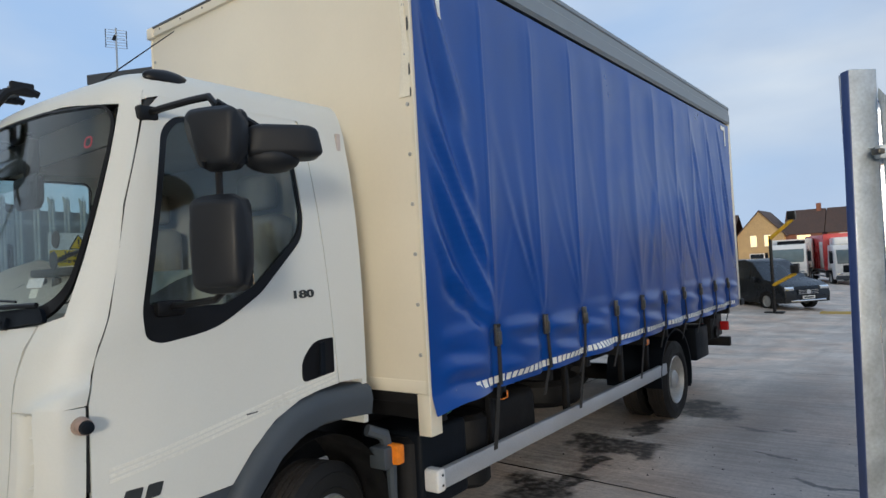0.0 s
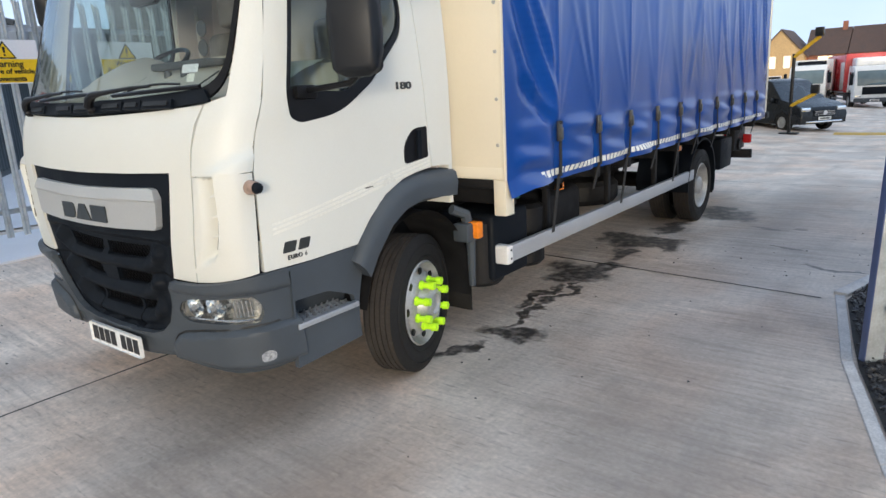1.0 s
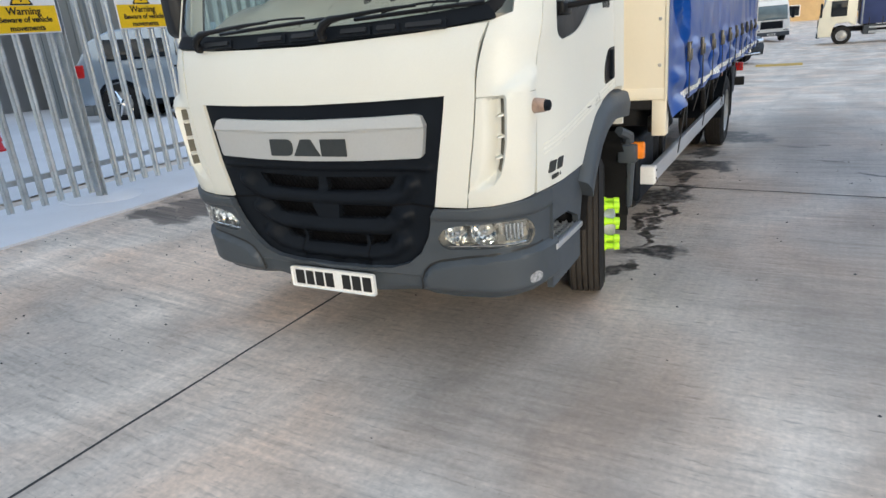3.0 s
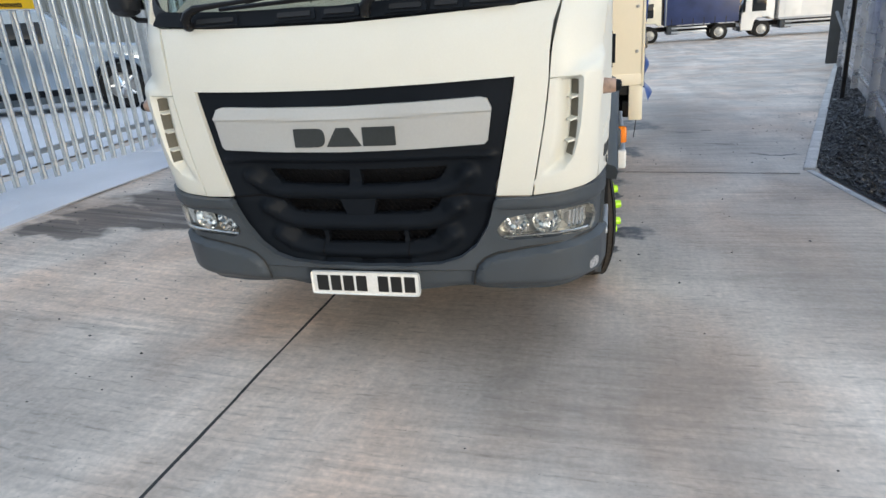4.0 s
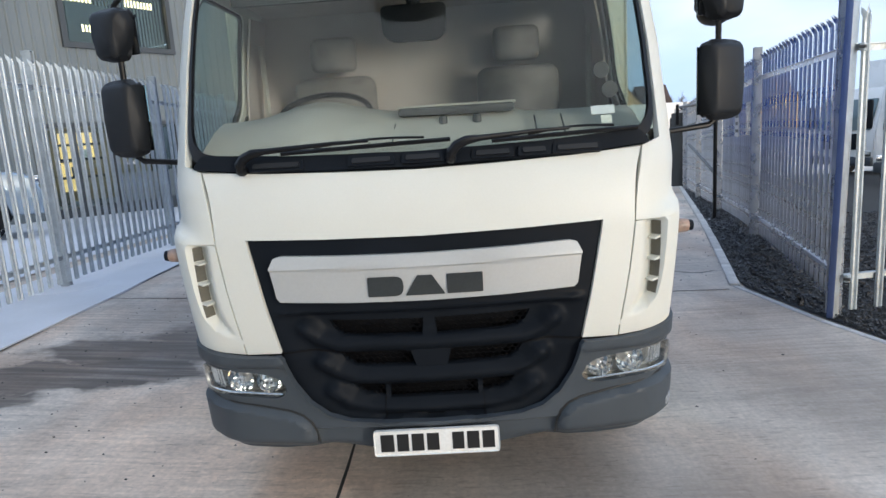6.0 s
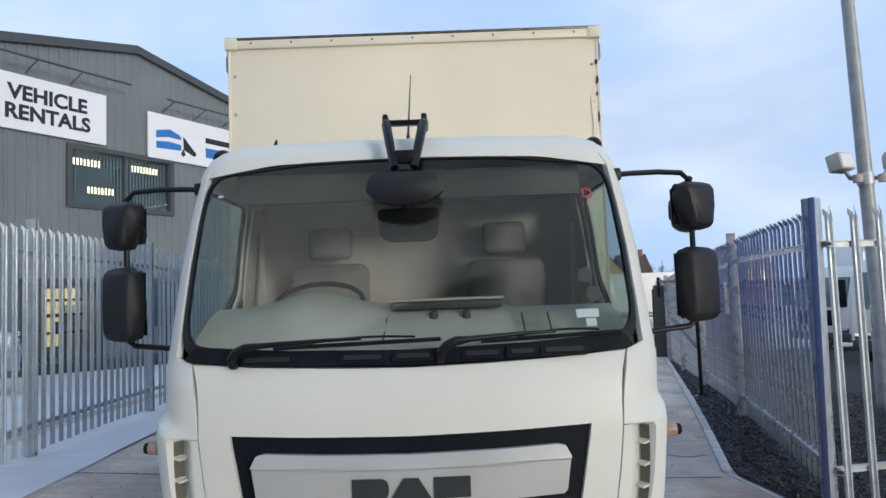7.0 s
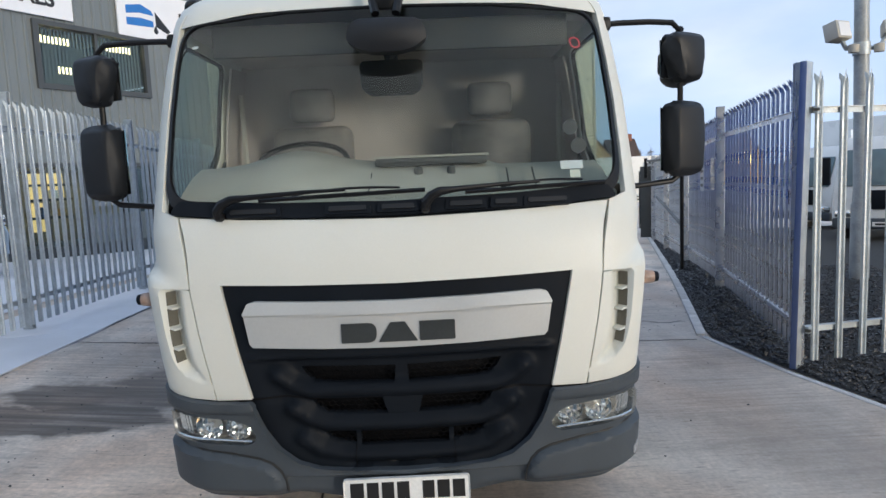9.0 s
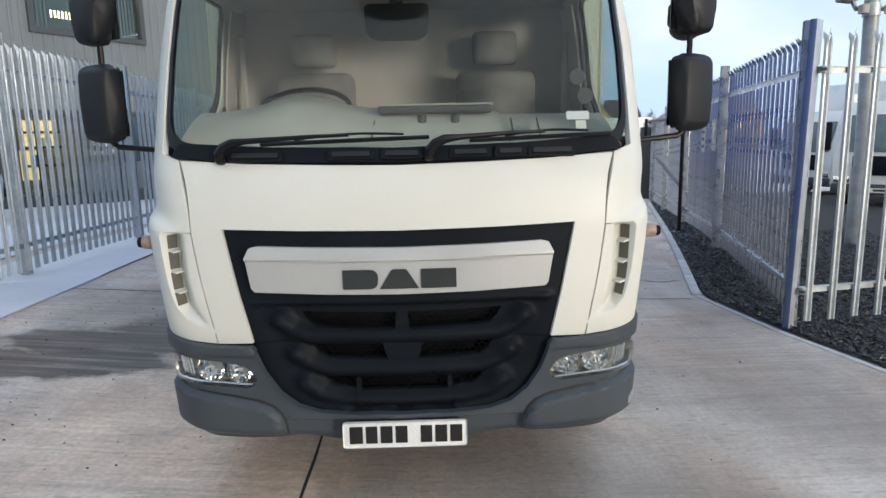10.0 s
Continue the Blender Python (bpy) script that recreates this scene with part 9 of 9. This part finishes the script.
def house(x, y, w, z0, gable_left, lit):
    """A gabled buff-brick house with a lower wing."""
    h = thing("house", "buff-brick two-storey house with a brown tiled roof", "house", "houses beyond the yard")
    ez, rz, dep = z0 + 5.0, z0 + 8.6, 9.0
    bm = bmesh.new()
    g0, g1 = (x, x + w * 0.58) if gable_left else (x + w * 0.42, x + w)
    gm = (g0 + g1) / 2
    f = [(g0, z0), (g1, z0), (g1, ez), (gm, rz), (g0, ez)]
    fr = [bm.verts.new((a, y, b)) for a, b in f]
    bk = [bm.verts.new((a, y + dep, b)) for a, b in f]
    bm.faces.new(fr)
    for i in range(5):
        bm.faces.new((fr[i], fr[(i + 1) % 5], bk[(i + 1) % 5], bk[i]))
    bmesh.ops.recalc_face_normals(bm, faces=bm.faces)
    part("gable_wall", bm, M_BUFF, h, smooth=0)
    bm = bmesh.new()
    for sg, e in ((-1, g0), (1, g1)):
        a = [(gm, rz + 0.12), (e + sg * 0.35, ez - 0.20), (e + sg * 0.35, ez - 0.36), (gm, rz - 0.06)]
        p, q = [bm.verts.new((u, y - 0.25, v)) for u, v in a], [bm.verts.new((u, y + dep, v)) for u, v in a]
        bm.faces.new(p)
        for i in range(4):
            bm.faces.new((p[i], p[(i + 1) % 4], q[(i + 1) % 4], q[i]))
    bmesh.ops.recalc_face_normals(bm, faces=bm.faces)
    part("gable_roof", bm, M_TILE, h, smooth=0)
    w0, w1 = (g1, x + w) if gable_left else (x, g0)
    part("wing_wall", boxm(w0, w1, y + 1.2, y + dep, z0, ez), M_REDBRICK, h, smooth=0)
    bm = bmesh.new()
    a = [(y + 0.8, ez - 0.15), (y + dep * 0.55, rz - 0.1), (y + dep, ez)]
    p, q = [bm.verts.new((w0 - 0.3, u, v)) for u, v in a], [bm.verts.new((w1 + 0.3, u, v)) for u, v in a]
    for i in range(2):
        bm.faces.new((p[i], p[i + 1], q[i + 1], q[i]))
    part("wing_roof", bm, M_TILE, h, smooth=0)

    def window(x0, x1, za, zb, yy, on):
        wn = part("window", boxm(x0 - 0.1, x1 + 0.1, yy - 0.06, yy + 0.02, za - 0.1, zb + 0.1), M_SIGNW, h, smooth=0)
        part("pane", boxm(x0, x1, yy - 0.09, yy - 0.05, za, zb), M_HOUSEGLOW if on else M_DGLASS, wn, smooth=0)
    window(gm - 1.3, gm - 0.6, z0 + 3.4, z0 + 4.9, y, lit & 1)
    window(gm + 0.6, gm + 1.3, z0 + 3.4, z0 + 4.9, y, lit & 2)
    window(gm - 1.5, gm + 0.3, z0 + 0.9, z0 + 2.2, y, lit & 4)
    window((w0 + w1) / 2 - 0.8, (w0 + w1) / 2 + 0.8, z0 + 3.4, z0 + 4.6, y + 1.2, lit & 8)
    window((w0 + w1) / 2 - 0.8, (w0 + w1) / 2 + 0.8, z0 + 0.9, z0 + 2.1, y + 1.2, False)
    part("chimney", boxm(w1 - 0.9, w1 - 0.3, y + dep * 0.5, y + dep * 0.5 + 0.6, rz - 0.6, rz + 0.7), M_REDBRICK, h, smooth=0)


for hx, gl, lit in ((-58, True, 2), (-45, False, 1), (-32, True, 9), (-20.0, True, 11), (-8.3, False, 9), (4.0, True, 3), (13.2, False, 8), (24.0, True, 1), (44, False, 3)):
    house(hx, 104.0, 11.0, -1.6, gl, lit)


def bare_trees():
    rng = random.Random(21)
    for k, (x, y) in enumerate(((27, 92), (31, 90), (35, 93), (39, 91), (24, 95), (44, 92))):
        t = thing("bare_tree", "leafless winter tree on the skyline", "tree", "bare trees on the skyline")
        z = ground_z(x, y)
        H = rng.uniform(5.0, 6.5)
        part("trunk", tube(bmesh.new(), [(x, y, z), (x + 0.1, y, z + H * 0.35), (x, y, z + H * 0.6)], [0.22, 0.16, 0.10], 8), M_TWIG, t)
        bm = bmesh.new()

        def grow(p, d, l, r, n):
            q = p + d * l
            tube(bm, [p, q], [r, r * 0.6], 4)
            if n:
                for _ in range(3):
                    e = (d + Vector((rng.uniform(-0.8, 0.8), rng.uniform(-0.8, 0.8), rng.uniform(-0.1, 0.5)))).normalized()
                    grow(p + d * l * rng.uniform(0.5, 1.0), e, l * rng.uniform(0.6, 0.8), r * 0.6, n - 1)
        for _ in range(6):
            grow(Vector((x, y, z + H * rng.uniform(0.25, 0.55))), Vector((rng.uniform(-0.8, 0.8), rng.uniform(-0.8, 0.8), 1)).normalized(), H * 0.25, 0.06, 3)
        part("crown", bm, M_TWIG, t)


bare_trees()


def tv_aerial():
    a = thing("tv_aerial", "television aerial on a mast over the office roof", "aerial")
    x, y, z = -17.0, 9.4, 9.45
    part("aerial_mast", tube(bmesh.new(), [(x, y, 7.9), (x, y, z + 0.35)], 0.03, 8), M_GALV, a)
    def at(k, dz):
        return (x + 0.135 * k, y + 0.27 * k, z + dz)
    for z0, z1 in ((0.02, 0.29), (-0.29, -0.02)):
        bm = bmesh.new()
        for i in range(4):
            dz = z0 + (z1 - z0) * i / 3
            tube(bm, [at(-1, dz), at(1, dz)], 0.008, 5)
        p = part("aerial_panel", bm, M_GALV, a)
        for k in (-1, 1):
            part("panel_edge", tube(bmesh.new(), [at(k, z0), at(k, z1)], 0.014, 6), M_BLACK, p)
    part("aerial_hub", tube(bmesh.new(), [(x + 0.02, y - 0.10, z - 0.06), (x + 0.02, y - 0.04, z + 0.10)], [0.05, 0.04], 8), M_BLACK, a)



tv_aerial()


def unit_behind():
    """The building across the road, which the windscreen mirrors."""
    b = thing("industrial_unit", "dark grey metal-clad unit with an uneven gable across the road", "building")
    y, dep = -15.0, 18.0
    f = [(-5.2, -0.2), (9.4, -0.2), (9.4, 12.3), (4.95, 13.75), (-5.2, 12.1)]
    bm = bmesh.new()
    fr, bk = [bm.verts.new((u, y, v)) for u, v in f], [bm.verts.new((u, y - dep, v)) for u, v in f]
    bm.faces.new(fr)
    bm.faces.new(bk[::-1])
    for i in range(5):
        bm.faces.new((fr[i], bk[i], bk[(i + 1) % 5], fr[(i + 1) % 5]))
    bmesh.ops.recalc_face_normals(bm, faces=bm.faces)
    part("wall", bm, M_CLAD, b, smooth=0)
    bm = bmesh.new()
    for p, q in ((f[2], f[3]), (f[3], f[4])):
        vs = [(p[0], p[1]), (q[0], q[1]), (q[0], q[1] + 0.10), (p[0], p[1] + 0.10)]
        n, m = [bm.verts.new((u, y + 0.05, v)) for u, v in vs], [bm.verts.new((u, y - dep, v)) for u, v in vs]
        bm.faces.new(n)
        for i in range(4):
            bm.faces.new((n[i], m[i], m[(i + 1) % 4], n[(i + 1) % 4]))
    bmesh.ops.recalc_face_normals(bm, faces=bm.faces)
    part("roof", bm, M_CLAD, b, smooth=0)
    part("loading_door", boxm(-4.0, 0.5, y, y + 0.06, 0.0, 4.5), M_ROOFD, b, smooth=0)


unit_behind()


def overhead_cables():
    """Power lines along the road behind the camera."""
    for x in (-21.0, 23.0):
        p = thing("utility_pole", "weathered wooden pole carrying overhead cables", "pole", "utility poles")
        part("pole_shaft", tube(bmesh.new(), [(x, -8.0, -0.1), (x, -8.0, 10.6)], [0.15, 0.10], 12), M_TWIG, p)
        part("cross_arm", boxm(x - 0.05, x + 0.05, -8.9, -7.1, 10.05, 10.19, 0.01), M_TWIG, p)
    for y, z0, z1, sag in ((-8.0, 10.25, 10.25, 1.38), (-7.25, 10.20, 10.20, 1.85), (-8.75, 10.20, 10.20, 1.25)):
        c = thing("overhead_cable", "thin black overhead cable slung between poles", "cable", "overhead cables")
        part("cable", tube(bmesh.new(), [(-21 + 44 * t, y, z0 + (z1 - z0) * t - 4 * sag * t * (1 - t)) for t in np.linspace(0, 1, 33)], 0.008, 6), M_CABLE, c)


overhead_cables()
